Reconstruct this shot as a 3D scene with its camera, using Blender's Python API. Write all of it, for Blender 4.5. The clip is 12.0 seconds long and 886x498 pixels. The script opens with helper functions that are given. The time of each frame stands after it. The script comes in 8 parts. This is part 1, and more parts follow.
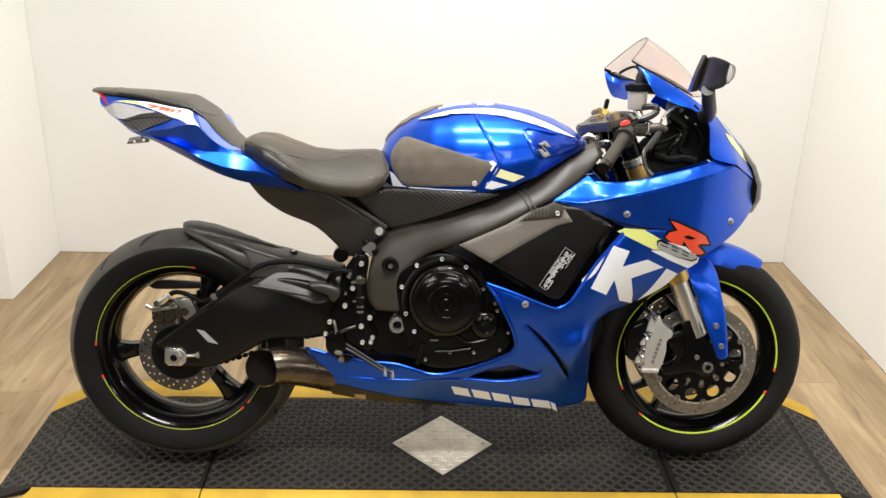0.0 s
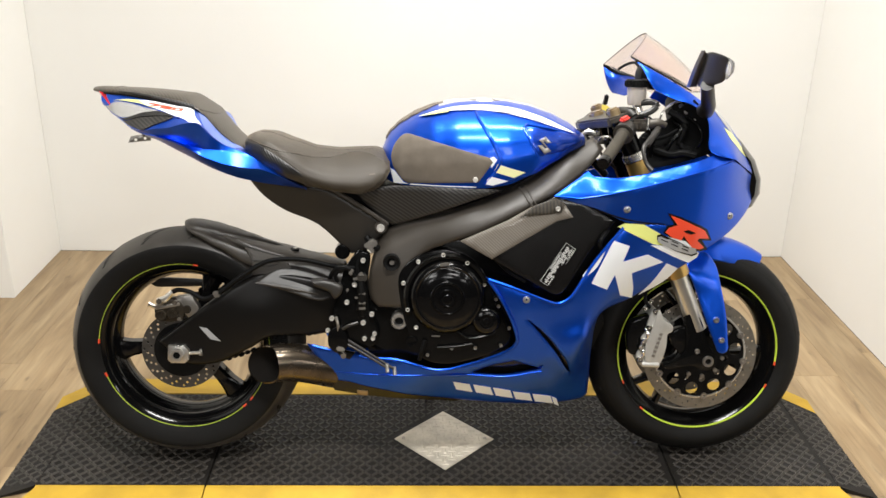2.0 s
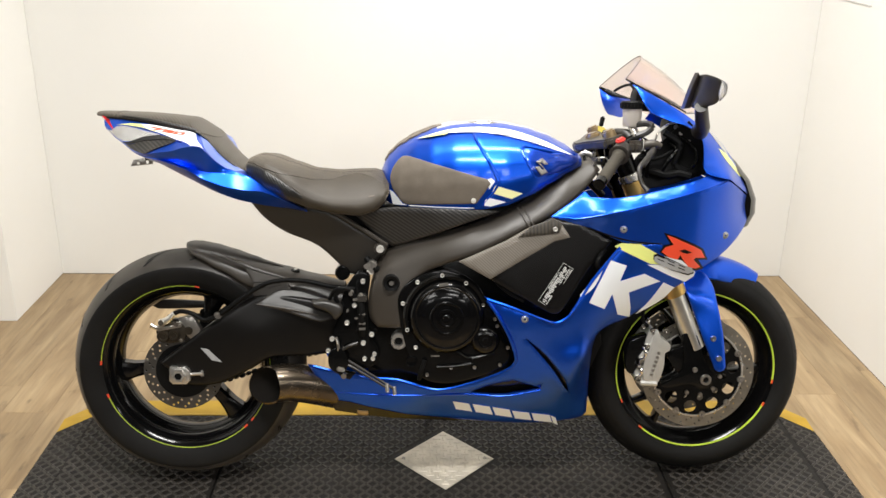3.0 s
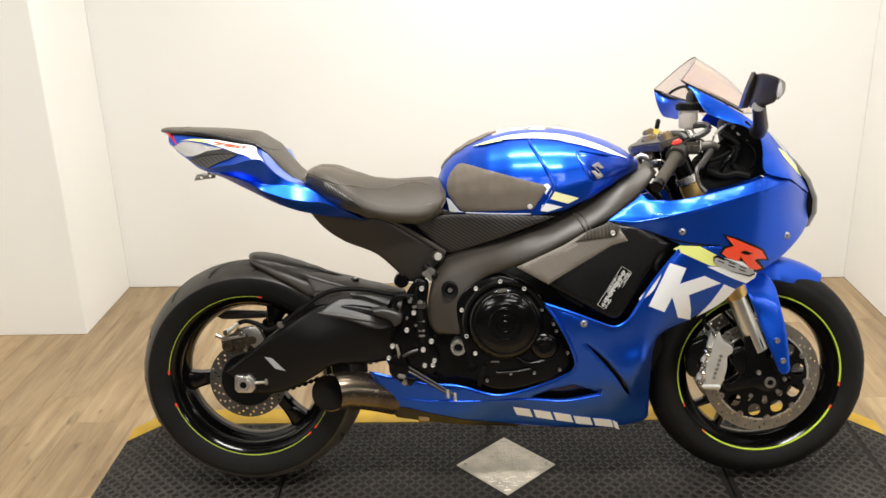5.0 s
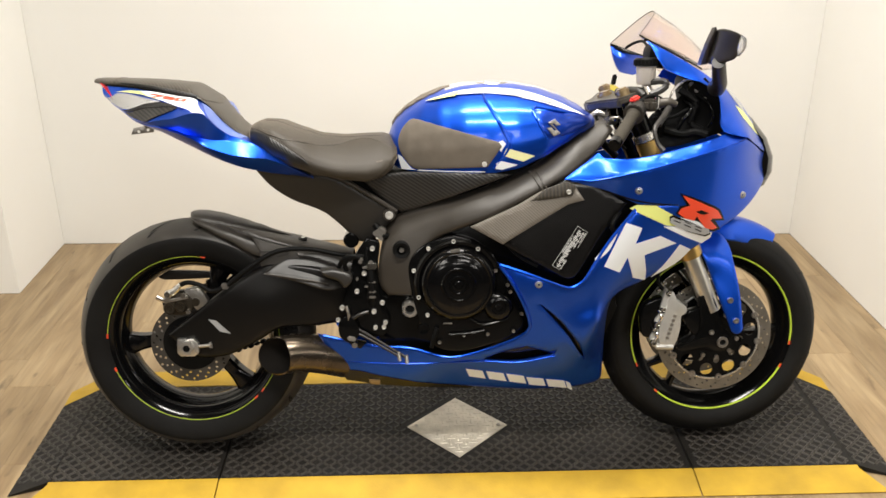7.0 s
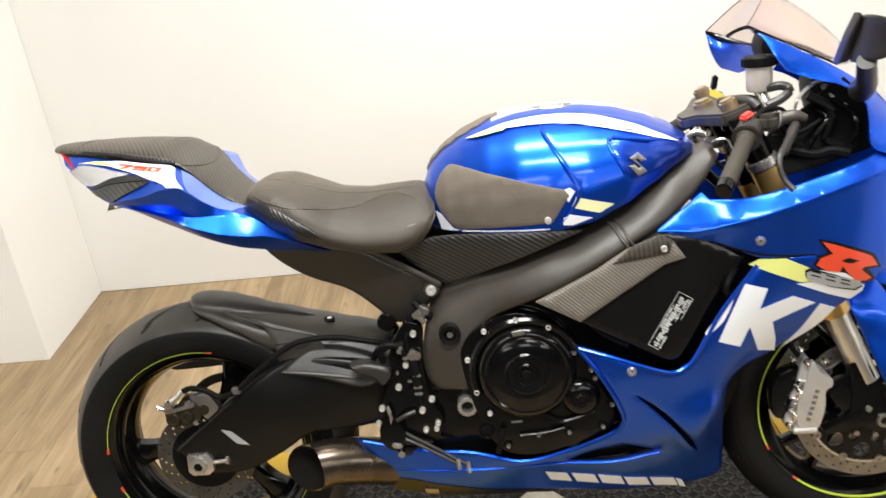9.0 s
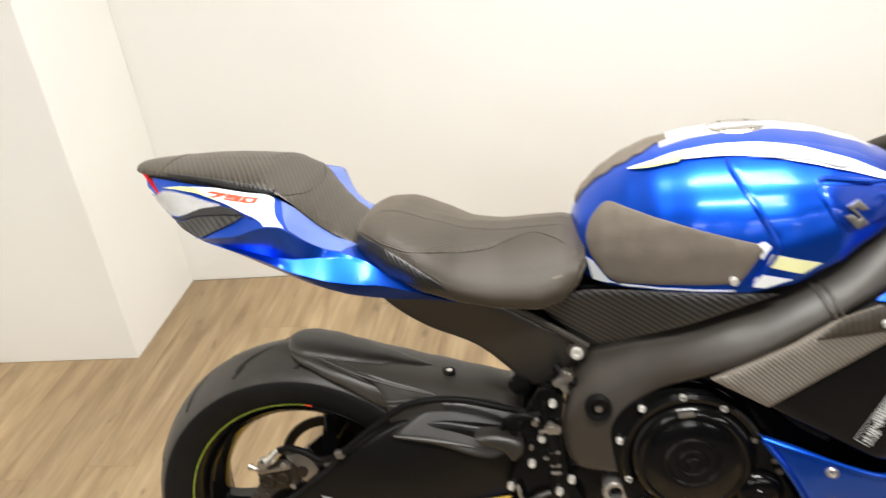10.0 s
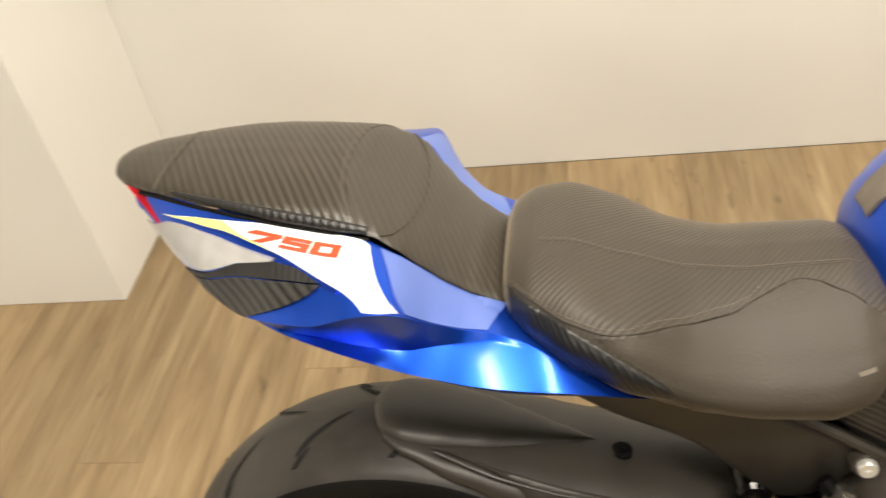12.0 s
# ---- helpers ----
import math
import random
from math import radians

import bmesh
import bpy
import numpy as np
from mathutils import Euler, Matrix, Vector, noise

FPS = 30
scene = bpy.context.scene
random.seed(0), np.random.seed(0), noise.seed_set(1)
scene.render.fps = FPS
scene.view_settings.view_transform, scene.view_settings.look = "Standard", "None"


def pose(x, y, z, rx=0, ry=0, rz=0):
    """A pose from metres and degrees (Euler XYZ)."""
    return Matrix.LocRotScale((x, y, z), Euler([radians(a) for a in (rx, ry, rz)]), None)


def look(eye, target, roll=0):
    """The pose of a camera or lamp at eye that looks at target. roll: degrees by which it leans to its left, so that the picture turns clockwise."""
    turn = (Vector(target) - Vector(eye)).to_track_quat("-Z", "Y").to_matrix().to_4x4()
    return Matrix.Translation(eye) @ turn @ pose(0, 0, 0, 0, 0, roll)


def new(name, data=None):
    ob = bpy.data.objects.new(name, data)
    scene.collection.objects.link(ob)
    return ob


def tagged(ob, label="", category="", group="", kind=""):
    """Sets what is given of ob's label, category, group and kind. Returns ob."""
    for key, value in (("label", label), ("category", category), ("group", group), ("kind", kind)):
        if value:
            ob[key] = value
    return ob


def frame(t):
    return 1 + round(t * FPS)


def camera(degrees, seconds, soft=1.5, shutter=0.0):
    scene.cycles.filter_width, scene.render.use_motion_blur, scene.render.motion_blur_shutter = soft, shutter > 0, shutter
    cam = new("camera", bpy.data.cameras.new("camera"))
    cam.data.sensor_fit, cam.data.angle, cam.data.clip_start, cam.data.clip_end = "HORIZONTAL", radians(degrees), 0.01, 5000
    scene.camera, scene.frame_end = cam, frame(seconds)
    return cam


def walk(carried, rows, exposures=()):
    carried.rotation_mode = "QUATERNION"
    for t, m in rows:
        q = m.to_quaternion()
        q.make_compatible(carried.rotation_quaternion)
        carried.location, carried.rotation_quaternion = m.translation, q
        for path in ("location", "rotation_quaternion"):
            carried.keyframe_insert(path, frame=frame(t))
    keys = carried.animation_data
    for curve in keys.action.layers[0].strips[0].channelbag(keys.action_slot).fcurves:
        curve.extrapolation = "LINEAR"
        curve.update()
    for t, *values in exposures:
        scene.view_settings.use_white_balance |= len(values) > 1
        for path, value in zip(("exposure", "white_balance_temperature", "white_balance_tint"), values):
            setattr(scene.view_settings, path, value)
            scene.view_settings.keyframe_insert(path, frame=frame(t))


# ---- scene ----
cam = camera(52.2, 12.0, 1.5, 0.4)
PATH = [
    (0, (-0.065, -2.192, 1.501), (-0.013, -0.34, 0.748), 1.5),
    (0.5, (-0.069, -2.193, 1.501), (-0.019, -0.34, 0.75), 1.5),
    (1, (-0.075, -2.192, 1.505), (-0.026, -0.341, 0.749), 2.0),
    (1.5, (-0.076, -2.195, 1.501), (-0.024, -0.348, 0.735), 1.6),
    (2, (-0.074, -2.202, 1.504), (-0.017, -0.353, 0.744), 1.2),
    (2.5, (-0.07, -2.223, 1.511), (-0.015, -0.359, 0.79), 1.0),
    (4.5, (-0.07, -2.231, 1.508), (-0.021, -0.362, 0.798), 0.2),
    (5, (-0.077, -2.245, 1.51), (-0.143, -0.371, 0.815), -1.6),
    (5.5, (-0.071, -2.219, 1.503), (-0.045, -0.333, 0.839), 1.8),
    (6, (-0.108, -2.205, 1.499), (-0.067, -0.328, 0.808), 1.2),
    (6.5, (-0.116, -2.184, 1.5), (-0.023, -0.332, 0.75), -1.0),
    (6.7, (-0.116, -2.186, 1.502), (-0.023, -0.341, 0.734), -0.3),
    (8.3, (0.0822, -1.8587, 1.5007), (-0.0562, -0.0650, 0.6268), -4.22),
    (8.5, (0.0665, -1.7845, 1.5020), (-0.0313, 0.0125, 0.6296), -3.71),
    (9, (0.0037, -1.5956, 1.5183), (-0.1553, 0.1966, 0.6439), -7.37),
    (9.5, (-0.0581, -1.4446, 1.5305), (-0.2363, 0.3124, 0.5928), -6.71),
    (10, (-0.1094, -1.2422, 1.5376), (-0.4681, 0.4811, 0.5889), -8.79),
    (10.5, (-0.1591, -0.9994, 1.5389), (-0.6783, 0.6316, 0.5036), -12.76),
    (11, (-0.2450, -0.8213, 1.5097), (-0.8454, 0.6785, 0.3297), -14.39),
    (11.5, (-0.3897, -0.6571, 1.5005), (-0.9419, 0.8006, 0.2473), -16.34),
    (12, (-0.4298, -0.6027, 1.4819), (-0.7494, 0.8807, 0.1798), -10.84),
]
walk(cam, [(t, look(eye, target, roll)) for t, eye, target, roll in PATH],
     [(0.0, 0.0, 6280, 10), (5.0, 0.0, 6400, 10), (6.0, -0.08, 6600, 10), (6.7, -0.08, 6600, 10), (8.5, 0.12, 6250, 10), (9.5, 0.10, 6280, 10), (10.5, -0.05, 6450, 10), (11.0, -0.13, 6760, 10), (11.5, -0.06, 6860, 10), (12.0, -0.18, 7150, 10)])

# ---------------------------------------------------------------- world and light
world = bpy.data.worlds.new("world")
scene.world = world
world.use_nodes = True
bg = world.node_tree.nodes["Background"]
bg.inputs["Color"].default_value = (1.0, 0.96, 0.9, 1)
bg.inputs["Strength"].default_value = 0.05
scene.view_settings.exposure = 0.0


def area_lamp(name, at, target, sx, sy, watts, colour):
    data = bpy.data.lights.new(name, "AREA")
    data.shape, data.size, data.size_y, data.energy, data.color = "RECTANGLE", sx, sy, watts, colour
    ob = new(name, data)
    ob.matrix_world = look(at, target)
    return ob


WARM = (1.0, 0.965, 0.905)
area_lamp("ceiling_lamp_light", (-0.15, -1.10, 3.05), (-0.05, -0.05, 0.4), 1.3, 0.30, 90, WARM)
area_lamp("ceiling_lamp_light", (0.10, 0.22, 2.74), (0.10, 0.45, 0), 1.5, 0.30, 70, WARM)
# Lamps of the unseen hall, added to light upright faces from the front.
for lx in (-1.9, 0.9, 3.4):
    area_lamp("ceiling_lamp_light", (lx, -4.2, 3.05), (lx, -3.6, 0), 1.3, 0.40, 36, WARM)
for lx in (-2.6, 0.2, 3.0):
    area_lamp("ceiling_lamp_light", (lx, -6.8, 3.05), (lx, -6.2, 0), 1.3, 0.40, 36, WARM)
# ---------------------------------------------------------------- materials


def material(name, base, rough=0.5, metal=0.0, coat=0.0, coat_rough=0.03, spec=0.5, grain=0.0, grain_scale=60.0,
             vary=0.0, vary_scale=4.0, rough_vary=0.0, transmission=0.0, alpha=1.0, emit=None, emit_power=0.0, sheen=0.0, obj_random=0.0):
    m = bpy.data.materials.new(name)
    m.use_nodes = True
    nt = m.node_tree
    b = nt.nodes["Principled BSDF"]
    b.inputs["Base Color"].default_value = (*base, 1)
    b.inputs["Roughness"].default_value = rough
    b.inputs["Metallic"].default_value = metal
    b.inputs["Coat Weight"].default_value = coat
    b.inputs["Coat Roughness"].default_value = coat_rough
    b.inputs["Specular IOR Level"].default_value = spec
    b.inputs["Transmission Weight"].default_value = transmission
    b.inputs["Alpha"].default_value = alpha
    b.inputs["Sheen Weight"].default_value = sheen
    b.inputs["Sheen Roughness"].default_value = 0.35
    b.inputs["Sheen Tint"].default_value = (0.95, 0.79, 0.60, 1)
    if emit:
        b.inputs["Emission Color"].default_value = (*emit, 1)
        b.inputs["Emission Strength"].default_value = emit_power
    tc = nt.nodes.new("ShaderNodeTexCoord")
    if vary or obj_random:
        n = nt.nodes.new("ShaderNodeTexNoise")
        n.inputs["Scale"].default_value = vary_scale
        n.inputs["Detail"].default_value = 6
        nt.links.new(tc.outputs["Object"], n.inputs["Vector"])
        hsv = nt.nodes.new("ShaderNodeHueSaturation")
        hsv.inputs["Color"].default_value = (*base, 1)
        mr = nt.nodes.new("ShaderNodeMapRange")
        mr.inputs["From Min"].default_value, mr.inputs["From Max"].default_value = 0.3, 0.7
        mr.inputs["To Min"].default_value, mr.inputs["To Max"].default_value = 1 - vary, 1 + vary
        nt.links.new(n.outputs["Fac"], mr.inputs["Value"])
        src = mr.outputs["Result"]
        if obj_random:
            oi = nt.nodes.new("ShaderNodeObjectInfo")
            m2 = nt.nodes.new("ShaderNodeMapRange")
            m2.inputs["To Min"].default_value, m2.inputs["To Max"].default_value = 1 - obj_random, 1 + obj_random
            nt.links.new(oi.outputs["Random"], m2.inputs["Value"])
            mul = nt.nodes.new("ShaderNodeMath")
            mul.operation = "MULTIPLY"
            nt.links.new(src, mul.inputs[0])
            nt.links.new(m2.outputs["Result"], mul.inputs[1])
            src = mul.outputs[0]
        nt.links.new(src, hsv.inputs["Value"])
        nt.links.new(hsv.outputs["Color"], b.inputs["Base Color"])
    if rough_vary:
        n3 = nt.nodes.new("ShaderNodeTexNoise")
        n3.inputs["Scale"].default_value = 22
        n3.inputs["Detail"].default_value = 5
        nt.links.new(tc.outputs["Object"], n3.inputs["Vector"])
        m3 = nt.nodes.new("ShaderNodeMapRange")
        m3.inputs["To Min"].default_value, m3.inputs["To Max"].default_value = max(0.02, rough - rough_vary), rough + rough_vary
        nt.links.new(n3.outputs["Fac"], m3.inputs["Value"])
        nt.links.new(m3.outputs["Result"], b.inputs["Roughness"])
    if grain:
        n2 = nt.nodes.new("ShaderNodeTexNoise")
        n2.inputs["Scale"].default_value = grain_scale
        n2.inputs["Detail"].default_value = 4
        nt.links.new(tc.outputs["Object"], n2.inputs["Vector"])
        bump = nt.nodes.new("ShaderNodeBump")
        bump.inputs["Strength"].default_value = grain
        bump.inputs["Distance"].default_value = 0.002
        nt.links.new(n2.outputs["Fac"], bump.inputs["Height"])
        nt.links.new(bump.outputs["Normal"], b.inputs["Normal"])
    return m


def weave(name, base, light, rough, scale, turn, coat=0.0, strength=0.5, spec=0.5, sheen=0.0):
    """A vinyl or film with diagonal carbon-fibre ribs."""
    m = bpy.data.materials.new(name)
    m.use_nodes = True
    nt = m.node_tree
    b = nt.nodes["Principled BSDF"]
    b.inputs["Roughness"].default_value = rough
    b.inputs["Coat Weight"].default_value = coat
    b.inputs["Specular IOR Level"].default_value = spec
    b.inputs["Sheen Weight"].default_value = sheen
    b.inputs["Sheen Roughness"].default_value = 0.35
    b.inputs["Sheen Tint"].default_value = (0.95, 0.79, 0.60, 1)
    tc = nt.nodes.new("ShaderNodeTexCoord")
    mp = nt.nodes.new("ShaderNodeMapping")
    mp.inputs["Rotation"].default_value = [radians(a) for a in turn]
    nt.links.new(tc.outputs["Object"], mp.inputs["Vector"])
    wv = nt.nodes.new("ShaderNodeTexWave")
    wv.bands_direction = "X"
    wv.inputs["Scale"].default_value = scale
    wv.inputs["Distortion"].default_value = 0.05
    wv.inputs["Detail Scale"].default_value = 3
    nt.links.new(mp.outputs["Vector"], wv.inputs["Vector"])
    ck = nt.nodes.new("ShaderNodeTexNoise")
    ck.inputs["Scale"].default_value = 9
    nt.links.new(tc.outputs["Object"], ck.inputs["Vector"])
    ramp = nt.nodes.new("ShaderNodeMix")
    ramp.data_type = "RGBA"
    ramp.inputs[6].default_value = (*base, 1)
    ramp.inputs[7].default_value = (*light, 1)
    nt.links.new(wv.outputs["Fac"], ramp.inputs[0])
    hsv = nt.nodes.new("ShaderNodeHueSaturation")
    mr = nt.nodes.new("ShaderNodeMapRange")
    mr.inputs["To Min"].default_value, mr.inputs["To Max"].default_value = 0.8, 1.2
    nt.links.new(ck.outputs["Fac"], mr.inputs["Value"])
    nt.links.new(mr.outputs["Result"], hsv.inputs["Value"])
    nt.links.new(ramp.outputs[2], hsv.inputs["Color"])
    nt.links.new(hsv.outputs["Color"], b.inputs["Base Color"])
    bump = nt.nodes.new("ShaderNodeBump")
    bump.inputs["Strength"].default_value = strength
    bump.inputs["Distance"].default_value = 0.001
    nt.links.new(wv.outputs["Fac"], bump.inputs["Height"])
    nt.links.new(bump.outputs["Normal"], b.inputs["Normal"])
    return m


def wood(name):
    """Oak-look vinyl: grain drawn along the board, tone by board."""
    m = bpy.data.materials.new(name)
    m.use_nodes = True
    nt = m.node_tree
    b = nt.nodes["Principled BSDF"]
    tc = nt.nodes.new("ShaderNodeTexCoord")
    oi = nt.nodes.new("ShaderNodeObjectInfo")
    comb = nt.nodes.new("ShaderNodeCombineXYZ")
    mul = nt.nodes.new("ShaderNodeMath")
    mul.operation = "MULTIPLY"
    mul.inputs[1].default_value = 37.0
    nt.links.new(oi.outputs["Random"], mul.inputs[0])
    nt.links.new(mul.outputs[0], comb.inputs[0])
    nt.links.new(mul.outputs[0], comb.inputs[2])
    add = nt.nodes.new("ShaderNodeVectorMath")
    nt.links.new(tc.outputs["Object"], add.inputs[0])
    nt.links.new(comb.outputs[0], add.inputs[1])
    mp = nt.nodes.new("ShaderNodeMapping")
    mp.inputs["Scale"].default_value = (8.5, 1.2, 1)
    nt.links.new(add.outputs[0], mp.inputs["Vector"])
    n1 = nt.nodes.new("ShaderNodeTexNoise")
    n1.inputs["Scale"].default_value = 2.2
    n1.inputs["Detail"].default_value = 8
    n1.inputs["Distortion"].default_value = 0.6
    nt.links.new(mp.outputs["Vector"], n1.inputs["Vector"])
    cr = nt.nodes.new("ShaderNodeValToRGB")
    e = cr.color_ramp.elements
    e[0].position, e[0].color = 0.28, (0.220, 0.148, 0.076, 1)
    e[1].position, e[1].color = 0.72, (0.400, 0.297, 0.170, 1)
    mid = cr.color_ramp.elements.new(0.5)
    mid.color = (0.310, 0.219, 0.118, 1)
    nt.links.new(n1.outputs["Fac"], cr.inputs["Fac"])
    mp2 = nt.nodes.new("ShaderNodeMapping")
    mp2.inputs["Scale"].default_value = (46, 3.2, 1)
    nt.links.new(add.outputs[0], mp2.inputs["Vector"])
    n4 = nt.nodes.new("ShaderNodeTexNoise")
    n4.inputs["Scale"].default_value = 1.6
    n4.inputs["Detail"].default_value = 7
    nt.links.new(mp2.outputs["Vector"], n4.inputs["Vector"])
    m4 = nt.nodes.new("ShaderNodeMapRange")
    m4.inputs["From Min"].default_value, m4.inputs["From Max"].default_value = 0.36, 0.60
    m4.inputs["To Min"].default_value, m4.inputs["To Max"].default_value = 0.89, 1.06
    nt.links.new(n4.outputs["Fac"], m4.inputs["Value"])
    n4.inputs["Distortion"].default_value = 0.5
    hsv = nt.nodes.new("ShaderNodeHueSaturation")
    hsv2 = nt.nodes.new("ShaderNodeHueSaturation")
    nt.links.new(m4.outputs["Result"], hsv2.inputs["Value"])
    nt.links.new(cr.outputs["Color"], hsv2.inputs["Color"])
    mr = nt.nodes.new("ShaderNodeMapRange")
    mr.inputs["To Min"].default_value, mr.inputs["To Max"].default_value = 0.86, 1.14
    nt.links.new(oi.outputs["Random"], mr.inputs["Value"])
    nt.links.new(mr.outputs["Result"], hsv.inputs["Value"])
    nt.links.new(hsv2.outputs["Color"], hsv.inputs["Color"])
    # knots and dark flecks
    mp3 = nt.nodes.new("ShaderNodeMapping")
    mp3.inputs["Scale"].default_value = (13, 4.5, 1)
    nt.links.new(add.outputs[0], mp3.inputs["Vector"])
    n5 = nt.nodes.new("ShaderNodeTexNoise")
    n5.inputs["Scale"].default_value = 1.7
    n5.inputs["Detail"].default_value = 3
    nt.links.new(mp3.outputs["Vector"], n5.inputs["Vector"])
    m5 = nt.nodes.new("ShaderNodeMapRange")
    m5.inputs["From Min"].default_value, m5.inputs["From Max"].default_value = 0.64, 0.76
    m5.inputs["To Min"].default_value, m5.inputs["To Max"].default_value = 1.0, 0.55
    nt.links.new(n5.outputs["Fac"], m5.inputs["Value"])
    hsv3 = nt.nodes.new("ShaderNodeHueSaturation")
    nt.links.new(m5.outputs["Result"], hsv3.inputs["Value"])
    nt.links.new(hsv.outputs["Color"], hsv3.inputs["Color"])
    nt.links.new(hsv3.outputs["Color"], b.inputs["Base Color"])
    b.inputs["Roughness"].default_value = 0.45
    bump = nt.nodes.new("ShaderNodeBump")
    bump.inputs["Strength"].default_value = 0.15
    bump.inputs["Distance"].default_value = 0.001
    nt.links.new(n1.outputs["Fac"], bump.inputs["Height"])
    nt.links.new(bump.outputs["Normal"], b.inputs["Normal"])
    return m


M_WALL = material("wall_paint", (0.81, 0.802, 0.768), 0.7, grain=0.12, grain_scale=160, vary=0.02, vary_scale=1.5)
M_CEIL = material("ceiling_paint", (0.8, 0.78, 0.74), 0.8, grain=0.2, grain_scale=120, vary=0.02)
M_HALLC = material("hall_ceiling_paint", (0.26, 0.255, 0.245), 0.8, vary=0.05, vary_scale=1.0)
M_HALL = material("hall_paint", (0.055, 0.052, 0.048), 0.8, vary=0.1, vary_scale=1.0)
M_HALLF = material("hall_floor", (0.10, 0.075, 0.05), 0.6, vary=0.2, vary_scale=2.0)
M_WOOD = wood("oak_vinyl")
M_GAP = material("floor_gap", (0.27, 0.195, 0.11), 0.8, vary=0.2)
# Mat ground darker than its bars: shade between them put into colour.
M_MAT = material("shaded_mat_rubber", (0.0105, 0.0090, 0.0074), 0.6, grain=0.25, grain_scale=220, vary=0.35, vary_scale=7, rough_vary=0.1, spec=0.3)
M_BARS = material("worn_lit_rubber_bars", (0.027, 0.0225, 0.018), 0.5, grain=0.2, grain_scale=300, vary=0.4, vary_scale=9, rough_vary=0.12, spec=0.5)
M_TRIM = material("pale_trim", (0.62, 0.61, 0.58), 0.5, vary=0.03)
M_YELLOW = material("mat_yellow", (0.50, 0.31, 0.02), 0.6, grain=0.3, grain_scale=150, vary=0.16, vary_scale=10)
M_PLATE = material("tread_plate_metal", (0.62, 0.57, 0.48), 0.50, metal=0.5, vary=0.2, vary_scale=16, rough_vary=0.15)
M_BLUE = material("blue_metallic_paint", (0.004, 0.080, 0.63), 0.35, metal=0.9, coat=0.42, coat_rough=0.15, vary=0.06, vary_scale=700)
# Darker blue copy: shade on badge facet and inner wing, plus one printed line.
M_BLUE_D = material("dark_blue_line_and_shade", (0.004, 0.045, 0.40), 0.36, metal=0.85, coat=0.5, coat_rough=0.06, vary=0.04, vary_scale=300)
M_BLUEGREY = material("matt_blue_grey_film", (0.095, 0.160, 0.47), 0.40, metal=0.1, coat=0.3, vary=0.05, vary_scale=20)
M_WHITE = material("white_vinyl", (0.84, 0.87, 0.90), 0.3, coat=0.5, vary=0.02)
M_GREEN = material("lime_vinyl", (0.80, 0.85, 0.26), 0.3, coat=0.6, vary=0.03)
M_CREAM = material("pale_lime_vinyl", (0.84, 0.84, 0.46), 0.3, coat=0.6, vary=0.03)
M_LIME = material("lime_rim_tape", (0.52, 0.68, 0.06), 0.35, vary=0.08, vary_scale=30)
M_RED = material("red_vinyl", (0.80, 0.07, 0.025), 0.3, coat=0.6, vary=0.03)
M_REDP = material("red_switch_plastic", (0.75, 0.05, 0.035), 0.4, vary=0.05)
M_GREYV = material("silver_grey_vinyl", (0.36, 0.37, 0.38), 0.35, vary=0.05)
M_BLACKV = material("black_vinyl", (0.0055, 0.005, 0.0047), 0.20, coat=0.0, vary=0.1, rough_vary=0.04, spec=0.42)
M_BLACK = material("gloss_black_paint", (0.003, 0.003, 0.0032), 0.13, coat=0.0, vary=0.1, rough_vary=0.05, spec=0.3)
M_CASE = material("black_engine_paint", (0.0035, 0.0035, 0.0035), 0.13, coat=0.0, grain=0.05, grain_scale=150, vary=0.15, rough_vary=0.05, spec=0.25)
M_FRAME = material("matt_black_frame_paint", (0.033, 0.0275, 0.0215), 0.46, sheen=0.06, grain=0.06, grain_scale=400, vary=0.10, rough_vary=0.06, spec=0.6)
M_PLASTIC = material("black_plastic", (0.016, 0.0140, 0.0115), 0.44, grain=0.08, grain_scale=350, vary=0.12, rough_vary=0.06, spec=0.7)
M_SWING = material("satin_black_swingarm_paint", (0.0055, 0.005, 0.0046), 0.30, grain=0.06, grain_scale=350, vary=0.12, rough_vary=0.05, spec=0.25)
M_HUGGER = material("weathered_hugger_plastic", (0.037, 0.0315, 0.0255), 0.47, sheen=0.06, grain=0.10, grain_scale=300, vary=0.15, vary_scale=12, rough_vary=0.06, spec=0.75)
M_DARK = material("dark_plastic", (0.004, 0.004, 0.004), 0.5, vary=0.1, spec=0.12)
M_TYRE = material("tyre_rubber", (0.008, 0.0078, 0.0075), 0.6, grain=0.12, grain_scale=120, vary=0.25, vary_scale=9, rough_vary=0.12, spec=0.15)
M_TREAD = material("worn_tread_rubber", (0.042, 0.0375, 0.032), 0.50, sheen=0.05, grain=0.2, grain_scale=140, vary=0.5, vary_scale=11, rough_vary=0.10, spec=0.5)
M_BOLT = material("zinc_bolt", (0.84, 0.82, 0.77), 0.28, metal=0.6, vary=0.08, vary_scale=60)
M_GROOVE = material("tyre_groove_shade", (0.006, 0.006, 0.006), 0.85, vary=0.1)
M_GREYP = material("worn_grey_paint", (0.060, 0.052, 0.042), 0.42, metal=0.3, grain=0.1, grain_scale=200, vary=0.2, vary_scale=40, spec=0.5)
M_RUBBER = material("grip_rubber", (0.046, 0.040, 0.030), 0.7, grain=0.3, grain_scale=260, vary=0.15, spec=0.25)
M_ALU = material("machined_aluminium", (0.66, 0.64, 0.60), 0.28, metal=0.9, vary=0.08, vary_scale=25, rough_vary=0.08)
M_CALIPER = material("silver_caliper_paint", (0.62, 0.61, 0.57), 0.32, metal=0.6, vary=0.06, vary_scale=25, rough_vary=0.06)
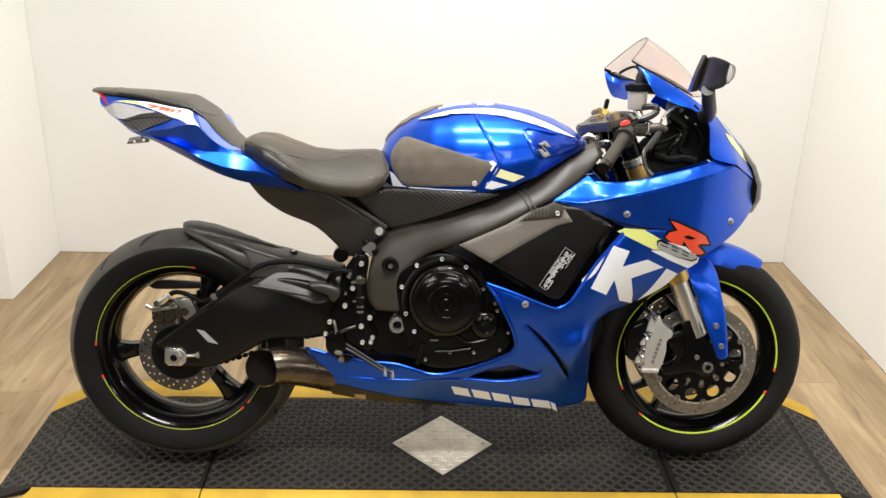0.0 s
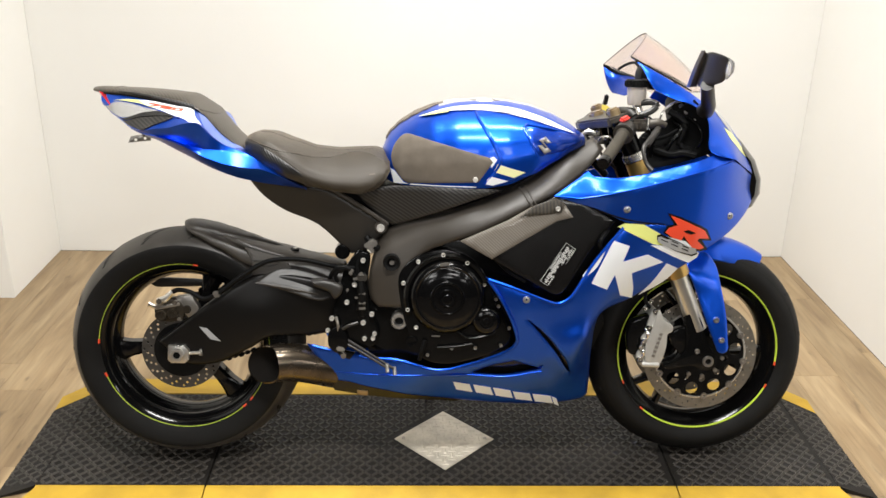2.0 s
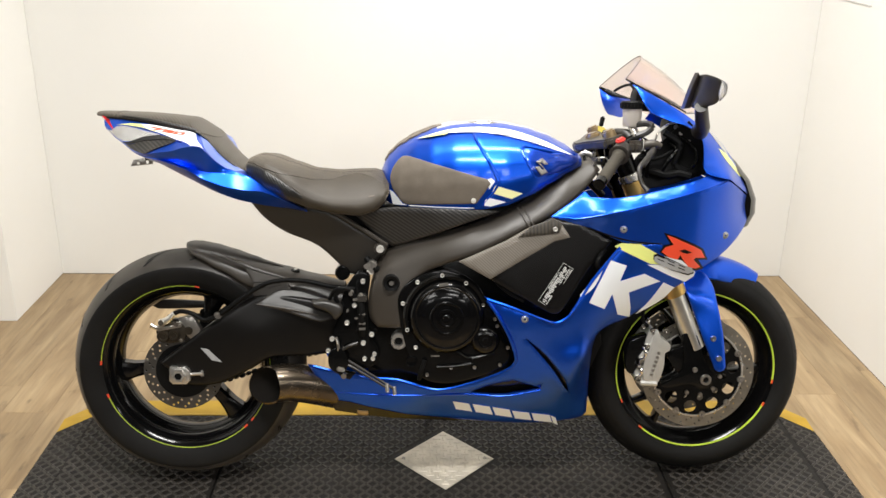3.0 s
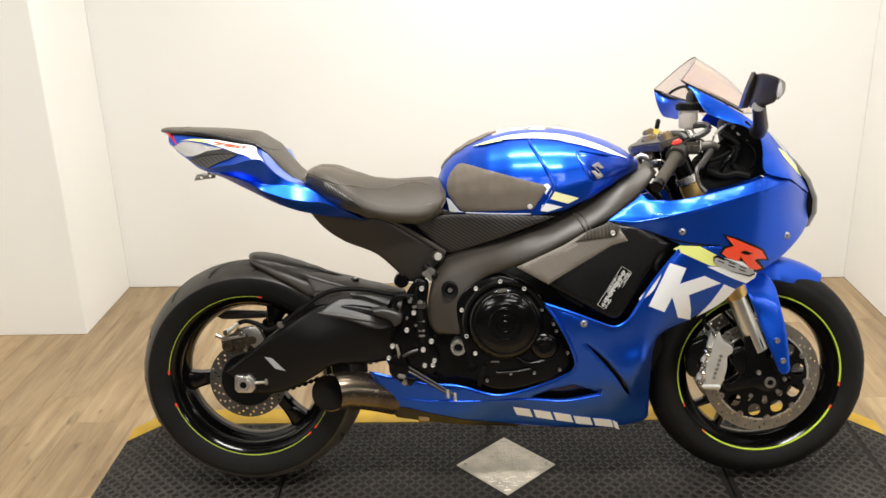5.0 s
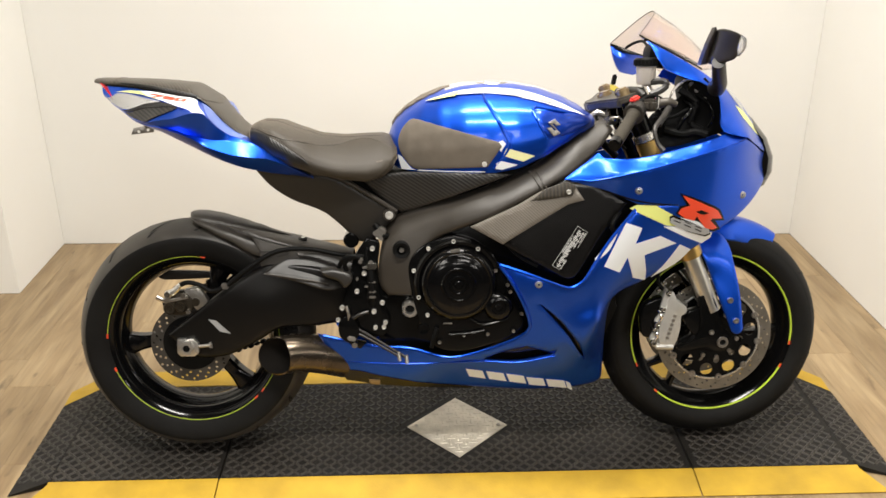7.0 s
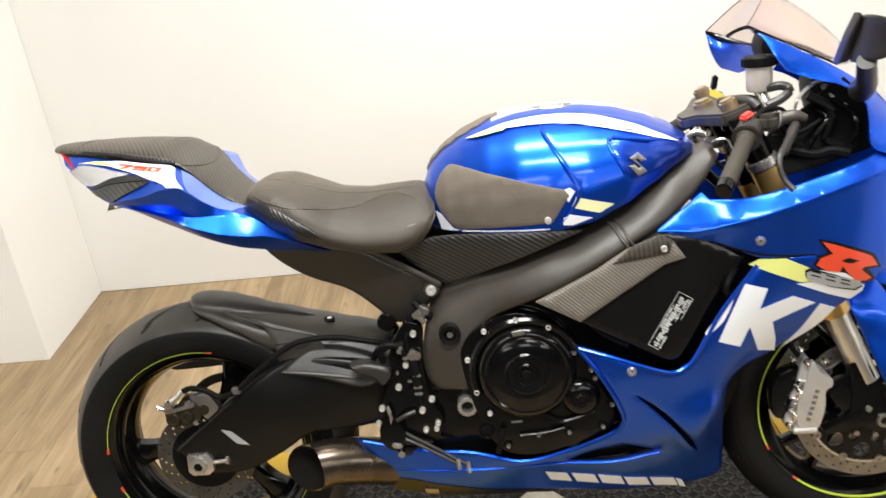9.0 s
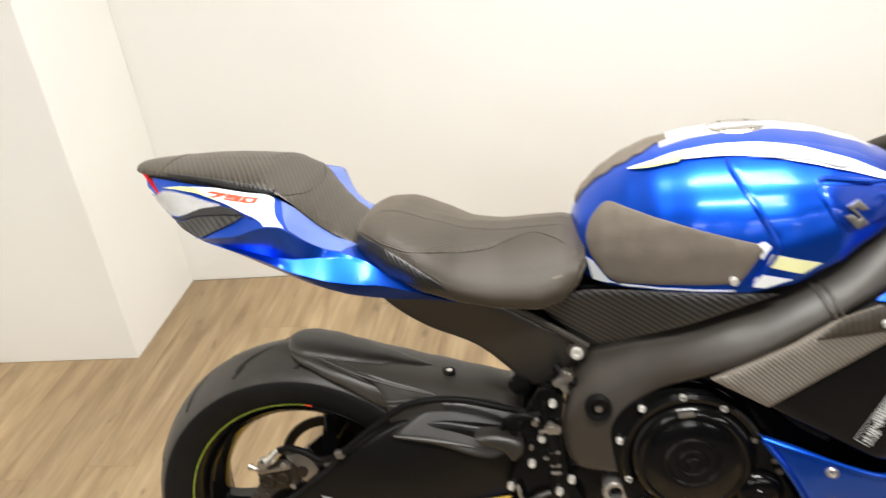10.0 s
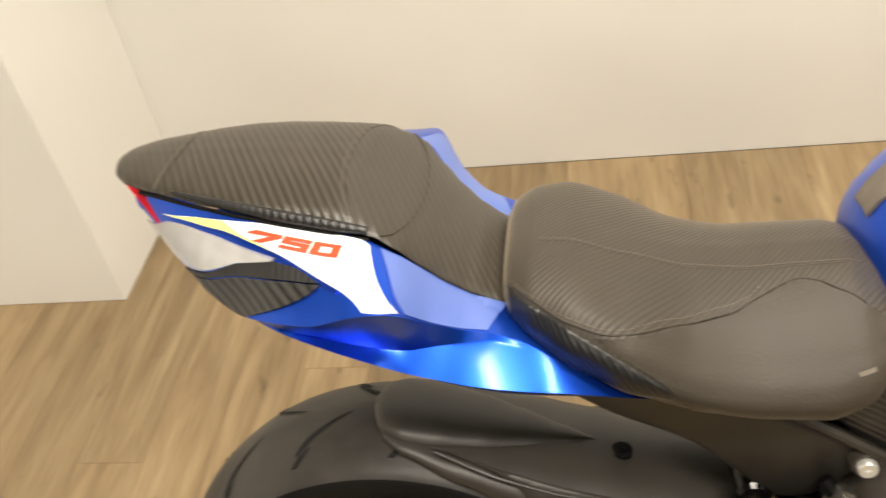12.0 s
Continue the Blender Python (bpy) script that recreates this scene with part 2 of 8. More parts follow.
M_STEEL = material("brushed_steel", (0.42, 0.40, 0.37), 0.33, metal=0.95, vary=0.1, vary_scale=40, rough_vary=0.1)
M_SLIDER = material("satin_fork_steel", (0.66, 0.64, 0.58), 0.30, metal=0.95, vary=0.06, vary_scale=30)
M_CHROME = material("bright_steel", (0.78, 0.77, 0.74), 0.14, metal=1.0, vary=0.05)
M_DISC = material("brake_disc_steel", (0.27, 0.25, 0.215), 0.36, metal=0.85, vary=0.15, vary_scale=30, rough_vary=0.1)
M_DISCR = material("dark_disc_steel", (0.10, 0.095, 0.088), 0.42, metal=0.8, vary=0.15, vary_scale=30, rough_vary=0.1)
M_BRONZE = material("bronze_carrier", (0.040, 0.032, 0.022), 0.36, metal=0.6, vary=0.15)
M_GOLD = material("gold_anodised", (0.60, 0.40, 0.13), 0.3, metal=0.85, vary=0.08, rough_vary=0.06)
M_TITAN = material("heat_tinted_steel", (0.13, 0.105, 0.078), 0.26, metal=0.9, vary=0.5, vary_scale=9, rough_vary=0.12)
# Near-black colour puts the bore's deep shade in, so it reads as hollow.
M_BORE_SHADE = material("bore_shade", (0.007, 0.006, 0.005), 0.9, vary=0.3, spec=0.1)
M_SEAT = weave("seat_vinyl", (0.033, 0.0266, 0.0190), (0.047, 0.0385, 0.028), 0.52, 62, (0, 0, 42), strength=0.45, spec=0.42, sheen=0.34)
M_SEATSIDE = weave("ribbed_carbon_vinyl", (0.009, 0.009, 0.009), (0.016, 0.0155, 0.015), 0.36, 58, (0, 35, 20), strength=0.45)
M_SEATFLAT = material("smooth_seat_vinyl", (0.037, 0.0296, 0.0205), 0.52, sheen=0.30, grain=0.25, grain_scale=300, vary=0.10, vary_scale=12, spec=0.35)
M_HUMPEND = weave("smooth_carbon_vinyl", (0.025, 0.0200, 0.0137), (0.040, 0.032, 0.0220), 0.42, 40, (0, 0, -27), strength=0.30, spec=0.6, sheen=0.12)
M_HUMP = weave("carbon_vinyl", (0.015, 0.0120, 0.0082), (0.046, 0.037, 0.0255), 0.40, 40, (0, 0, -27), strength=0.5, spec=0.55, sheen=0.12)
M_CARBON = weave("carbon_film", (0.006, 0.006, 0.006), (0.040, 0.0375, 0.0345), 0.34, 40, (0, 58, 0), coat=0.1, strength=0.5, spec=0.5)
M_CARBONL = weave("light_carbon_film", (0.105, 0.092, 0.075), (0.175, 0.154, 0.127), 0.34, 56, (0, 48, 0), coat=0.6, strength=0.3)
M_PAD = material("tank_grip_rubber", (0.132, 0.112, 0.090), 0.72, sheen=0.15, grain=0.25, grain_scale=420, vary=0.10, vary_scale=30, spec=0.3)
M_STITCH = material("seat_thread", (0.16, 0.14, 0.108), 0.7, vary=0.1)
M_LENS = material("clear_lens", (0.85, 0.85, 0.85), 0.08, transmission=0.75, coat=0.5, vary=0.03)
M_LENSIN = material("lens_reflector", (0.80, 0.79, 0.77), 0.16, metal=0.85, grain=0.8, grain_scale=45, vary=0.35, vary_scale=60)
M_TOPREFL = material("tank_top_reflection", (0.50, 0.50, 0.54), 0.32, metal=0.3, coat=0.7, coat_rough=0.08, vary=0.05)
M_REDLENS = material("red_lens", (0.55, 0.02, 0.03), 0.12, coat=0.8, vary=0.1)
M_SCREEN = material("smoked_screen", (0.95, 0.84, 0.80), 0.03, transmission=0.97, coat=0.2)
M_TANKP = material("translucent_plastic", (0.72, 0.66, 0.58), 0.35, transmission=0.35, vary=0.08)
M_TAG = material("yellow_key_tag", (0.70, 0.58, 0.10), 0.5, vary=0.06)
M_BRASS = material("lock_brass", (0.36, 0.27, 0.15), 0.35, metal=0.7, vary=0.15)
M_LABEL = material("printed_label", (0.48, 0.48, 0.46), 0.45, vary=0.15)

# ---------------------------------------------------------------- mesh tools


def mesh_of(name, bm, mat, smooth=True, angle=38):
    bmesh.ops.recalc_face_normals(bm, faces=bm.faces)
    lim = radians(angle)
    for f in bm.faces:
        f.smooth = smooth
    for e in bm.edges:
        if len(e.link_faces) == 2 and e.calc_face_angle(0) > lim:
            e.smooth = False
    me = bpy.data.meshes.new(name)
    bm.to_mesh(me)
    bm.free()
    me.materials.append(mat)
    return me


def part(name, bm, mat, parent=None, label="", smooth=True, angle=38):
    ob = new(name, mesh_of(name, bm, mat, smooth, angle))
    if parent:
        ob.parent = parent
    return tagged(ob, label)


def empty(name, m, label, category, group="", kind=""):
    ob = new(name)
    ob.empty_display_size = 0.1
    ob.matrix_world = m
    return tagged(ob, label, category, group, kind)


def curve2(pts, corners=(), n=6, closed=True):
    """A smooth line through 2D or 3D points, with sharp corners at the indices given ('all' for straight edges)."""
    P = [Vector(p) for p in pts]
    N = len(P)
    sharp = set(range(N)) if corners == "all" else set(corners)
    if not closed:
        sharp |= {0, N - 1}
    out = []
    for i in range(N if closed else N - 1):
        j = (i + 1) % N
        a, b = P[i], P[j]
        ta = (b - a) if i in sharp else (b - P[i - 1]) * 0.5
        tb = (b - a) if j in sharp else (P[(j + 2) % N if False else (j + 1) % N] - a) * 0.5
        ln = (b - a).length
        if ta.length > ln:
            ta = ta * (ln / ta.length)
        if tb.length > ln:
            tb = tb * (ln / tb.length)
        k = 1 if (i in sharp and j in sharp) else n
        for q in range(k):
            s = q / k
            out.append(a * (2 * s**3 - 3 * s**2 + 1) + ta * (s**3 - 2 * s**2 + s) + b * (3 * s**2 - 2 * s**3) + tb * (s**3 - s**2))
    if not closed:
        out.append(P[-1])
    return out


def rbf(ctrl):
    """A smooth surface y(x, z) through a few control points (x, z, y)."""
    c = np.array(ctrl, float)
    X, v = c[:, :2], c[:, 2]
    n = len(c)

    def ker(r):
        return np.where(r > 1e-9, r * r * np.log(np.maximum(r, 1e-9)), 0)
    A = np.zeros((n + 3, n + 3))
    A[:n, :n] = ker(np.linalg.norm(X[:, None] - X[None], axis=2)) + np.eye(n) * 1e-4
    A[:n, n], A[:n, n + 1:] = 1, X
    A[n, :n], A[n + 1:, :n] = 1, X.T
    w = np.linalg.solve(A, np.concatenate([v, np.zeros(3)]))

    def fun(x, z):
        r = np.hypot(X[:, 0] - x, X[:, 1] - z)
        return float(ker(r) @ w[:n] + w[n] + w[n + 1] * x + w[n + 2] * z)
    return fun


def poly_inside(poly, p):
    x, z = p[:, 0], p[:, 1]
    r = np.zeros(len(p), bool)
    for i in range(len(poly)):
        (x1, z1), (x2, z2) = poly[i], poly[i - 1]
        if z1 == z2:
            continue
        hit = ((z1 > z) != (z2 > z)) & (x < (x2 - x1) * (z - z1) / (z2 - z1) + x1)
        r ^= hit
    return r


def poly_dist(poly, p):
    d = np.full(len(p), 1e9)
    for i in range(len(poly)):
        a, b = poly[i - 1], poly[i]
        ab = b - a
        L = max(float(ab @ ab), 1e-12)
        s = np.clip(((p - a) @ ab) / L, 0, 1)
        d = np.minimum(d, np.linalg.norm(p - a - s[:, None] * ab, axis=1))
    return d


def resample(poly, step):
    out = []
    for i in range(len(poly)):
        a, b = Vector(poly[i][:2]), Vector(poly[(i + 1) % len(poly)][:2])
        k = max(1, round((b - a).length / step))
        out += [a.lerp(b, q / k) for q in range(k)]
    return out


def sheet(outline, depth, thick=0.004, step=0.012, roll=0.004, holes=(), mirror=False):
    """A shell with this outline in side view (x, z), curved to y = depth(x, z), its rim rolled inwards."""
    from mathutils.geometry import delaunay_2d_cdt
    loops = [resample(outline, step)] + [resample(h, step) for h in holes]
    polys = [np.array([(p.x, p.y) for p in l]) for l in loops]
    verts, edges = [], []
    for l in loops:
        s = len(verts)
        verts += [Vector((p.x, p.y)) for p in l]
        edges += [(s + i, s + (i + 1) % len(l)) for i in range(len(l))]
    lo, hi = polys[0].min(0), polys[0].max(0)
    gx, gz = np.meshgrid(np.arange(lo[0] + step / 2, hi[0], step), np.arange(lo[1] + step / 2, hi[1], step))
    gx = gx + (np.arange(gx.shape[0]) % 2)[:, None] * step / 2
    g = np.stack([gx.ravel(), gz.ravel()], 1)
    far = step * 0.45
    if roll > 0:
        far = max(far, roll * 1.05 + step * 0.3)
        rims = np.zeros((0, 2))
        for d in ((0.10 * roll, 0.34 * roll, 0.66 * roll, 1.02 * roll) if roll > 0.006 else (0.2 * roll, 1.02 * roll)):
            cand = []
            for k, pl in enumerate(polys):
                tn = np.roll(pl, -1, 0) - np.roll(pl, 1, 0)
                nn = np.stack([-tn[:, 1], tn[:, 0]], 1) / np.maximum(np.linalg.norm(tn, axis=1), 1e-9)[:, None]
                for s in (-1, 1):
                    cand.append(pl + s * nn * d)
            cand = np.concatenate(cand)
            ok = poly_inside(polys[0], cand) & (poly_dist(polys[0], cand) > d * 0.93)
            for h in polys[1:]:
                ok &= ~poly_inside(h, cand) & (poly_dist(h, cand) > d * 0.93)
            cand = cand[ok]
            kept = []
            for p in cand:
                if not kept or np.min(np.linalg.norm(np.array(kept) - p, axis=1)) > step * 0.3:
                    kept.append(p)
            if kept:
                rims = np.concatenate([rims, np.array(kept)])
        verts += [Vector((float(a), float(b))) for a, b in rims]
    if len(g):
        ok = poly_inside(polys[0], g) & (poly_dist(polys[0], g) > far)
        for h in polys[1:]:
            ok &= ~poly_inside(h, g) & (poly_dist(h, g) > far)
        g = g[ok]
        verts += [Vector((float(a), float(b))) for a, b in g]
    vo, eo, fo, *_ = delaunay_2d_cdt(verts, edges, [], 0, 1e-6)
    V = np.array([(v.x, v.y) for v in vo])
    tris = [f for f in fo if len(f) >= 3]
    C = np.array([V[list(f)].mean(0) for f in tris])
    keep = poly_inside(polys[0], C)
    for h in polys[1:]:
        keep &= ~poly_inside(h, C)
    tris = [f for f, k in zip(tris, keep) if k]
    D = poly_dist(polys[0], V)
    for h in polys[1:]:
        D = np.minimum(D, poly_dist(h, V))
    bm = bmesh.new()
    sg = -1 if mirror else 1
    fr, bk = {}, {}
    used = sorted({i for f in tris for i in f})
    for i in used:
        x, z = V[i]
        y = depth(x, z)
        q = 1 - min(D[i] / roll, 1) if roll > 0 else 0
        yf = y + (roll * (1 - math.sqrt(max(0, 1 - q * q))) if roll > 0 else 0)
        fr[i] = bm.verts.new((x, sg * yf, z))
        bk[i] = bm.verts.new((x, sg * (y + max(thick, roll + 0.001)), z))
    count = {}
    for f in tris:
        bm.faces.new([fr[i] for i in f])
        bm.faces.new([bk[i] for i in reversed(f)])
        for a, b in zip(f, f[1:] + f[:1]):
            count[(a, b)] = 1
    for (a, b) in count:
        if (b, a) not in count:
            try:
                bm.faces.new((fr[b], fr[a], bk[a], bk[b]))
            except ValueError:
                pass
    return bm


def patch(outline, surf, off=0.0, thick=0.002, step=0.010, vs=0.05, mirror=False):
    """A piece of the surface surf(u, v), with its outline in u and v, lifted by off along the normal."""
    from mathutils.geometry import delaunay_2d_cdt
    loop = resample([(p[0], p[1] * vs) for p in outline], step)
    poly = np.array([(p.x, p.y) for p in loop])
    verts = [Vector((p.x, p.y)) for p in loop]
    edges = [(i, (i + 1) % len(loop)) for i in range(len(loop))]
    lo, hi = poly.min(0), poly.max(0)
    gx, gz = np.meshgrid(np.arange(lo[0] + step / 2, hi[0], step), np.arange(lo[1] + step / 2, hi[1], step))
    g = np.stack([gx.ravel(), gz.ravel()], 1)
    if len(g):
        g = g[poly_inside(poly, g) & (poly_dist(poly, g) > step * 0.4)]
        verts += [Vector((float(a), float(b))) for a, b in g]
    vo, eo, fo, *_ = delaunay_2d_cdt(verts, edges, [], 0, 1e-6)
    tris = [f for f in fo if poly_inside(poly, np.array([[sum(vo[i].x for i in f) / len(f), sum(vo[i].y for i in f) / len(f)]]))[0]]
    bm = bmesh.new()
    sg = -1 if mirror else 1
    fr, bk = {}, {}
    e = 0.002
    for i in sorted({i for f in tris for i in f}):
        u, v = vo[i].x, vo[i].y / vs
        p = surf(u, v)
        nrm = (surf(u + e, v) - surf(u - e, v)).cross(surf(u, v + e / vs * 0.5) - surf(u, v - e / vs * 0.5))
        nrm = nrm.normalized() if nrm.length > 1e-12 else Vector((0, -1, 0))
        if nrm.y > 0:
            nrm = -nrm
        a, b = p + nrm * off, p + nrm * (off - thick)
        fr[i] = bm.verts.new((a.x, sg * a.y, a.z))
        bk[i] = bm.verts.new((b.x, sg * b.y, b.z))
    count = set()
    for f in tris:
        bm.faces.new([fr[i] for i in f])
        bm.faces.new([bk[i] for i in reversed(f)])
        count |= set(zip(f, f[1:] + f[:1]))
    for a, b in count:
        if (b, a) not in count:
            bm.faces.new((fr[b], fr[a], bk[a], bk[b]))
    return bm


def loft(rings, closed=True, caps=True):
    bm = bmesh.new()
    R = [[bm.verts.new(p) for p in r] for r in rings]
    n = len(R[0])
    for a, b in zip(R, R[1:]):
        for i in range(n if closed else n - 1):
            j = (i + 1) % n
            bm.faces.new((a[i], a[j], b[j], b[i]))
    if caps:
        bm.faces.new(R[0])
        bm.faces.new(list(reversed(R[-1])))
    return bm


def tube(pts, r, n=10, smooth_n=5, bm=None, straight=False):
    """A round bar along a smooth line; r may be a list, one radius for each point."""
    P = [Vector(p) for p in pts]
    rr = r if isinstance(r, (list, tuple)) else [r] * len(P)
    Q = P if straight else curve2(P, (), smooth_n, False)
    k = (len(Q) - 1) / (len(P) - 1)
    bm = bm or bmesh.new()
    rings, up = [], Vector((0.13, 0.31, 0.94))
    for i, p in enumerate(Q):
        t = (Q[min(i + 1, len(Q) - 1)] - Q[max(i - 1, 0)]).normalized()
        a = t.cross(up)
        if a.length < 0.05:
            a = t.cross(Vector((1, 0, 0)))
        a.normalize()
        b = t.cross(a)
        f = min(i / k, len(P) - 1.0001)
        q = int(f)
        rad = rr[q] + (rr[q + 1] - rr[q]) * (f - q)
        rings.append([bm.verts.new(p + a * rad * math.cos(2 * math.pi * s / n) + b * rad * math.sin(2 * math.pi * s / n)) for s in range(n)])
    for u, v in zip(rings, rings[1:]):
        for i in range(n):
            bm.faces.new((u[i], u[(i + 1) % n], v[(i + 1) % n], v[i]))
    bm.faces.new(list(reversed(rings[0])))
    bm.faces.new(rings[-1])
    return bm


def lathe(profile, n=48, cx=0.0, cz=0.0, a0=0.0, a1=360.0, bm=None, ring=False):
    """Turns a profile of (radius, y) about the y axis through (cx, cz). ring: the profile is a closed loop."""
    bm = bm or bmesh.new()
    full = a1 - a0 >= 359.9
    k = n if full else n + 1
    R = []
    for i in range(k):
        a = radians(a0 + (a1 - a0) * i / n)
        R.append([bm.verts.new((cx + r * math.cos(a), y, cz + r * math.sin(a))) for r, y in profile])
    m = len(profile)
    for i in range(k if full else k - 1):
        u, v = R[i], R[(i + 1) % k]
        for j in range(m if ring else m - 1):
            q = (j + 1) % m
            bm.faces.new((u[j], u[q], v[q], v[j]))
    if not full and ring:
        bm.faces.new(R[0])
        bm.faces.new(list(reversed(R[-1])))
    bmesh.ops.remove_doubles(bm, verts=bm.verts, dist=1e-5)
    return bm


def prism(outline, y0, y1, bevel=0.004, seg=2):
    """A block with this outline in side view, from y0 to y1, with rounded edges."""
    bm = bmesh.new()
    a = [bm.verts.new((p[0], y0, p[1])) for p in outline]
    f = bm.faces.new(a)
    g = bmesh.ops.extrude_face_region(bm, geom=[f])
    for v in g["geom"]:
        if isinstance(v, bmesh.types.BMVert):
            v.co.y = y1
    bmesh.ops.recalc_face_normals(bm, faces=bm.faces)
    if bevel:
        es = [e for e in bm.edges if len(e.link_faces) == 2 and e.calc_face_angle(0) > 0.5]
        bmesh.ops.bevel(bm, geom=es, offset=bevel, segments=seg, affect="EDGES", profile=0.6, clamp_overlap=True)
    return bm


def block(cx, cy, cz, sx, sy, sz, bevel=0.003, rot=None, bm=None):
    b2 = bmesh.new()
    bmesh.ops.create_cube(b2, size=1)
    for v in b2.verts:
        v.co = Vector((v.co.x * sx, v.co.y * sy, v.co.z * sz))
    if bevel:
        bmesh.ops.bevel(b2, geom=list(b2.edges), offset=bevel, segments=2, affect="EDGES", clamp_overlap=True)
    m = Matrix.Translation((cx, cy, cz)) @ (rot or Matrix())
    for v in b2.verts:
        v.co = m @ v.co
    if bm is None:
        return b2
    merge(bm, b2)
    return bm


def merge(bm, other):
    vm = {v: bm.verts.new(v.co) for v in other.verts}
    for f in other.faces:
        try:
            bm.faces.new([vm[v] for v in f.verts])
        except ValueError:
            pass
    other.free()
    return bm


def turn_to(d):
    """A rotation that brings z onto the direction d."""
    return Vector(d).to_track_quat("Z", "Y").to_matrix().to_4x4()


def rod(p, q, r, n=14, bevel=0.0, r2=None):
    """A round bar from p to q."""
    p, q = Vector(p), Vector(q)
    bm = bmesh.new()
    bmesh.ops.create_cone(bm, cap_ends=True, segments=n, radius1=r, radius2=r if r2 is None else r2, depth=(q - p).length)
    if bevel:
        es = [e for e in bm.edges if len(e.link_faces) == 2 and e.calc_face_angle(0) > 1.0]
        bmesh.ops.bevel(bm, geom=es, offset=bevel, segments=2, affect="EDGES", clamp_overlap=True)
    m = Matrix.Translation((p + q) / 2) @ turn_to(q - p)
    for v in bm.verts:
        v.co = m @ v.co
    return bm


# ---------------------------------------------------------------- room
FLOOR = -0.02
ROOM_BACK, ROOM_RIGHT, ROOM_LEFT, ALCOVE_LEFT, JOG, REAR, TOP = 1.450, 1.535, -2.15, -1.614, 0.970, -0.96, 2.80
BOOTH_END, HALL_X, HALL_Y, HALL_TOP = -0.9, 5.2, -8.6, 3.15


def wall(name, x0, x1, y0, y1, label, mat=None, top=TOP):
    ob = part(name, block((x0 + x1) / 2, (y0 + y1) / 2, (top + FLOOR) / 2, x1 - x0, y1 - y0, top - FLOOR, 0.002), mat or M_WALL, None, label, angle=30)
    return tagged(ob, label, "wall", kind="structure")


def lid(name, x0, x1, y0, y1, z, mat, label):
    ob = part(name, block((x0 + x1) / 2, (y0 + y1) / 2, z + 0.05, x1 - x0, y1 - y0, 0.1, 0.0), mat, None)
    return tagged(ob, label, "ceiling", kind="structure")


wall("wall_back", ALCOVE_LEFT, ROOM_RIGHT, ROOM_BACK, ROOM_BACK + 0.12, "plain cream-white painted wall behind the motorcycle")
wall("wall_right", ROOM_RIGHT, ROOM_RIGHT + 0.12, BOOTH_END, ROOM_BACK + 0.12, "plain cream-white painted side wall")
wall("wall_left_pier", ROOM_LEFT - 0.12, ALCOVE_LEFT, JOG, ROOM_BACK + 0.12, "projecting cream-white painted wall pier at the corner")
wall("wall_left", ROOM_LEFT - 0.12, ROOM_LEFT, BOOTH_END, JOG, "plain cream-white painted side wall")
# Unseen hall closes the place; its dark faces keep glossy reflections dark.
wall("wall_hall_right", ROOM_RIGHT + 0.12, HALL_X, BOOTH_END, BOOTH_END + 0.12, "unseen dark grey hall wall", M_HALL, HALL_TOP)
wall("wall_hall_left", -HALL_X, ROOM_LEFT - 0.12, BOOTH_END, BOOTH_END + 0.12, "unseen dark grey hall wall", M_HALL, HALL_TOP)
wall("wall_hall_east", HALL_X, HALL_X + 0.12, HALL_Y, BOOTH_END, "unseen dark grey hall wall", M_HALL, HALL_TOP)
wall("wall_hall_west", -HALL_X - 0.12, -HALL_X, HALL_Y, BOOTH_END, "unseen dark grey hall wall", M_HALL, HALL_TOP)
wall("wall_hall_south", -HALL_X, HALL_X, HALL_Y - 0.12, HALL_Y, "unseen dark grey hall wall", M_HALL, HALL_TOP)
lid("ceiling", ROOM_LEFT - 0.12, ROOM_RIGHT + 0.12, BOOTH_END, ROOM_BACK + 0.12, TOP, M_CEIL, "plain pale ceiling over the display bay")
lid("ceiling_hall", -HALL_X, HALL_X, HALL_Y, BOOTH_END, HALL_TOP, M_HALLC, "unseen grey hall ceiling")
hf = part("floor_hall", block(0, (HALL_Y + REAR) / 2, FLOOR - 0.03, 2 * HALL_X, REAR - HALL_Y, 0.06, 0.0), M_HALLF, None)
tagged(hf, "unseen dark brown hall floor", "floor", kind="structure")
for k, (a, b) in enumerate(((-HALL_X, ROOM_LEFT), (ROOM_RIGHT, HALL_X))):
    hf = part("floor_hall", block((a + b) / 2, (BOOTH_END + REAR) / 2, FLOOR - 0.03, b - a, BOOTH_END - REAR, 0.06, 0.0), M_HALLF, None)
    tagged(hf, "unseen dark brown hall floor", "floor", kind="structure")
seam = part("trim", block(ROOM_RIGHT - 0.002, 1.25, 1.190, 0.003, 0.42, 0.003, 0.0), M_TRIM, None)
tagged(seam, "thin grey horizontal strip on the side wall", "trim", kind="structure")

floor = part("floor", block((ROOM_LEFT + ROOM_RIGHT) / 2, (REAR + ROOM_BACK) / 2, FLOOR - 0.034, ROOM_RIGHT - ROOM_LEFT, ROOM_BACK - REAR, 0.06, 0.0), M_GAP, None)
tagged(floor, "oak-look vinyl plank floor in light brown tones", "floor", kind="structure")


def plank_mesh(w, l):
    bm = block(0, 0, -0.004, w - 0.0005, l - 0.0005, 0.008, 0.0004)
    return mesh_of("plank", bm, M_WOOD, True, 30)


PLANK_W, PLANK_L = 0.152, 1.22


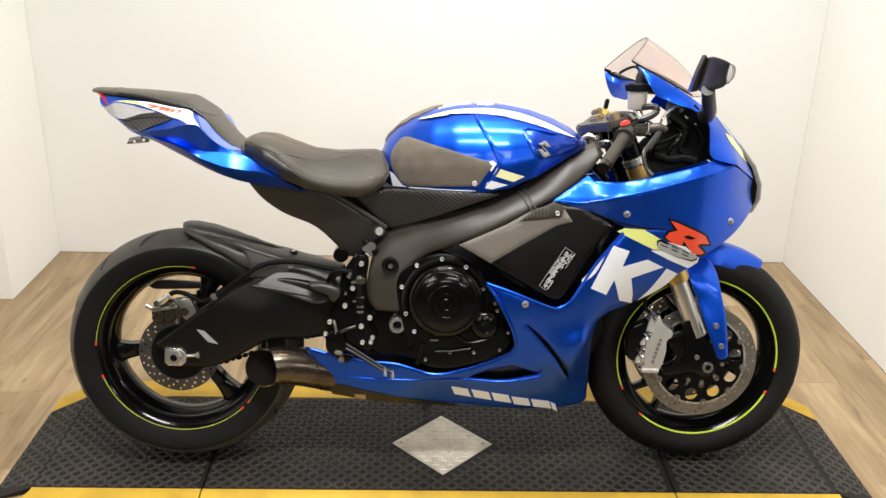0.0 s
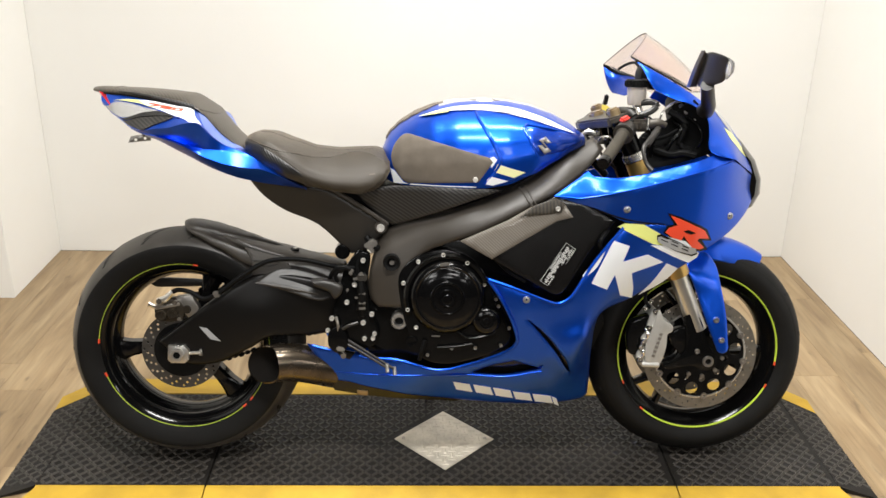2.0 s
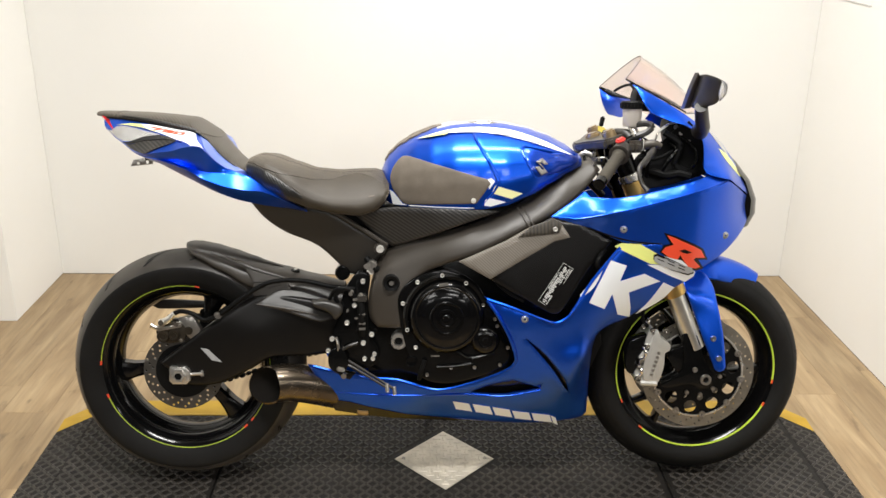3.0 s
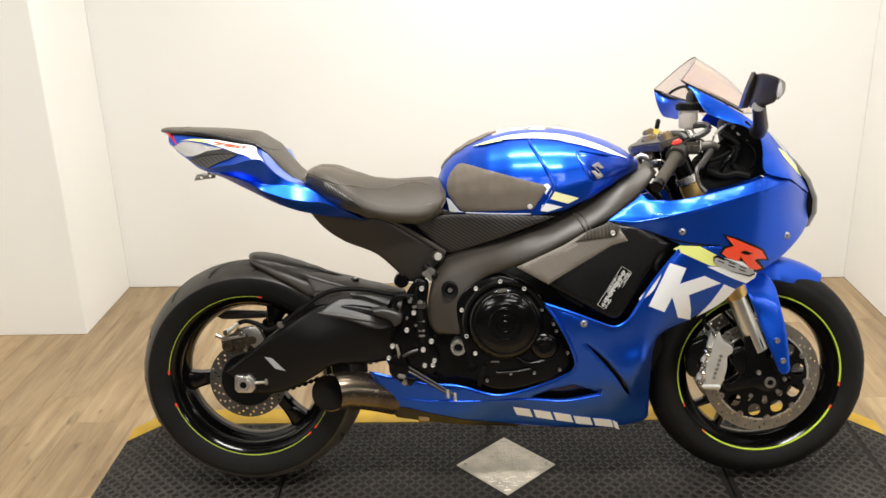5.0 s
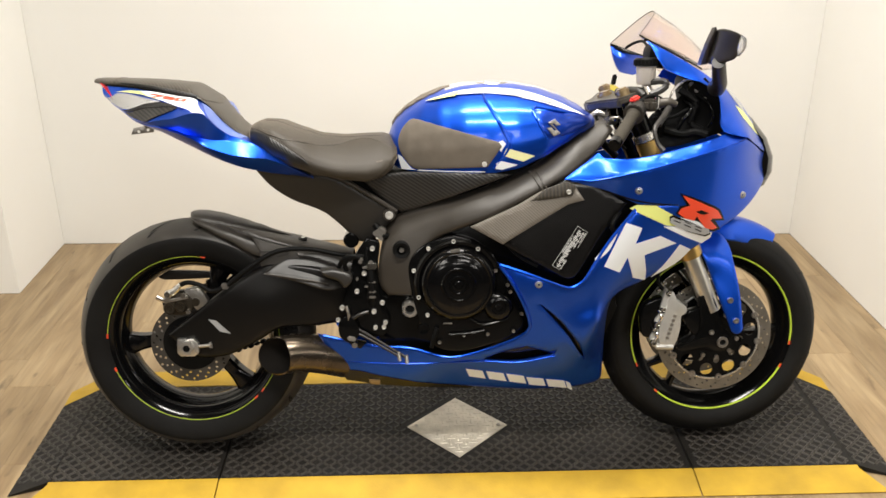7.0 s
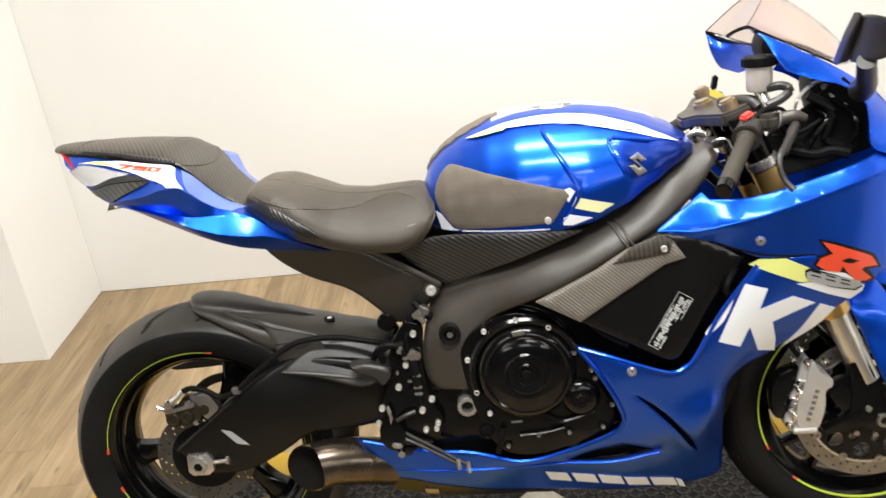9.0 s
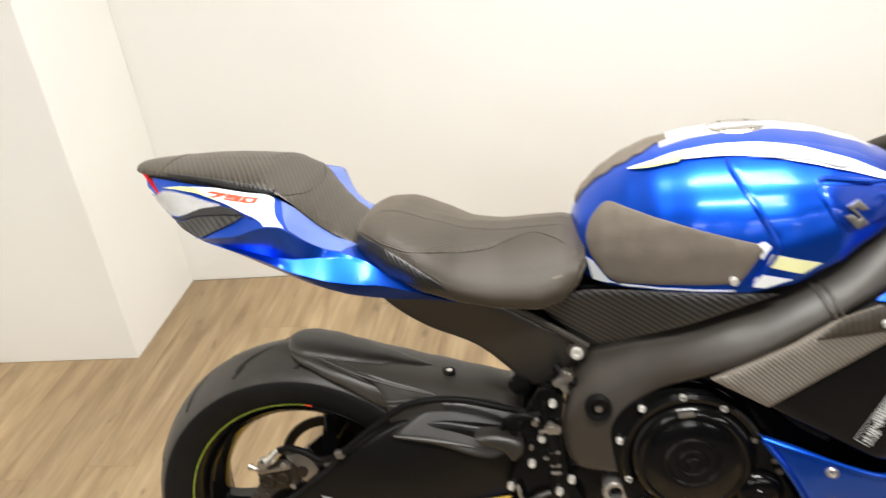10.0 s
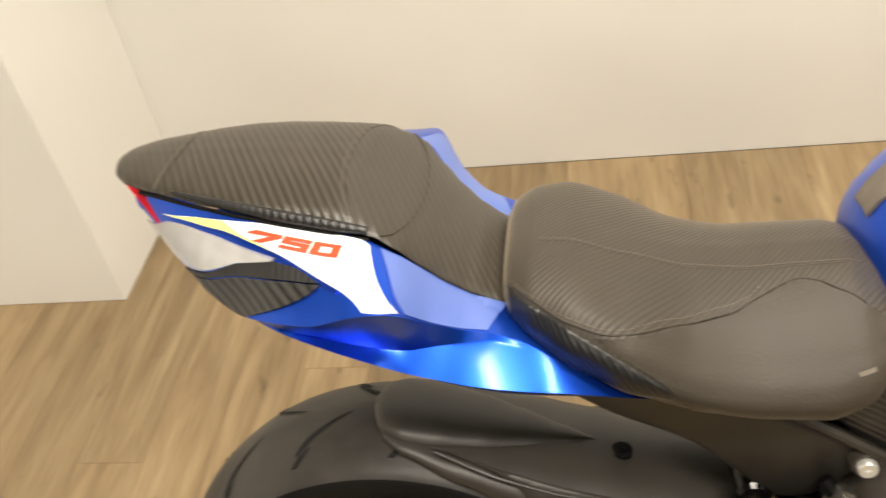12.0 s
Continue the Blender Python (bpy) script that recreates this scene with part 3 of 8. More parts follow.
def lay_planks():
    cache = {}
    rnd = random.Random(5)
    x = ROOM_LEFT
    while x < ROOM_RIGHT - 0.002:
        w = min(PLANK_W, ROOM_RIGHT - x)
        y = ROOM_BACK
        first = rnd.uniform(0.25, 1.0) * PLANK_L
        l = first
        while y > REAR + 0.01:
            l = min(l, y - REAR)
            y0 = y
            ln = y0 - (y - l)
            if ln > 0.02:
                key = (round(w, 3), round(ln, 3))
                if key not in cache:
                    cache[key] = plank_mesh(w, ln)
                ob = new("plank", cache[key])
                ob.parent = floor
                ob.location = (x + w / 2, y0 - ln / 2, FLOOR)
            y -= l
            l = PLANK_L
        x += w


# ---------------------------------------------------------------- mat
MAT = empty("floor_mat", pose(0, 0, 0), "black rubber tread mat with yellow ramp edges under the motorcycle", "mat")
MX, MYF, MYB = 1.075, -0.207, 0.252
SEAM = 0.630


def slab(pts_top, pts_low, bevel=0.0):
    """A thick ramp or tile: top outline and a lower outline with as many points."""
    bm = bmesh.new()
    t = [bm.verts.new(p) for p in pts_top]
    b = [bm.verts.new(p) for p in pts_low]
    n = len(t)
    bm.faces.new(t)
    bm.faces.new(list(reversed(b)))
    for i in range(n):
        bm.faces.new((t[i], t[(i + 1) % n], b[(i + 1) % n], b[i]))
    bmesh.ops.recalc_face_normals(bm, faces=bm.faces)
    if bevel:
        bmesh.ops.bevel(bm, geom=list(bm.edges), offset=bevel, segments=2, affect="EDGES", clamp_overlap=True)
    return bm


def build_mat():
    low = FLOOR + 0.002
    gap = 0.002
    spans = ((-MX, -SEAM - gap), (-SEAM + gap, SEAM - gap), (SEAM + gap, MX))
    for x0, x1 in spans:
        top = [(x0, MYF, 0), (x1, MYF, 0), (x1, MYB, 0), (x0, MYB, 0)]
        part("tile", slab([(a, b, -0.001) for a, b, c in top], [(a, b, low) for a, b, c in top], 0.002), M_MAT, MAT)
        e = 0.0005
        part("ramp", slab([(x0, MYF - e, 0), (x0, MYF - 0.012, -0.001), (x0 - (0.05 if x0 < -1 else 0), MYF - 0.095, low + 0.002), (x1 + (0.05 if x1 > 1 else 0), MYF - 0.095, low + 0.002), (x1, MYF - 0.012, -0.001), (x1, MYF - e, 0)],
                          [(x0, MYF - e, low), (x0, MYF - 0.012, low), (x0 - (0.05 if x0 < -1 else 0), MYF - 0.095, low), (x1 + (0.05 if x1 > 1 else 0), MYF - 0.095, low), (x1, MYF - 0.012, low), (x1, MYF - e, low)]), M_YELLOW, MAT, "yellow front ramp edge", smooth=False)
        back = [(x0, MYB + e), (x1, MYB + e)]
        back += [(MX + 0.05, MYB + 0.062), (0.95, MYB + 0.115)] if x1 > 1 else [(x1, MYB + 0.115)]
        back += [(-0.95, MYB + 0.115), (-MX - 0.05, MYB + 0.062)] if x0 < -1 else [(x0, MYB + 0.115)]
        part("ramp", slab([(p, q, 0 if q < MYB + 0.01 else low + 0.002) for p, q in back], [(p, q, low) for p, q in back]), M_YELLOW, MAT, "yellow rear ramp edge", smooth=False)
    for s in (-1, 1):
        a, b = s * (MX + 0.001), s * (MX + 0.095)
        top = [(a, MYF + 0.0, -0.001), (b, MYF - 0.035, low + 0.003), (b, MYB - 0.075, low + 0.003), (a, MYB, -0.001)]
        part("ramp", slab(top, [(p, q, low) for p, q, r in top]), M_MAT, MAT, "black rubber side ramp", smooth=False)
        cor = [(a + s * 0.001, MYB + 0.001, -0.002), (b, MYB - 0.0735, low + 0.003), (b + s * 0.004, MYB + 0.004, low + 0.002), (s * (MX + 0.0505), MYB + 0.062, low + 0.002)]
        part("ramp", slab(cor, [(p, q, low) for p, q, r in cor]), M_YELLOW, MAT, "yellow corner ramp", smooth=False)
    # raised tread bars in a basket-weave of alternating slants
    bars_v, bars_f = [], []

    def bar(cx, cy, ang, ln, wd, h, z0, V, F):
        c, s = math.cos(ang), math.sin(ang)
        k = len(V)
        for dx, dy, z in ((-ln, -wd, 0), (ln, -wd, 0), (ln, wd, 0), (-ln, wd, 0), (-ln * 0.80, -wd * 0.50, h), (ln * 0.80, -wd * 0.50, h), (ln * 0.80, wd * 0.50, h), (-ln * 0.80, wd * 0.50, h)):
            V.append((cx + dx * c - dy * s, cy + dx * s + dy * c, z0 + z))
        for f in ((4, 5, 6, 7), (0, 1, 5, 4), (1, 2, 6, 5), (2, 3, 7, 6), (3, 0, 4, 7)):
            F.append(tuple(k + i for i in f))
    P = 0.0187
    nx, ny = int(2 * (MX - 0.01) / P), int((MYB - MYF - 0.02) / P)
    for i in range(nx + 1):
        for j in range(ny + 1):
            x = -MX + 0.012 + i * P
            y = MYF + 0.014 + j * P
            if abs(abs(x) - SEAM) < 0.013:
                continue
            if abs(x - 0.008) + abs(y - 0.009) < 0.163:
                continue
            bar(x, y, radians(45 if (i + j) % 2 else -45), 0.0116, 0.0050, 0.0030, -0.0012, bars_v, bars_f)
    for s in (-1, 1):
        for i in range(5):
            for j in range(ny):
                q = (i + 0.5) / 5
                x = s * (MX + 0.095 * q)
                y = MYF + 0.02 + j * P
                if y < MYB - 0.075 * q - 0.02:
                    bar(x, y, radians(45 if (i + j) % 2 else -45), 0.0110, 0.0046, 0.0026, -0.0012 - 0.0145 * q, bars_v, bars_f)
    me = bpy.data.meshes.new("tread_bars")
    me.from_pydata(bars_v, [], bars_f)
    me.materials.append(M_BARS)
    ob = new("tread_relief", me)
    ob.parent = MAT
    tagged(ob, "raised slanted rubber tread bars", kind="stuff")
    # square tread plate set on its corner
    cx, cy, h = 0.009, 0.010, 0.144
    plate = part("tread_plate", slab([(cx - h, cy, 0.0012), (cx, cy - h - 0.004, 0.0012), (cx + h, cy, 0.0012), (cx, cy + h + 0.002, 0.0012)],
                                     [(cx - h, cy, -0.01), (cx, cy - h - 0.004, -0.01), (cx + h, cy, -0.01), (cx, cy + h + 0.002, -0.01)], 0.0006), M_PLATE, MAT, "square silver aluminium tread plate set on its corner")
    V, F = [], []
    PP = 0.0205
    for i in range(-9, 10):
        for j in range(-9, 10):
            x, y = cx + i * PP, cy + j * PP
            if abs(x - cx) + abs(y - cy) < 0.128:
                bar(x, y, radians(90 if (i + j) % 2 else 0), 0.0115, 0.0032, 0.0018, 0.0010, V, F)
    me = bpy.data.meshes.new("plate_bars")
    me.from_pydata(V, [], F)
    me.materials.append(M_PLATE)
    ob = new("plate_relief", me)
    ob.parent = plate
    tagged(ob, "raised metal tread bars", kind="stuff")
    for dx in (-0.118, 0.118):
        part("screw", lathe([(0.0001, 0.0), (0.0045, 0.0004), (0.005, 0.002)], 12), M_STEEL, plate).matrix_basis = pose(cx + dx, cy, 0.0026, 90, 0, 0)


build_mat()

# ---------------------------------------------------------------- motorcycle
BIKE = empty("motorcycle", pose(0, -0.03, 0.003, -11, 0, 0), "blue, white and black sport motorcycle leaning on its side stand", "motorcycle")
RX, RZ = -0.695, 0.315
FX, FZ = 0.700, 0.302


def both(name, outline, depth, mat, label="", **kw):
    """A body panel and its twin on the other side."""
    a = part(name, sheet(outline, depth, **kw), mat, BIKE, label)
    b = part(name, sheet(outline, depth, mirror=True, **kw), mat, BIKE, label)
    return a, b


def flat(y):
    return lambda x, z: y


def lifted(fun, d):
    return lambda x, z: fun(x, z) - d


def ring_poly(r, n, cx, cz, wave=0.0, k=10):
    return [(cx + (r + wave * math.cos(k * 2 * math.pi * i / n)) * math.cos(2 * math.pi * i / n), cz + (r + wave * math.cos(k * 2 * math.pi * i / n)) * math.sin(2 * math.pi * i / n)) for i in range(n)]


def lerp_table(tab, x):
    for (a, *va), (b, *vb) in zip(tab, tab[1:]):
        if x <= b:
            s = min(1, max(0, (x - a) / (b - a)))
            s = s * s * (3 - 2 * s) * 0.35 + s * 0.65
            return [p + (q - p) * s for p, q in zip(va, vb)]
    return list(tab[-1][1:])


# ---- tank: height, lower edge and half width along its length
TANK = [(-0.168, 0.850, 0.800, 0.050), (-0.160, 0.874, 0.780, 0.078), (-0.145, 0.897, 0.770, 0.100), (-0.115, 0.924, 0.765, 0.128), (-0.075, 0.949, 0.764, 0.150), (-0.03, 0.966, 0.764, 0.169),
        (0.03, 0.978, 0.765, 0.187), (0.09, 0.982, 0.766, 0.197), (0.15, 0.980, 0.776, 0.197), (0.21, 0.969, 0.800, 0.186), (0.27, 0.949, 0.832, 0.162), (0.32, 0.924, 0.858, 0.132), (0.355, 0.898, 0.870, 0.095)]
TANK_SEC = [(0.0, 0.965), (0.12, 0.985), (0.3, 1.0), (0.5, 0.965), (0.66, 0.87), (0.80, 0.70), (0.90, 0.50), (0.965, 0.28), (1.0, 0.0)]


def tank_y(x, z):
    zt, zb, w = lerp_table(TANK, x)
    f = min(1, max(0, (z - zb) / (zt - zb)))
    return -w * lerp_table(TANK_SEC, f)[0]


def build_tank():
    rings = []
    for i in range(49):
        x = TANK[0][0] + (TANK[-1][0] - TANK[0][0]) * i / 48
        zt, zb, w = lerp_table(TANK, x)
        half = [(-w * q, zb + (zt - zb) * f) for f, q in TANK_SEC]
        half = [(0.0, zb)] + [(p.x, p.y) for p in curve2([(a, b) for a, b in half], (0,), 4, False)]
        ring = [(x, y, z) for y, z in half] + [(x, -y, z) for y, z in reversed(half[1:-1])]
        rings.append(ring)
    tank = part("fuel_tank", loft(rings), M_BLUE, BIKE, "metallic blue fuel tank", angle=50)
    pad = curve2([(-0.133, 0.868), (-0.112, 0.891), (-0.092, 0.893), (0.102, 0.843), (0.111, 0.832), (0.076, 0.781), (-0.100, 0.771), (-0.112, 0.777), (-0.136, 0.808), (-0.143, 0.838)], (3, 4, 5, 6), 5)
    part("knee_pad", sheet(pad, lifted(tank_y, 0.003), 0.004, 0.010, 0.002), M_PAD, tank, "dark grey textured rubber knee grip")
    part("knee_pad", sheet(pad, lifted(tank_y, 0.003), 0.004, 0.014, 0.002, mirror=True), M_PAD, tank, "dark grey textured rubber knee grip")
    cover = curve2([(0.068, 0.955), (0.076, 0.935), (0.101, 0.893), (0.128, 0.842), (0.127, 0.826), (0.090, 0.776), (0.105, 0.770), (0.200, 0.797), (0.345, 0.874), (0.352, 0.886), (0.318, 0.914), (0.24, 0.948), (0.15, 0.966)], (5, 7, 8, 9), 5)
    both("tank_cover", cover, lifted(tank_y, 0.005), M_BLUE, "metallic blue front tank cover", thick=0.006, step=0.010, roll=0.005)
    for s in (1, -1):
        part("ridge", tube([(x, s * (tank_y(x, z) - 0.0045), z) for x, z in ((0.070, 0.956), (0.076, 0.937), (0.101, 0.895), (0.127, 0.845), (0.1285, 0.832), (0.118, 0.812), (0.090, 0.777))], [0.002, 0.004, 0.004, 0.004, 0.004, 0.0035, 0.002], 8, 5), M_BLUE, tank, "raised blue edge of the tank cover")
    facet = [(0.190, 0.917), (0.262, 0.907), (0.335, 0.896), (0.347, 0.881), (0.290, 0.858), (0.226, 0.846), (0.205, 0.880)]
    part("badge_panel", sheet(curve2(facet, "all"), lambda x, z: tank_y(x, z) - 0.0065, 0.004, 0.012, 0.002), M_BLUE_D, tank, "angular badge panel, shaded by a darker blue")
    part("crease", tube([(x, tank_y(x, z) - 0.0055, z) for x, z in ((0.222, 0.846), (0.204, 0.880), (0.189, 0.914), (0.198, 0.922), (0.262, 0.911), (0.335, 0.899))], [0.002, 0.003, 0.004, 0.005, 0.005, 0.003], 8, 2), M_BLUE, tank, "raised blue crease round the badge panel")
    zig = [(0.2245, 0.8870), (0.2411, 0.8956), (0.2558, 0.8803), (0.2445, 0.8788), (0.2396, 0.8850), (0.2350, 0.8828), (0.2552, 0.8600), (0.2392, 0.8524), (0.2217, 0.8737), (0.2330, 0.8752), (0.2400, 0.8668), (0.2448, 0.8684)]
    part("badge", sheet(zig, lambda x, z: -0.184 + 0.22 * (x - 0.240) + 0.10 * (z - 0.872), 0.006, 0.004, 0.0004), M_STEEL, tank, "slanted zigzag chrome badge")
    stripe = curve2([(-0.074, 0.936), (-0.025, 0.952), (0.023, 0.963), (0.094, 0.968), (0.170, 0.961), (0.246, 0.938), (0.298, 0.914), (0.325, 0.900), (0.285, 0.912), (0.234, 0.928), (0.186, 0.941), (0.122, 0.953), (0.067, 0.956), (-0.009, 0.951)], (0, 7), 5)
    part("shoulder_stripe", sheet(stripe, lifted(tank_y, 0.0100), 0.004, 0.007, 0), M_WHITE, tank, "white tapering shoulder stripe")
    tint = curve2([(-0.072, 0.9364), (-0.025, 0.9515), (0.018, 0.9612), (0.000, 0.9495), (-0.009, 0.9484)], (0, 2, 3), 5)
    part("shoulder_stripe", sheet(tint, lifted(tank_y, 0.0125), 0.001, 0.008, 0), M_GREEN, tank, "pale lime rear end of the stripe")
    line = curve2([(0.098, 0.9545), (0.150, 0.9525), (0.190, 0.9465), (0.234, 0.9345), (0.256, 0.9340), (0.234, 0.9325), (0.190, 0.9442), (0.150, 0.9502)], (0, 4), 5)
    part("pinstripe", sheet(line, lifted(tank_y, 0.0140), 0.001, 0.008, 0), M_GREYV, tank)
    part("side_stripe", sheet([(0.122, 0.828), (0.192, 0.807), (0.164, 0.794), (0.113, 0.809)], lifted(tank_y, 0.0062), 0.001, 0.01, 0), M_CREAM, tank, "pale lime side stripe")
    part("side_stripe", sheet([(0.098, 0.8405), (0.112, 0.846), (0.121, 0.838), (0.108, 0.818)], lifted(tank_y, 0.0012), 0.001, 0.01, 0), M_WHITE, tank)
    part("side_stripe", sheet([(0.097, 0.790), (0.106, 0.797), (0.150, 0.786), (0.112, 0.7745), (0.095, 0.777)], lifted(tank_y, 0.0062), 0.001, 0.01, 0), M_WHITE, tank, "white side stripe")
    part("side_stripe", sheet([(-0.145, 0.805), (-0.134, 0.800), (-0.110, 0.772), (-0.098, 0.769), (-0.136, 0.768)], lifted(tank_y, 0.0012), 0.001, 0.01, 0), M_WHITE, tank, "white side stripe")
    part("side_stripe", sheet([(-0.096, 0.7672), (-0.02, 0.7672), (0.070, 0.7676), (0.072, 0.7702), (-0.02, 0.7696), (-0.092, 0.7700)], lifted(tank_y, 0.0012), 0.001, 0.01, 0), M_WHITE, tank, "thin white line under the knee grip")
    part("pad_bolt", rod((0.068, -0.196, 0.789), (0.068, -0.206, 0.789), 0.0065, 14, 0.0015), M_BOLT, tank)
    # filler cap, rear tank pad
    cap = part("filler_cap", lathe([(0.0001, 0.0052), (0.030, 0.0052), (0.034, 0.0042), (0.046, 0.0042), (0.050, 0.0)], 36), M_STEEL, tank, "steel filler cap ring")
    cap.matrix_basis = pose(0.10, 0, 0.9752, 90, 0, 0)
    for i in range(6):
        a = i * math.pi / 3
        part("cap_bolt", lathe([(0.0001, 0.003), (0.004, 0.003), (0.0045, 0)], 10), M_CHROME, cap).matrix_basis = pose(0.041 * math.cos(a), 0.0030, 0.041 * math.sin(a))

    def tank_strip(x0, x1, n, width, lift):
        rings = []
        for i in range(n):
            s = i / (n - 1)
            x = x0 + (x1 - x0) * s
            zt, zb, w = lerp_table(TANK, x)
            hw = width(s, i)
            top, bot = [], []
            for q in range(-5, 6):
                y = hw * q / 5
                u = min(0.999, abs(y) / w)
                f = 1.0
                for (f0, q0), (f1, q1) in zip(TANK_SEC, TANK_SEC[1:]):
                    if q1 <= u <= q0:
                        f = f0 + (f1 - f0) * (q0 - u) / max(1e-6, q0 - q1)
                z = zb + (zt - zb) * f
                top.append((x - (0.002 if s < 0.5 else 0.001), y, z + lift))
                bot.append((x, y, z - 0.003))
            rings.append(top + bot[::-1])
        return loft(rings)
    # Silver-grey strip paints the pale reflection on the tank's top.
    part("top_reflection", tank_strip(-0.02, 0.30, 30, lambda s, i: 0.047 - 0.020 * s, 0.0012), M_TOPREFL, tank, "silver-grey strip on the tank's top, a reflection put into colour")
    part("sticker", tank_strip(-0.005, 0.028, 5, lambda s, i: 0.022, 0.0024), M_WHITE, tank, "small white sticker")
    rings = tank_strip(-0.158, -0.008, 15, lambda s, i: 0.020 + 0.026 * math.sin(math.pi * min(1, s * 1.05) ** 1.4) * (1 if i % 3 else 0.72), 0.0030)
    part("tank_pad", rings, M_PAD, tank, "dark textured tank protector pad")
    return tank


build_tank()

# ---- rider's seat
MID = -0.028   # the upper body's middle plane
SEAT = [(-0.5152, 0.874, 0.844, 0.075), (-0.5073, 0.885, 0.834, 0.105), (-0.4856, 0.892, 0.824, 0.128), (-0.4511, 0.89, 0.806, 0.148), (-0.3968, 0.872, 0.784, 0.16), (-0.3376, 0.856, 0.764, 0.16), (-0.2784, 0.851, 0.751, 0.157), (-0.2191, 0.854, 0.746, 0.155), (-0.1846, 0.855, 0.754, 0.146), (-0.1599, 0.848, 0.771, 0.128), (-0.1461, 0.834, 0.796, 0.1)]
SEAT_BOX = [(0.0, 0.92), (0.15, 0.98), (0.4, 1.0), (0.65, 0.95), (0.8, 0.86), (0.9, 0.70), (0.96, 0.50), (0.99, 0.28), (1.0, 0.0)]
SEAT_ROUND = [(0.0, 0.92), (0.10, 0.985), (0.2, 1.0), (0.36, 0.95), (0.55, 0.80), (0.72, 0.63), (0.86, 0.44), (0.95, 0.24), (1.0, 0.0)]


def seat_sec(x):
    k = min(1, max(0, (x + 0.44) / 0.14))
    k = k * k * (3 - 2 * k)
    return [(a + (c - a) * k, b + (d - b) * k) for (a, b), (c, d) in zip(SEAT_BOX, SEAT_ROUND)]


def seat_y(x, z):
    zt, zb, w = lerp_table(SEAT, x)
    f = min(1, max(0, (z - zb) / (zt - zb)))
    return MID - w * lerp_table(seat_sec(x), f)[0]


def seat_z(x, y):
    zt, zb, w = lerp_table(SEAT, x)
    u = min(0.999, abs(y - MID) / w)
    sec = seat_sec(x)
    for (f0, q0), (f1, q1) in zip(sec[2:], sec[3:]):
        if q1 <= u <= q0:
            return zb + (zt - zb) * (f0 + (f1 - f0) * (q0 - u) / max(1e-6, q0 - q1))
    return zt


def seat_surf(x, f):
    zt, zb, w = lerp_table(SEAT, x)
    return Vector((x, MID - w * lerp_table(seat_sec(x), f)[0], zb + (zt - zb) * f))


def seam_line(pts, lift, n=20):
    return [seat_surf(p.x, p.y) + Vector((0, -lift * 0.6, lift * 0.8)) for p in curve2(pts, (), n, False)]


def stitches(row, parent, mat, length=0.0017, r=0.0007):
    bm = bmesh.new()
    for a, c in zip(row[::2], row[1::2]):
        d = (c - a).normalized() * length
        m = (a + c) / 2
        side_v = d.cross(Vector((0, -0.6, 0.8))).normalized() * r
        up = side_v.cross(d).normalized() * r
        q = [bm.verts.new(m + d * i + side_v * j + up * k) for i in (-1, 1) for j, k in ((-1, 0), (0, 1), (1, 0), (0, -1))]
        for j in range(4):
            bm.faces.new((q[j], q[(j + 1) % 4], q[4 + (j + 1) % 4], q[4 + j]))
        bm.faces.new(q[3::-1])
        bm.faces.new(q[4:])
    part("stitching", bm, mat, parent, "pale stitched seam")


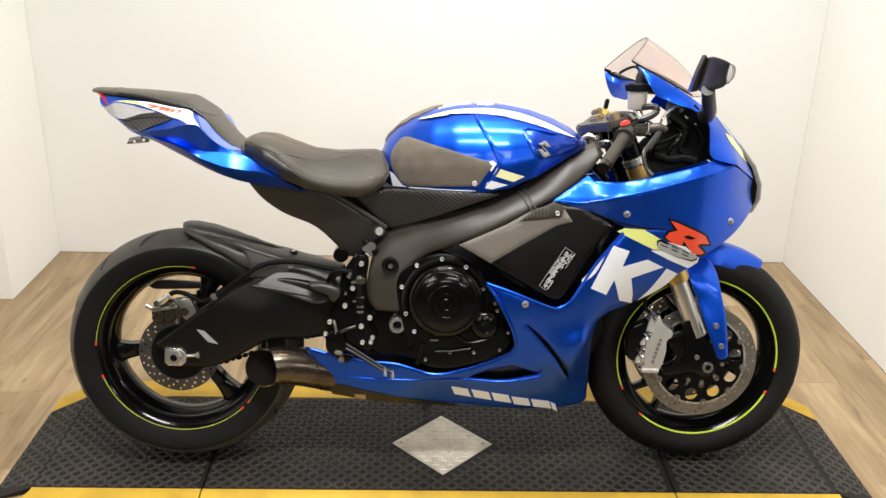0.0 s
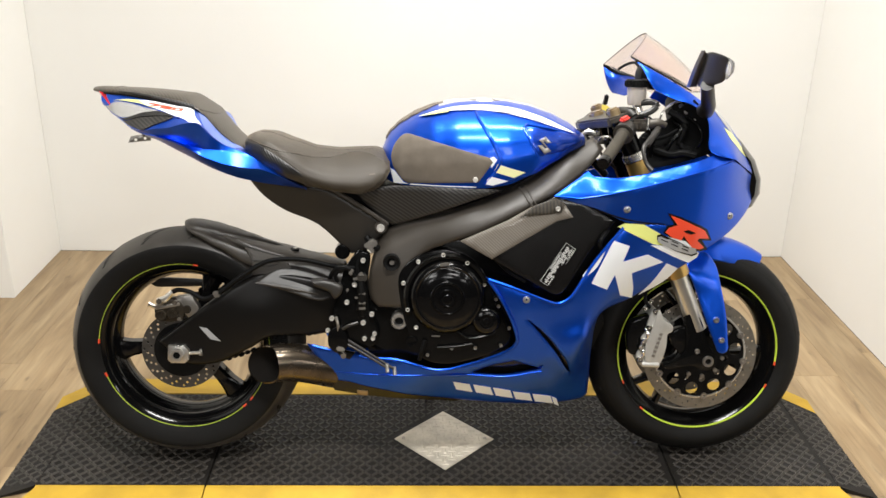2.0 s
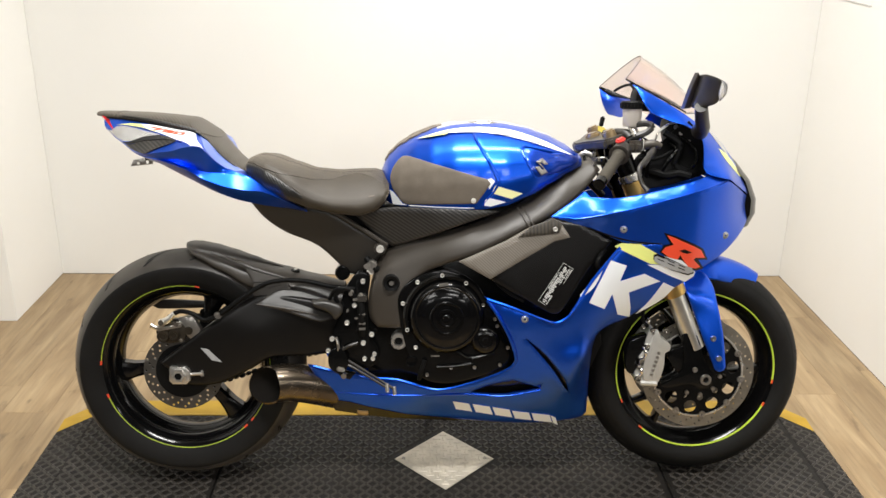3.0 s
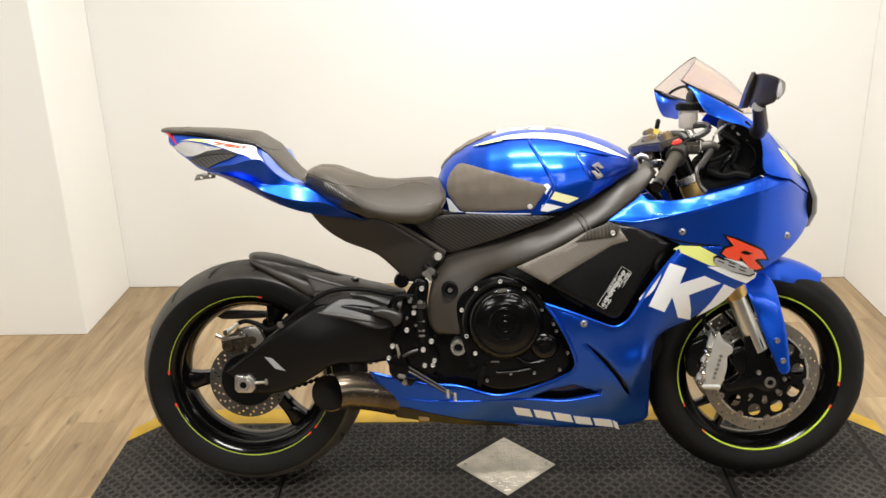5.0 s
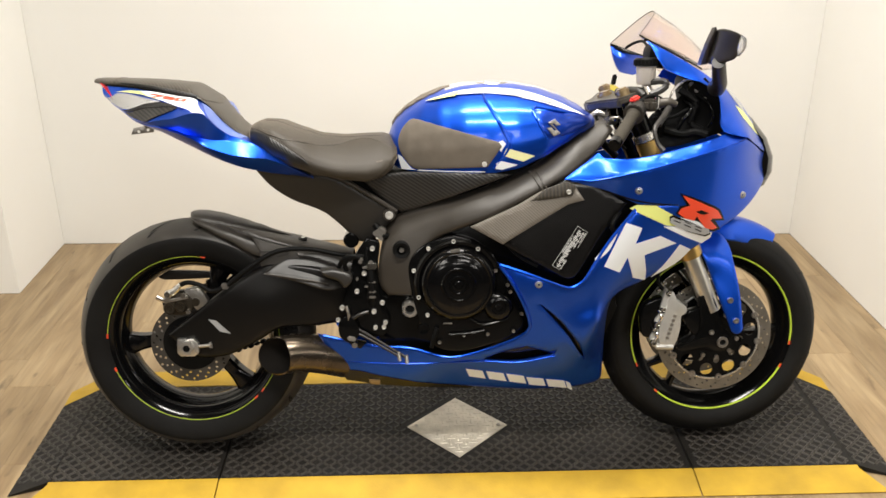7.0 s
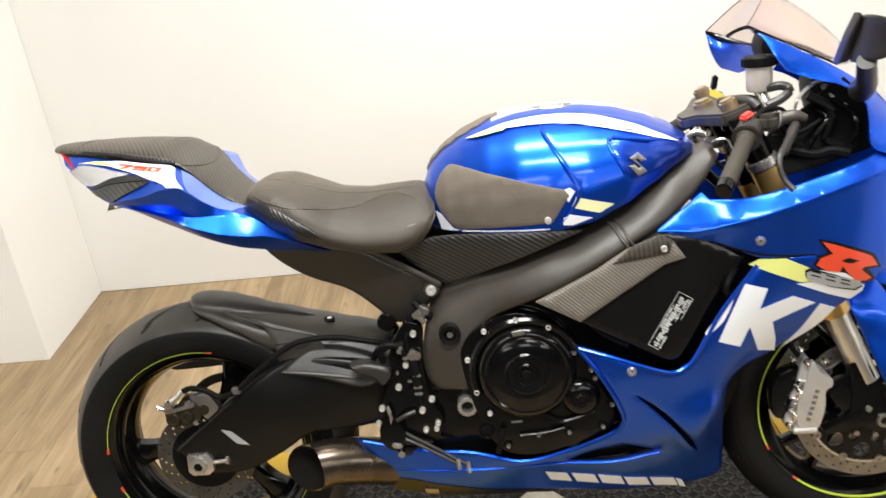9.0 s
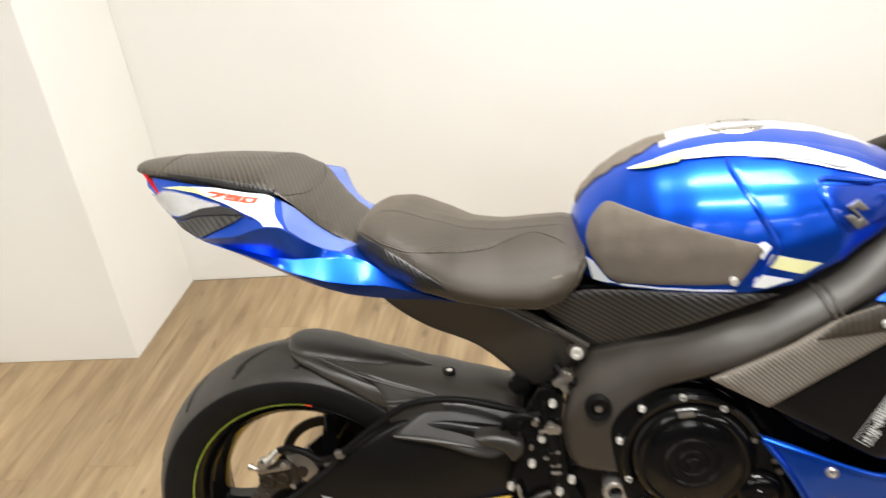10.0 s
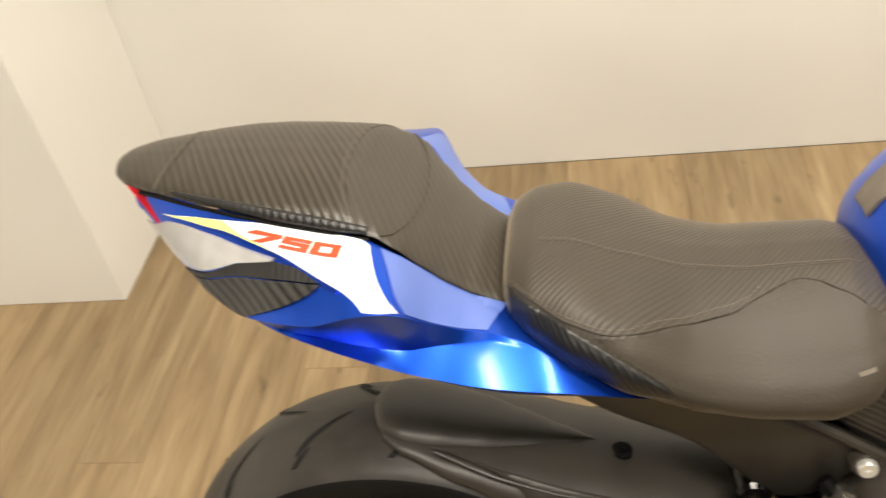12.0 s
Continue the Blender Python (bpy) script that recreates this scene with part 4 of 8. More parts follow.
def build_seat():
    rings = []
    for i in range(61):
        x = SEAT[0][0] + (SEAT[-1][0] - SEAT[0][0]) * i / 60
        zt, zb, w = lerp_table(SEAT, x)
        half = [(0.0, zb)] + [(p.x, p.y) for p in curve2([(-w * q, zb + (zt - zb) * f) for f, q in seat_sec(x)], (0,), 5, False)]
        rings.append([(x, MID + y, z) for y, z in half] + [(x, MID - y, z) for y, z in reversed(half[1:-1])])
    seat = part("rider_seat", loft(rings), M_SEAT, BIKE, "worn grey-brown vinyl rider's seat", angle=60)
    side = curve2([(-0.508, 0.873), (-0.482, 0.869), (-0.4585, 0.8605), (-0.4262, 0.8427), (-0.395, 0.8224), (-0.365, 0.800), (-0.352, 0.786), (-0.41, 0.7995), (-0.452, 0.8075), (-0.484, 0.8225), (-0.507, 0.838)], (0, 6, 10), 5)
    part("side_panel", sheet(side, lifted(seat_y, 0.0022), 0.004, 0.008, 0.002), M_SEATSIDE, seat, "ribbed black carbon-look side panel")
    lobe = curve2([(-0.428, 0.625), (-0.3955, 0.69), (-0.3604, 0.712), (-0.3301, 0.735), (-0.2992, 0.765), (-0.2681, 0.850), (-0.2368, 0.895), (-0.2124, 0.880), (-0.1832, 0.785), (-0.1604, 0.640), (-0.156, 0.45), (-0.165, 0.25), (-0.19, 0.10), (-0.25, 0.06), (-0.31, 0.06), (-0.346, 0.10), (-0.3651, 0.31), (-0.3951, 0.465)], (0,), 5)
    part("side_panel", patch(lobe, seat_surf, 0.0018, 0.004, 0.007, 0.11), M_SEATFLAT, seat, "smooth grey-brown vinyl side panel")
    seam_pts = [(-0.5045, 0.803), (-0.4804, 0.715), (-0.4585, 0.675), (-0.429, 0.666), (-0.3955, 0.715), (-0.3604, 0.735), (-0.3301, 0.750), (-0.2992, 0.780), (-0.2681, 0.865), (-0.2368, 0.908), (-0.2124, 0.893), (-0.1832, 0.800), (-0.1604, 0.655)]
    part("piping", tube([tuple(v) for v in seam_line(seam_pts, 0.0006, 6)], 0.0014, 8, 1), M_SEAT, seat, "raised seam welt")
    stitches(seam_line([(x, f + 0.035) for x, f in seam_pts[:9]], 0.0008, 14), seat, M_STITCH, 0.0014, 0.0005)
    row = [Vector((x, -0.060 + 0.010 * (x + 0.3) ** 2, 0)) for x in np.linspace(-0.478, -0.172, 130)]
    for v in row:
        v.z = seat_z(v.x, v.y) + 0.0008
    stitches(row, seat, M_STITCH, 0.0014, 0.0005)
    part("piping", tube([(v.x, v.y - 0.0035, seat_z(v.x, v.y - 0.0035) + 0.0002) for v in row[::6]], 0.0007, 6, 2), M_SEATFLAT, seat)
    part("tag", sheet([(-0.196, 0.7955), (-0.181, 0.798), (-0.1805, 0.7955), (-0.1955, 0.793)], lifted(seat_y, 0.0034), 0.001, 0.01, 0), M_PAD, seat, "small worn grey maker's mark")
    return seat


build_seat()

# ---- tail
HUMP = [(-0.907, 0.9965, 0.991, 0.016), (-0.900, 0.9995, 0.988, 0.034), (-0.88, 1.0005, 0.986, 0.053), (-0.85, 1.000, 0.984, 0.068), (-0.82, 0.999, 0.983, 0.082), (-0.785, 0.998, 0.979, 0.095), (-0.75, 0.996, 0.974, 0.103), (-0.71, 0.993, 0.966, 0.109), (-0.675, 0.989, 0.959, 0.113),
        (-0.655, 0.986, 0.955, 0.115), (-0.645, 0.982, 0.953, 0.116), (-0.635, 0.974, 0.951, 0.117), (-0.622, 0.963, 0.948, 0.118), (-0.605, 0.949, 0.936, 0.119), (-0.585, 0.930, 0.908, 0.108), (-0.565, 0.908, 0.884, 0.099), (-0.545, 0.887, 0.867, 0.092), (-0.525, 0.869, 0.855, 0.088), (-0.508, 0.856, 0.846, 0.084)]
HUMP_SEC = [(0.0, 0.965), (0.14, 1.0), (0.32, 0.975), (0.52, 0.90), (0.70, 0.76), (0.85, 0.56), (0.95, 0.32), (1.0, 0.0)]


def hump_y(x, z):
    zt, zb, w = lerp_table(HUMP, x)
    f = min(1, max(0, (z - zb) / (zt - zb)))
    return MID - w * lerp_table(HUMP_SEC, f)[0]


# the tail's side runs from the pad's seam out to a ridge, in under it to a recess, out to a lower flare and in to the bottom edge
TAIL_X = [-0.876, -0.850, -0.820, -0.785, -0.750, -0.710, -0.670, -0.635, -0.600, -0.575, -0.550, -0.520, -0.490, -0.457, -0.405, -0.354]
TAIL_LINES = (
    tuple(zip((0.076, 0.092, 0.107, 0.121, 0.130, 0.136, 0.140, 0.146, 0.147, 0.127, 0.112, 0.099, 0.122, 0.140, 0.150, 0.146), (0.985, 0.984, 0.983, 0.979, 0.974, 0.966, 0.958, 0.951, 0.930, 0.895, 0.871, 0.853, 0.836, 0.815, 0.786, 0.757))),
    tuple(zip((0.079, 0.099, 0.130, 0.161, 0.186, 0.210, 0.224, 0.228, 0.226, 0.190, 0.172, 0.164, 0.165, 0.172, 0.165, 0.150), (0.963, 0.943, 0.928, 0.908, 0.898, 0.904, 0.909, 0.919, 0.919, 0.884, 0.863, 0.851, 0.838, 0.818, 0.788, 0.757))),
    tuple(zip((0.074, 0.093, 0.122, 0.153, 0.176, 0.197, 0.200, 0.197, 0.192, 0.183, 0.176, 0.167, 0.170, 0.177, 0.169, 0.151), (0.959, 0.939, 0.924, 0.904, 0.893, 0.888, 0.878, 0.866, 0.856, 0.853, 0.851, 0.846, 0.834, 0.816, 0.787, 0.757))),
    tuple(zip((0.071, 0.090, 0.119, 0.149, 0.174, 0.199, 0.211, 0.213, 0.205, 0.202, 0.200, 0.200, 0.200, 0.200, 0.180, 0.150), (0.956, 0.936, 0.921, 0.901, 0.890, 0.885, 0.875, 0.861, 0.840, 0.830, 0.821, 0.815, 0.811, 0.808, 0.785, 0.756))),
    tuple(zip((0.064, 0.080, 0.105, 0.132, 0.152, 0.168, 0.172, 0.172, 0.170, 0.169, 0.168, 0.166, 0.162, 0.156, 0.146, 0.142), (0.953, 0.932, 0.917, 0.896, 0.884, 0.872, 0.852, 0.834, 0.815, 0.803, 0.793, 0.783, 0.776, 0.769, 0.761, 0.753))))


def tail_row(x):
    k = 0
    while k < len(TAIL_X) - 2 and x > TAIL_X[k + 1]:
        k += 1
    s = (x - TAIL_X[k]) / (TAIL_X[k + 1] - TAIL_X[k])
    out = []
    for line in TAIL_LINES:
        p = [line[min(max(q, 0), len(TAIL_X) - 1)] for q in (k - 1, k, k + 1, k + 2)]
        lin = [a + (b - a) * s for a, b in zip(p[1], p[2])]
        cat = [0.5 * (2 * b + (c - a) * s + (2 * a - 5 * b + 4 * c - d) * s * s + (3 * b - a - 3 * c + d) * s ** 3) for a, b, c, d in zip(*p)]
        out.append([0.3 * a + 0.7 * b for a, b in zip(lin, cat)])
    return out


def tail_surf(x, v):
    row = tail_row(x)
    j = min(max(int(v), 0), 3)
    g = v - j
    y, z = (a + (b - a) * g for a, b in zip(row[j], row[j + 1]))
    bulge = 0.005 * math.sin(math.pi * min(1, max(0, g))) * (1, 0, 0, 0.6)[j] * min(1, max(0, (-0.35 - x) / 0.1))
    return Vector((x, -y - bulge * 0.5, z + (bulge * 0.5 if j == 0 else 0)))


def build_tail():
    rings = []
    for i in range(85):
        x = HUMP[0][0] + (HUMP[-1][0] - HUMP[0][0]) * i / 84
        zt, zb, w = lerp_table(HUMP, x)
        half = [(0.0, zb)] + [(p.x, p.y) for p in curve2([(-w * q, zb + (zt - zb) * f) for f, q in HUMP_SEC], (0,), 4, False)]
        rings.append([(x, MID + y, z) for y, z in half] + [(x, MID - y, z) for y, z in reversed(half[1:-1])])
    hump = part("seat_cowl", loft(rings), M_HUMP, BIKE, "black carbon-look pillion pad", angle=60)
    hump.data.materials.append(M_HUMPEND)
    for f in hump.data.polygons:
        zt, zb, w = lerp_table(HUMP, f.center.x)
        fall = 1 - max(0.0, min(1.0, (f.center.z - zb) / max(1e-4, zt - zb)))
        if f.center.x > -0.660 + 0.036 * fall or f.center.x < -0.838 - 0.004 * fall:
            f.material_index = 1
    sides = []
    for far in (False, True):
        rings = []
        for i in range(91):
            x = TAIL_X[0] + (TAIL_X[-1] - TAIL_X[0]) * i / 90
            out = [tail_surf(x, v) for v in (0, 0.15, 0.35, 0.6, 0.8, 0.92, 0.97, 1.0, 1.03, 1.10, 1.3, 1.6, 1.85, 1.95, 2.0, 2.06, 2.2, 2.5, 2.75, 2.9, 2.96, 3.0, 3.05, 3.15, 3.4, 3.7, 4.0)]
            back = [p + Vector((0, 0.006, 0.0)) for p in out]
            back[0] = out[0] + Vector((0, 0.004, -0.006))
            ring = out + back[::-1]
            rings.append([(p.x, 2 * MID - p.y if far else p.y, p.z) for p in ring])
        sides.append(part("tail_fairing", loft(rings), M_BLUE, BIKE, "metallic blue tail fairing with a sharp ridge", angle=34))
    a, b = sides

    def inlay(name, outline, mat, off, label="", corners=(), thick=0.002, mirror=False):
        ob = part(name, patch(curve2(outline, range(len(outline)) if corners == "all" else corners, 4), tail_surf, off, thick, 0.006, mirror=mirror), mat, b if mirror else a, label)
        if mirror:
            ob.location = (0, 2 * MID, 0)
    white = [(-0.837, 0.40), (-0.7945, 0.165), (-0.735, 0.06), (-0.681, 0.04), (-0.634, 0.03), (-0.627, 0.06), (-0.6243, 0.17), (-0.6155, 0.50), (-0.605, 0.76), (-0.595, 0.955), (-0.607, 0.985), (-0.623, 0.957), (-0.632, 0.815), (-0.6466, 0.672), (-0.670, 0.519), (-0.7047, 0.350), (-0.734, 0.271), (-0.7637, 0.217), (-0.801, 0.262)]
    lime = [(-0.837, 0.40), (-0.7945, 0.165), (-0.767, 0.11), (-0.746, 0.216), (-0.7224, 0.283), (-0.7065, 0.341), (-0.734, 0.271), (-0.7637, 0.217), (-0.801, 0.262)]
    edge = [(-0.837, 0.40), (-0.801, 0.262), (-0.7637, 0.217), (-0.734, 0.271), (-0.7047, 0.350), (-0.670, 0.519), (-0.6466, 0.672), (-0.649, 0.715), (-0.672, 0.558), (-0.7065, 0.388), (-0.736, 0.306), (-0.7645, 0.255), (-0.800, 0.300)]
    inlay("tail_graphic", white, M_WHITE, 0.0009, "white tail graphic", (0, 4, 9, 11))
    inlay("tail_graphic", lime, M_GREEN, 0.0014, "lime tail graphic", (0, 2, 5))
    inlay("tail_graphic", edge, M_BLUE_D, 0.0018, "dark blue outline of the graphic", (0, 6, 7))
    # the number 750, slanted
    digits = (((-0.25, 0.62), (0, 1), (1, 1), (1, 0.72), (0.45, 0), (0.12, 0), (0.62, 0.70), (0.1, 0.62)),
              ((0, 1), (1, 1), (1, 0.76), (0.3, 0.76), (0.3, 0.66), (1, 0.66), (1, 0), (0, 0), (0, 0.24), (0.7, 0.24), (0.7, 0.40), (0, 0.40)),
              ((0.5, 1), (0, 1), (0, 0), (0.5, 0), (0.5, 0.24), (0.3, 0.24), (0.3, 0.76), (0.5, 0.76)),
              ((0.5, 1), (0.5, 0.76), (0.7, 0.76), (0.7, 0.24), (0.5, 0.24), (0.5, 0), (1, 0), (1, 1)))
    for k, shape in zip((0, 1, 2, 2), digits):
        o = []
        for u, w in shape:
            p = (k + u * 0.93) / 3.0
            o.append((-0.740 + 0.090 * p + w * (0.008 - 0.005 * p), 0.245 + 0.062 * p - w * (0.115 + 0.03 * p)))
        inlay("tail_number", o, M_RED, 0.0022, "red slanted number", "all")
    grey = [(-0.617, 0.03), (-0.6046, 0.03), (-0.58, 0.02), (-0.552, 0.02), (-0.522, 0.02), (-0.512, 0.10), (-0.5174, 0.45), (-0.5273, 0.95), (-0.566, 0.985), (-0.5905, 0.945), (-0.5974, 0.735), (-0.6074, 0.328)]
    lens = [(-0.862, 0.97), (-0.8298, 0.46), (-0.8047, 0.335), (-0.7758, 0.295), (-0.7456, 0.325), (-0.711, 0.385), (-0.7155, 0.425), (-0.7515, 0.506), (-0.812, 0.955), (-0.829, 0.985), (-0.8497, 0.985)]
    strip = [(-0.812, 0.985), (-0.7515, 0.512), (-0.7098, 0.420), (-0.687, 0.467), (-0.6654, 0.594), (-0.7027, 0.588), (-0.7518, 0.624), (-0.8038, 0.960)]
    insert = [(-0.803, 0.975), (-0.7518, 0.635), (-0.7027, 0.600), (-0.6653, 0.606), (-0.6764, 0.71), (-0.7011, 0.841), (-0.7419, 0.99), (-0.767, 0.985), (-0.7907, 0.985)]
    for m in (False, True):
        inlay("seat_side_film", grey, M_BLUEGREY, 0.0009, "pale blue-grey seat side panel", (0, 4, 7, 9), mirror=m)
        inlay("reflector", [(x * 0.94 - 0.79 * 0.06, v * 0.94 + 0.035) for x, v in lens], M_LENSIN, 0.0006, "silver lamp reflector", (0, 5, 8), mirror=m)
        inlay("turn_signal", lens, M_LENS, 0.0040, "clear turn signal lens", (0, 5, 8), 0.002, mirror=m)
        inlay("carbon_insert", insert, M_CARBON, 0.0030, "black carbon-look insert", (0, 3, 6), 0.004, mirror=m)
        inlay("carbon_insert", strip, M_SEATSIDE, 0.0042, "dark grey-brown strip", (0, 2, 4), 0.003, mirror=m)
    seam_rear = [(x, hump_y(x, lerp_table(HUMP, x)[1] + 0.004) - 0.0010, lerp_table(HUMP, x)[1] + 0.003) for x in np.linspace(-0.865, -0.628, 12)]
    part("side_roll", tube([(x, y + 0.0030, z + 0.003) for x, y, z in seam_rear[2:]], [0.002, 0.003, 0.004, 0.0048, 0.0055, 0.006, 0.006, 0.006, 0.0055, 0.004], 10, 3), M_SEATSIDE, hump, "raised ribbed black side roll")
    part("piping", tube([(x, y - 0.001, z - 0.004) for x, y, z in seam_rear], 0.0020, 6, 3), M_DARK, hump, "black seam welt")

    def hump_ring(x, lean, lift=0.0006):
        pts = []
        for q in np.linspace(-0.975, 0.975, 25):
            f = 1.0
            for (f0, q0), (f1, q1) in zip(HUMP_SEC[1:], HUMP_SEC[2:]):
                if q1 <= abs(q) <= q0:
                    f = f0 + (f1 - f0) * (q0 - abs(q)) / (q0 - q1)
            xx = x + lean * (1 - f)
            zt, zb, w = lerp_table(HUMP, xx)
            pts.append((xx, MID + w * q, zb + (zt - zb) * f + lift))
        return pts
    for x, lean in ((-0.660, 0.036), (-0.838, -0.004)):
        part("piping", tube(hump_ring(x, lean, 0.0), 0.0011, 6, 2), M_HUMP, hump, "raised seam welt")
        stitches([Vector(p) for p in curve2([Vector(p) for p in hump_ring(x - 0.004, lean, 0.0004)], (), 6, False)], hump, M_STITCH, 0.0012, 0.0005)
    part("piping", tube(hump_ring(-0.590, -0.040), 0.0009, 6, 2), M_HUMP, hump, "black seam welt")
    rl = []
    for s in np.linspace(0, 1, 9):
        x, z = -0.900 + 0.040 * s, 0.988 - 0.042 * s
        w = 0.054 + 0.026 * s
        rl.append([(x + 0.020 * abs(q) ** 2, MID + w * q, z) for q in np.linspace(-1, 1, 13)] + [(x + 0.026 + 0.020 * abs(q) ** 2, MID + w * q * 0.97, z + 0.004) for q in np.linspace(1, -1, 13)])
    part("tail_light", loft(rl), M_REDLENS, BIKE, "red tail light lens")
    under = curve2([(-0.80, 0.950), (-0.70, 0.935), (-0.56, 0.86), (-0.40, 0.775), (-0.55, 0.805), (-0.68, 0.880), (-0.75, 0.912)], (0, 3), 4)
    part("undertail", prism([(p.x, p.y) for p in under], MID - 0.085, MID + 0.085, 0.003), M_DARK, BIKE, "black plastic undertail")
    tabs = [ring_poly(0.004, 8, -0.806, 0.864), ring_poly(0.004, 8, -0.782, 0.868)]
    part("plate_bracket", sheet([(-0.826, 0.856), (-0.818, 0.873), (-0.765, 0.882), (-0.768, 0.862), (-0.790, 0.860)], flat(-0.045), 0.003, 0.008, 0.001, tabs), M_STEEL, BIKE, "small grey plate bracket with two holes")
    part("bracket_arm", prism([(-0.790, 0.884), (-0.745, 0.892), (-0.742, 0.880), (-0.785, 0.872)], -0.05, 0.05, 0.002), M_PLASTIC, BIKE)


build_tail()

# ---- frame, side covers, swingarm
FRAME_Y = rbf([(-0.14, 0.66, -0.150), (-0.20, 0.54, -0.150), (-0.15, 0.56, -0.166), (-0.15, 0.44, -0.166), (-0.20, 0.45, -0.146), (0.0, 0.66, -0.195), (0.08, 0.70, -0.205), (0.2, 0.74, -0.200), (0.3, 0.82, -0.165), (0.37, 0.86, -0.12), (-0.05, 0.62, -0.18)])


SPAR_TOP = [(-0.20, 0.600), (-0.142, 0.650), (-0.069, 0.677), (0.084, 0.727), (0.195, 0.776), (0.318, 0.857), (0.405, 0.893)]


def spar_y(x, z):
    """The spar's outer face, rolling inwards towards its upper edge."""
    zt = lerp_table(SPAR_TOP, x)[0]
    d = max(0.0, zt - z)
    return FRAME_Y(x, z) + 0.034 * max(0.0, 1 - d / 0.058) ** 2


def build_chassis():
    spar = curve2([(-0.142, 0.650), (-0.069, 0.677), (0.084, 0.727), (0.195, 0.776), (0.318, 0.857), (0.385, 0.888), (0.405, 0.86), (0.361, 0.815), (0.294, 0.762), (0.239, 0.735), (0.156, 0.693), (0.072, 0.652), (0.010, 0.628), (-0.050, 0.600), (-0.095, 0.555), (-0.107, 0.500), (-0.108, 0.470), (-0.112, 0.452), (-0.175, 0.448), (-0.194, 0.47), (-0.200, 0.510), (-0.190, 0.575), (-0.170, 0.632)], (5, 6, 17, 18), 4)
    fr, fl = both("frame_spar", spar, spar_y, M_FRAME, "matt black cast aluminium frame", thick=0.040, step=0.012, roll=0.014)
    part("weld_or_highlight_rib", tube([(x, spar_y(x, z) - 0.001, z) for x, z in ((0.180, 0.768), (0.190, 0.757), (0.203, 0.735), (0.212, 0.722))], 0.0035, 8, 3), M_FRAME, fr)
    part("weld_or_highlight_rib", tube([(x, spar_y(x, z) - 0.001, z) for x, z in ((0.192, 0.774), (0.202, 0.761), (0.214, 0.738), (0.222, 0.726))], 0.0025, 8, 3), M_FRAME, fr)
    part("frame_plug", lathe([(0.0001, -0.166), (0.008, -0.168), (0.012, -0.178), (0.020, -0.180), (0.023, -0.164)], 24, -0.138, 0.572), M_DARK, fr)
    part("frame_bolt", rod((-0.138, -0.164, 0.572), (-0.138, -0.176, 0.572), 0.006, 8), M_STEEL, fr)
    part("pivot_nut", lathe([(0.0115, -0.130), (0.0115, -0.172), (0.0125, -0.176), (0.0195, -0.176), (0.0215, -0.173), (0.0215, -0.130)], 12, -0.119, 0.417), M_ALU, fr, "silver swingarm pivot nut")
    part("pivot_shaft", rod((-0.119, -0.12, 0.417), (-0.119, -0.160, 0.417), 0.0115, 16), M_DARK, fr)
    cover = curve2([(-0.232, 0.742), (-0.205, 0.753), (-0.134, 0.766), (0.085, 0.765), (0.135, 0.762), (0.015, 0.716), (-0.100, 0.672), (-0.140, 0.660), (-0.183, 0.692)], (0, 4, 7), 4)
    cy = rbf([(-0.23, 0.742, -0.135), (-0.13, 0.766, -0.155), (0.085, 0.766, -0.192), (0.13, 0.76, -0.196), (0.0, 0.715, -0.180), (-0.14, 0.66, -0.130), (-0.05, 0.72, -0.165)])
    both("side_cover", cover, cy, M_CARBON, "black carbon-look side cover", thick=0.006, step=0.012, roll=0.006)
    # rear subframe shell
    sub = curve2([(-0.514, 0.781), (-0.457, 0.770), (-0.346, 0.760), (-0.30, 0.752), (-0.225, 0.708), (-0.146, 0.658), (-0.168, 0.628), (-0.216, 0.578), (-0.252, 0.582), (-0.330, 0.655), (-0.416, 0.689), (-0.472, 0.727)], (0, 5, 6, 7, 8), 4)
    sy = rbf([(-0.514, 0.781, -0.105), (-0.35, 0.76, -0.130), (-0.15, 0.66, -0.125), (-0.23, 0.58, -0.110), (-0.33, 0.66, -0.108), (-0.46, 0.73, -0.095), (-0.26, 0.67, -0.128)])
    sr, sl = both("subframe_cover", sub, sy, M_PLASTIC, "matt black subframe cover", thick=0.02, step=0.012, roll=0.010)
    part("seat_rail", tube([(-0.36, -0.136, 0.765), (-0.30, -0.138, 0.757), (-0.225, -0.136, 0.713), (-0.150, -0.134, 0.664)], 0.006, 8, 4), M_FRAME, sr, "black subframe tube")
    part("core", prism([(-0.45, 0.76), (-0.2, 0.75), (0.1, 0.76), (0.30, 0.80), (0.34, 0.72), (0.30, 0.55), (0.10, 0.60), (-0.10, 0.62), (-0.20, 0.62), (-0.30, 0.69)], -0.085, 0.085, 0.01), M_DARK, BIKE, "dark airbox and wiring behind the frame")
    # swingarm
    arm = curve2([(-0.752, 0.345), (-0.735, 0.358), (-0.665, 0.412), (-0.565, 0.487), (-0.510, 0.518), (-0.480, 0.527), (-0.400, 0.525), (-0.300, 0.505), (-0.230, 0.490), (-0.215, 0.440), (-0.225, 0.370), (-0.294, 0.366), (-0.360, 0.358), (-0.455, 0.358), (-0.507, 0.328), (-0.575, 0.292), (-0.620, 0.280), (-0.670, 0.279), (-0.716, 0.292), (-0.728, 0.322)], (0, 8, 9, 10), 4)
    ay = rbf([(-0.75, 0.33, -0.128), (-0.62, 0.35, -0.130), (-0.5, 0.43, -0.137), (-0.3, 0.43, -0.120), (-0.22, 0.43, -0.105), (-0.48, 0.52, -0.120), (-0.35, 0.37, -0.112), (-0.55, 0.29, -0.122)])
    ar, al = both("swingarm", arm, ay, M_SWING, "matt black cast swingarm", thick=0.030, step=0.012, roll=0.012)
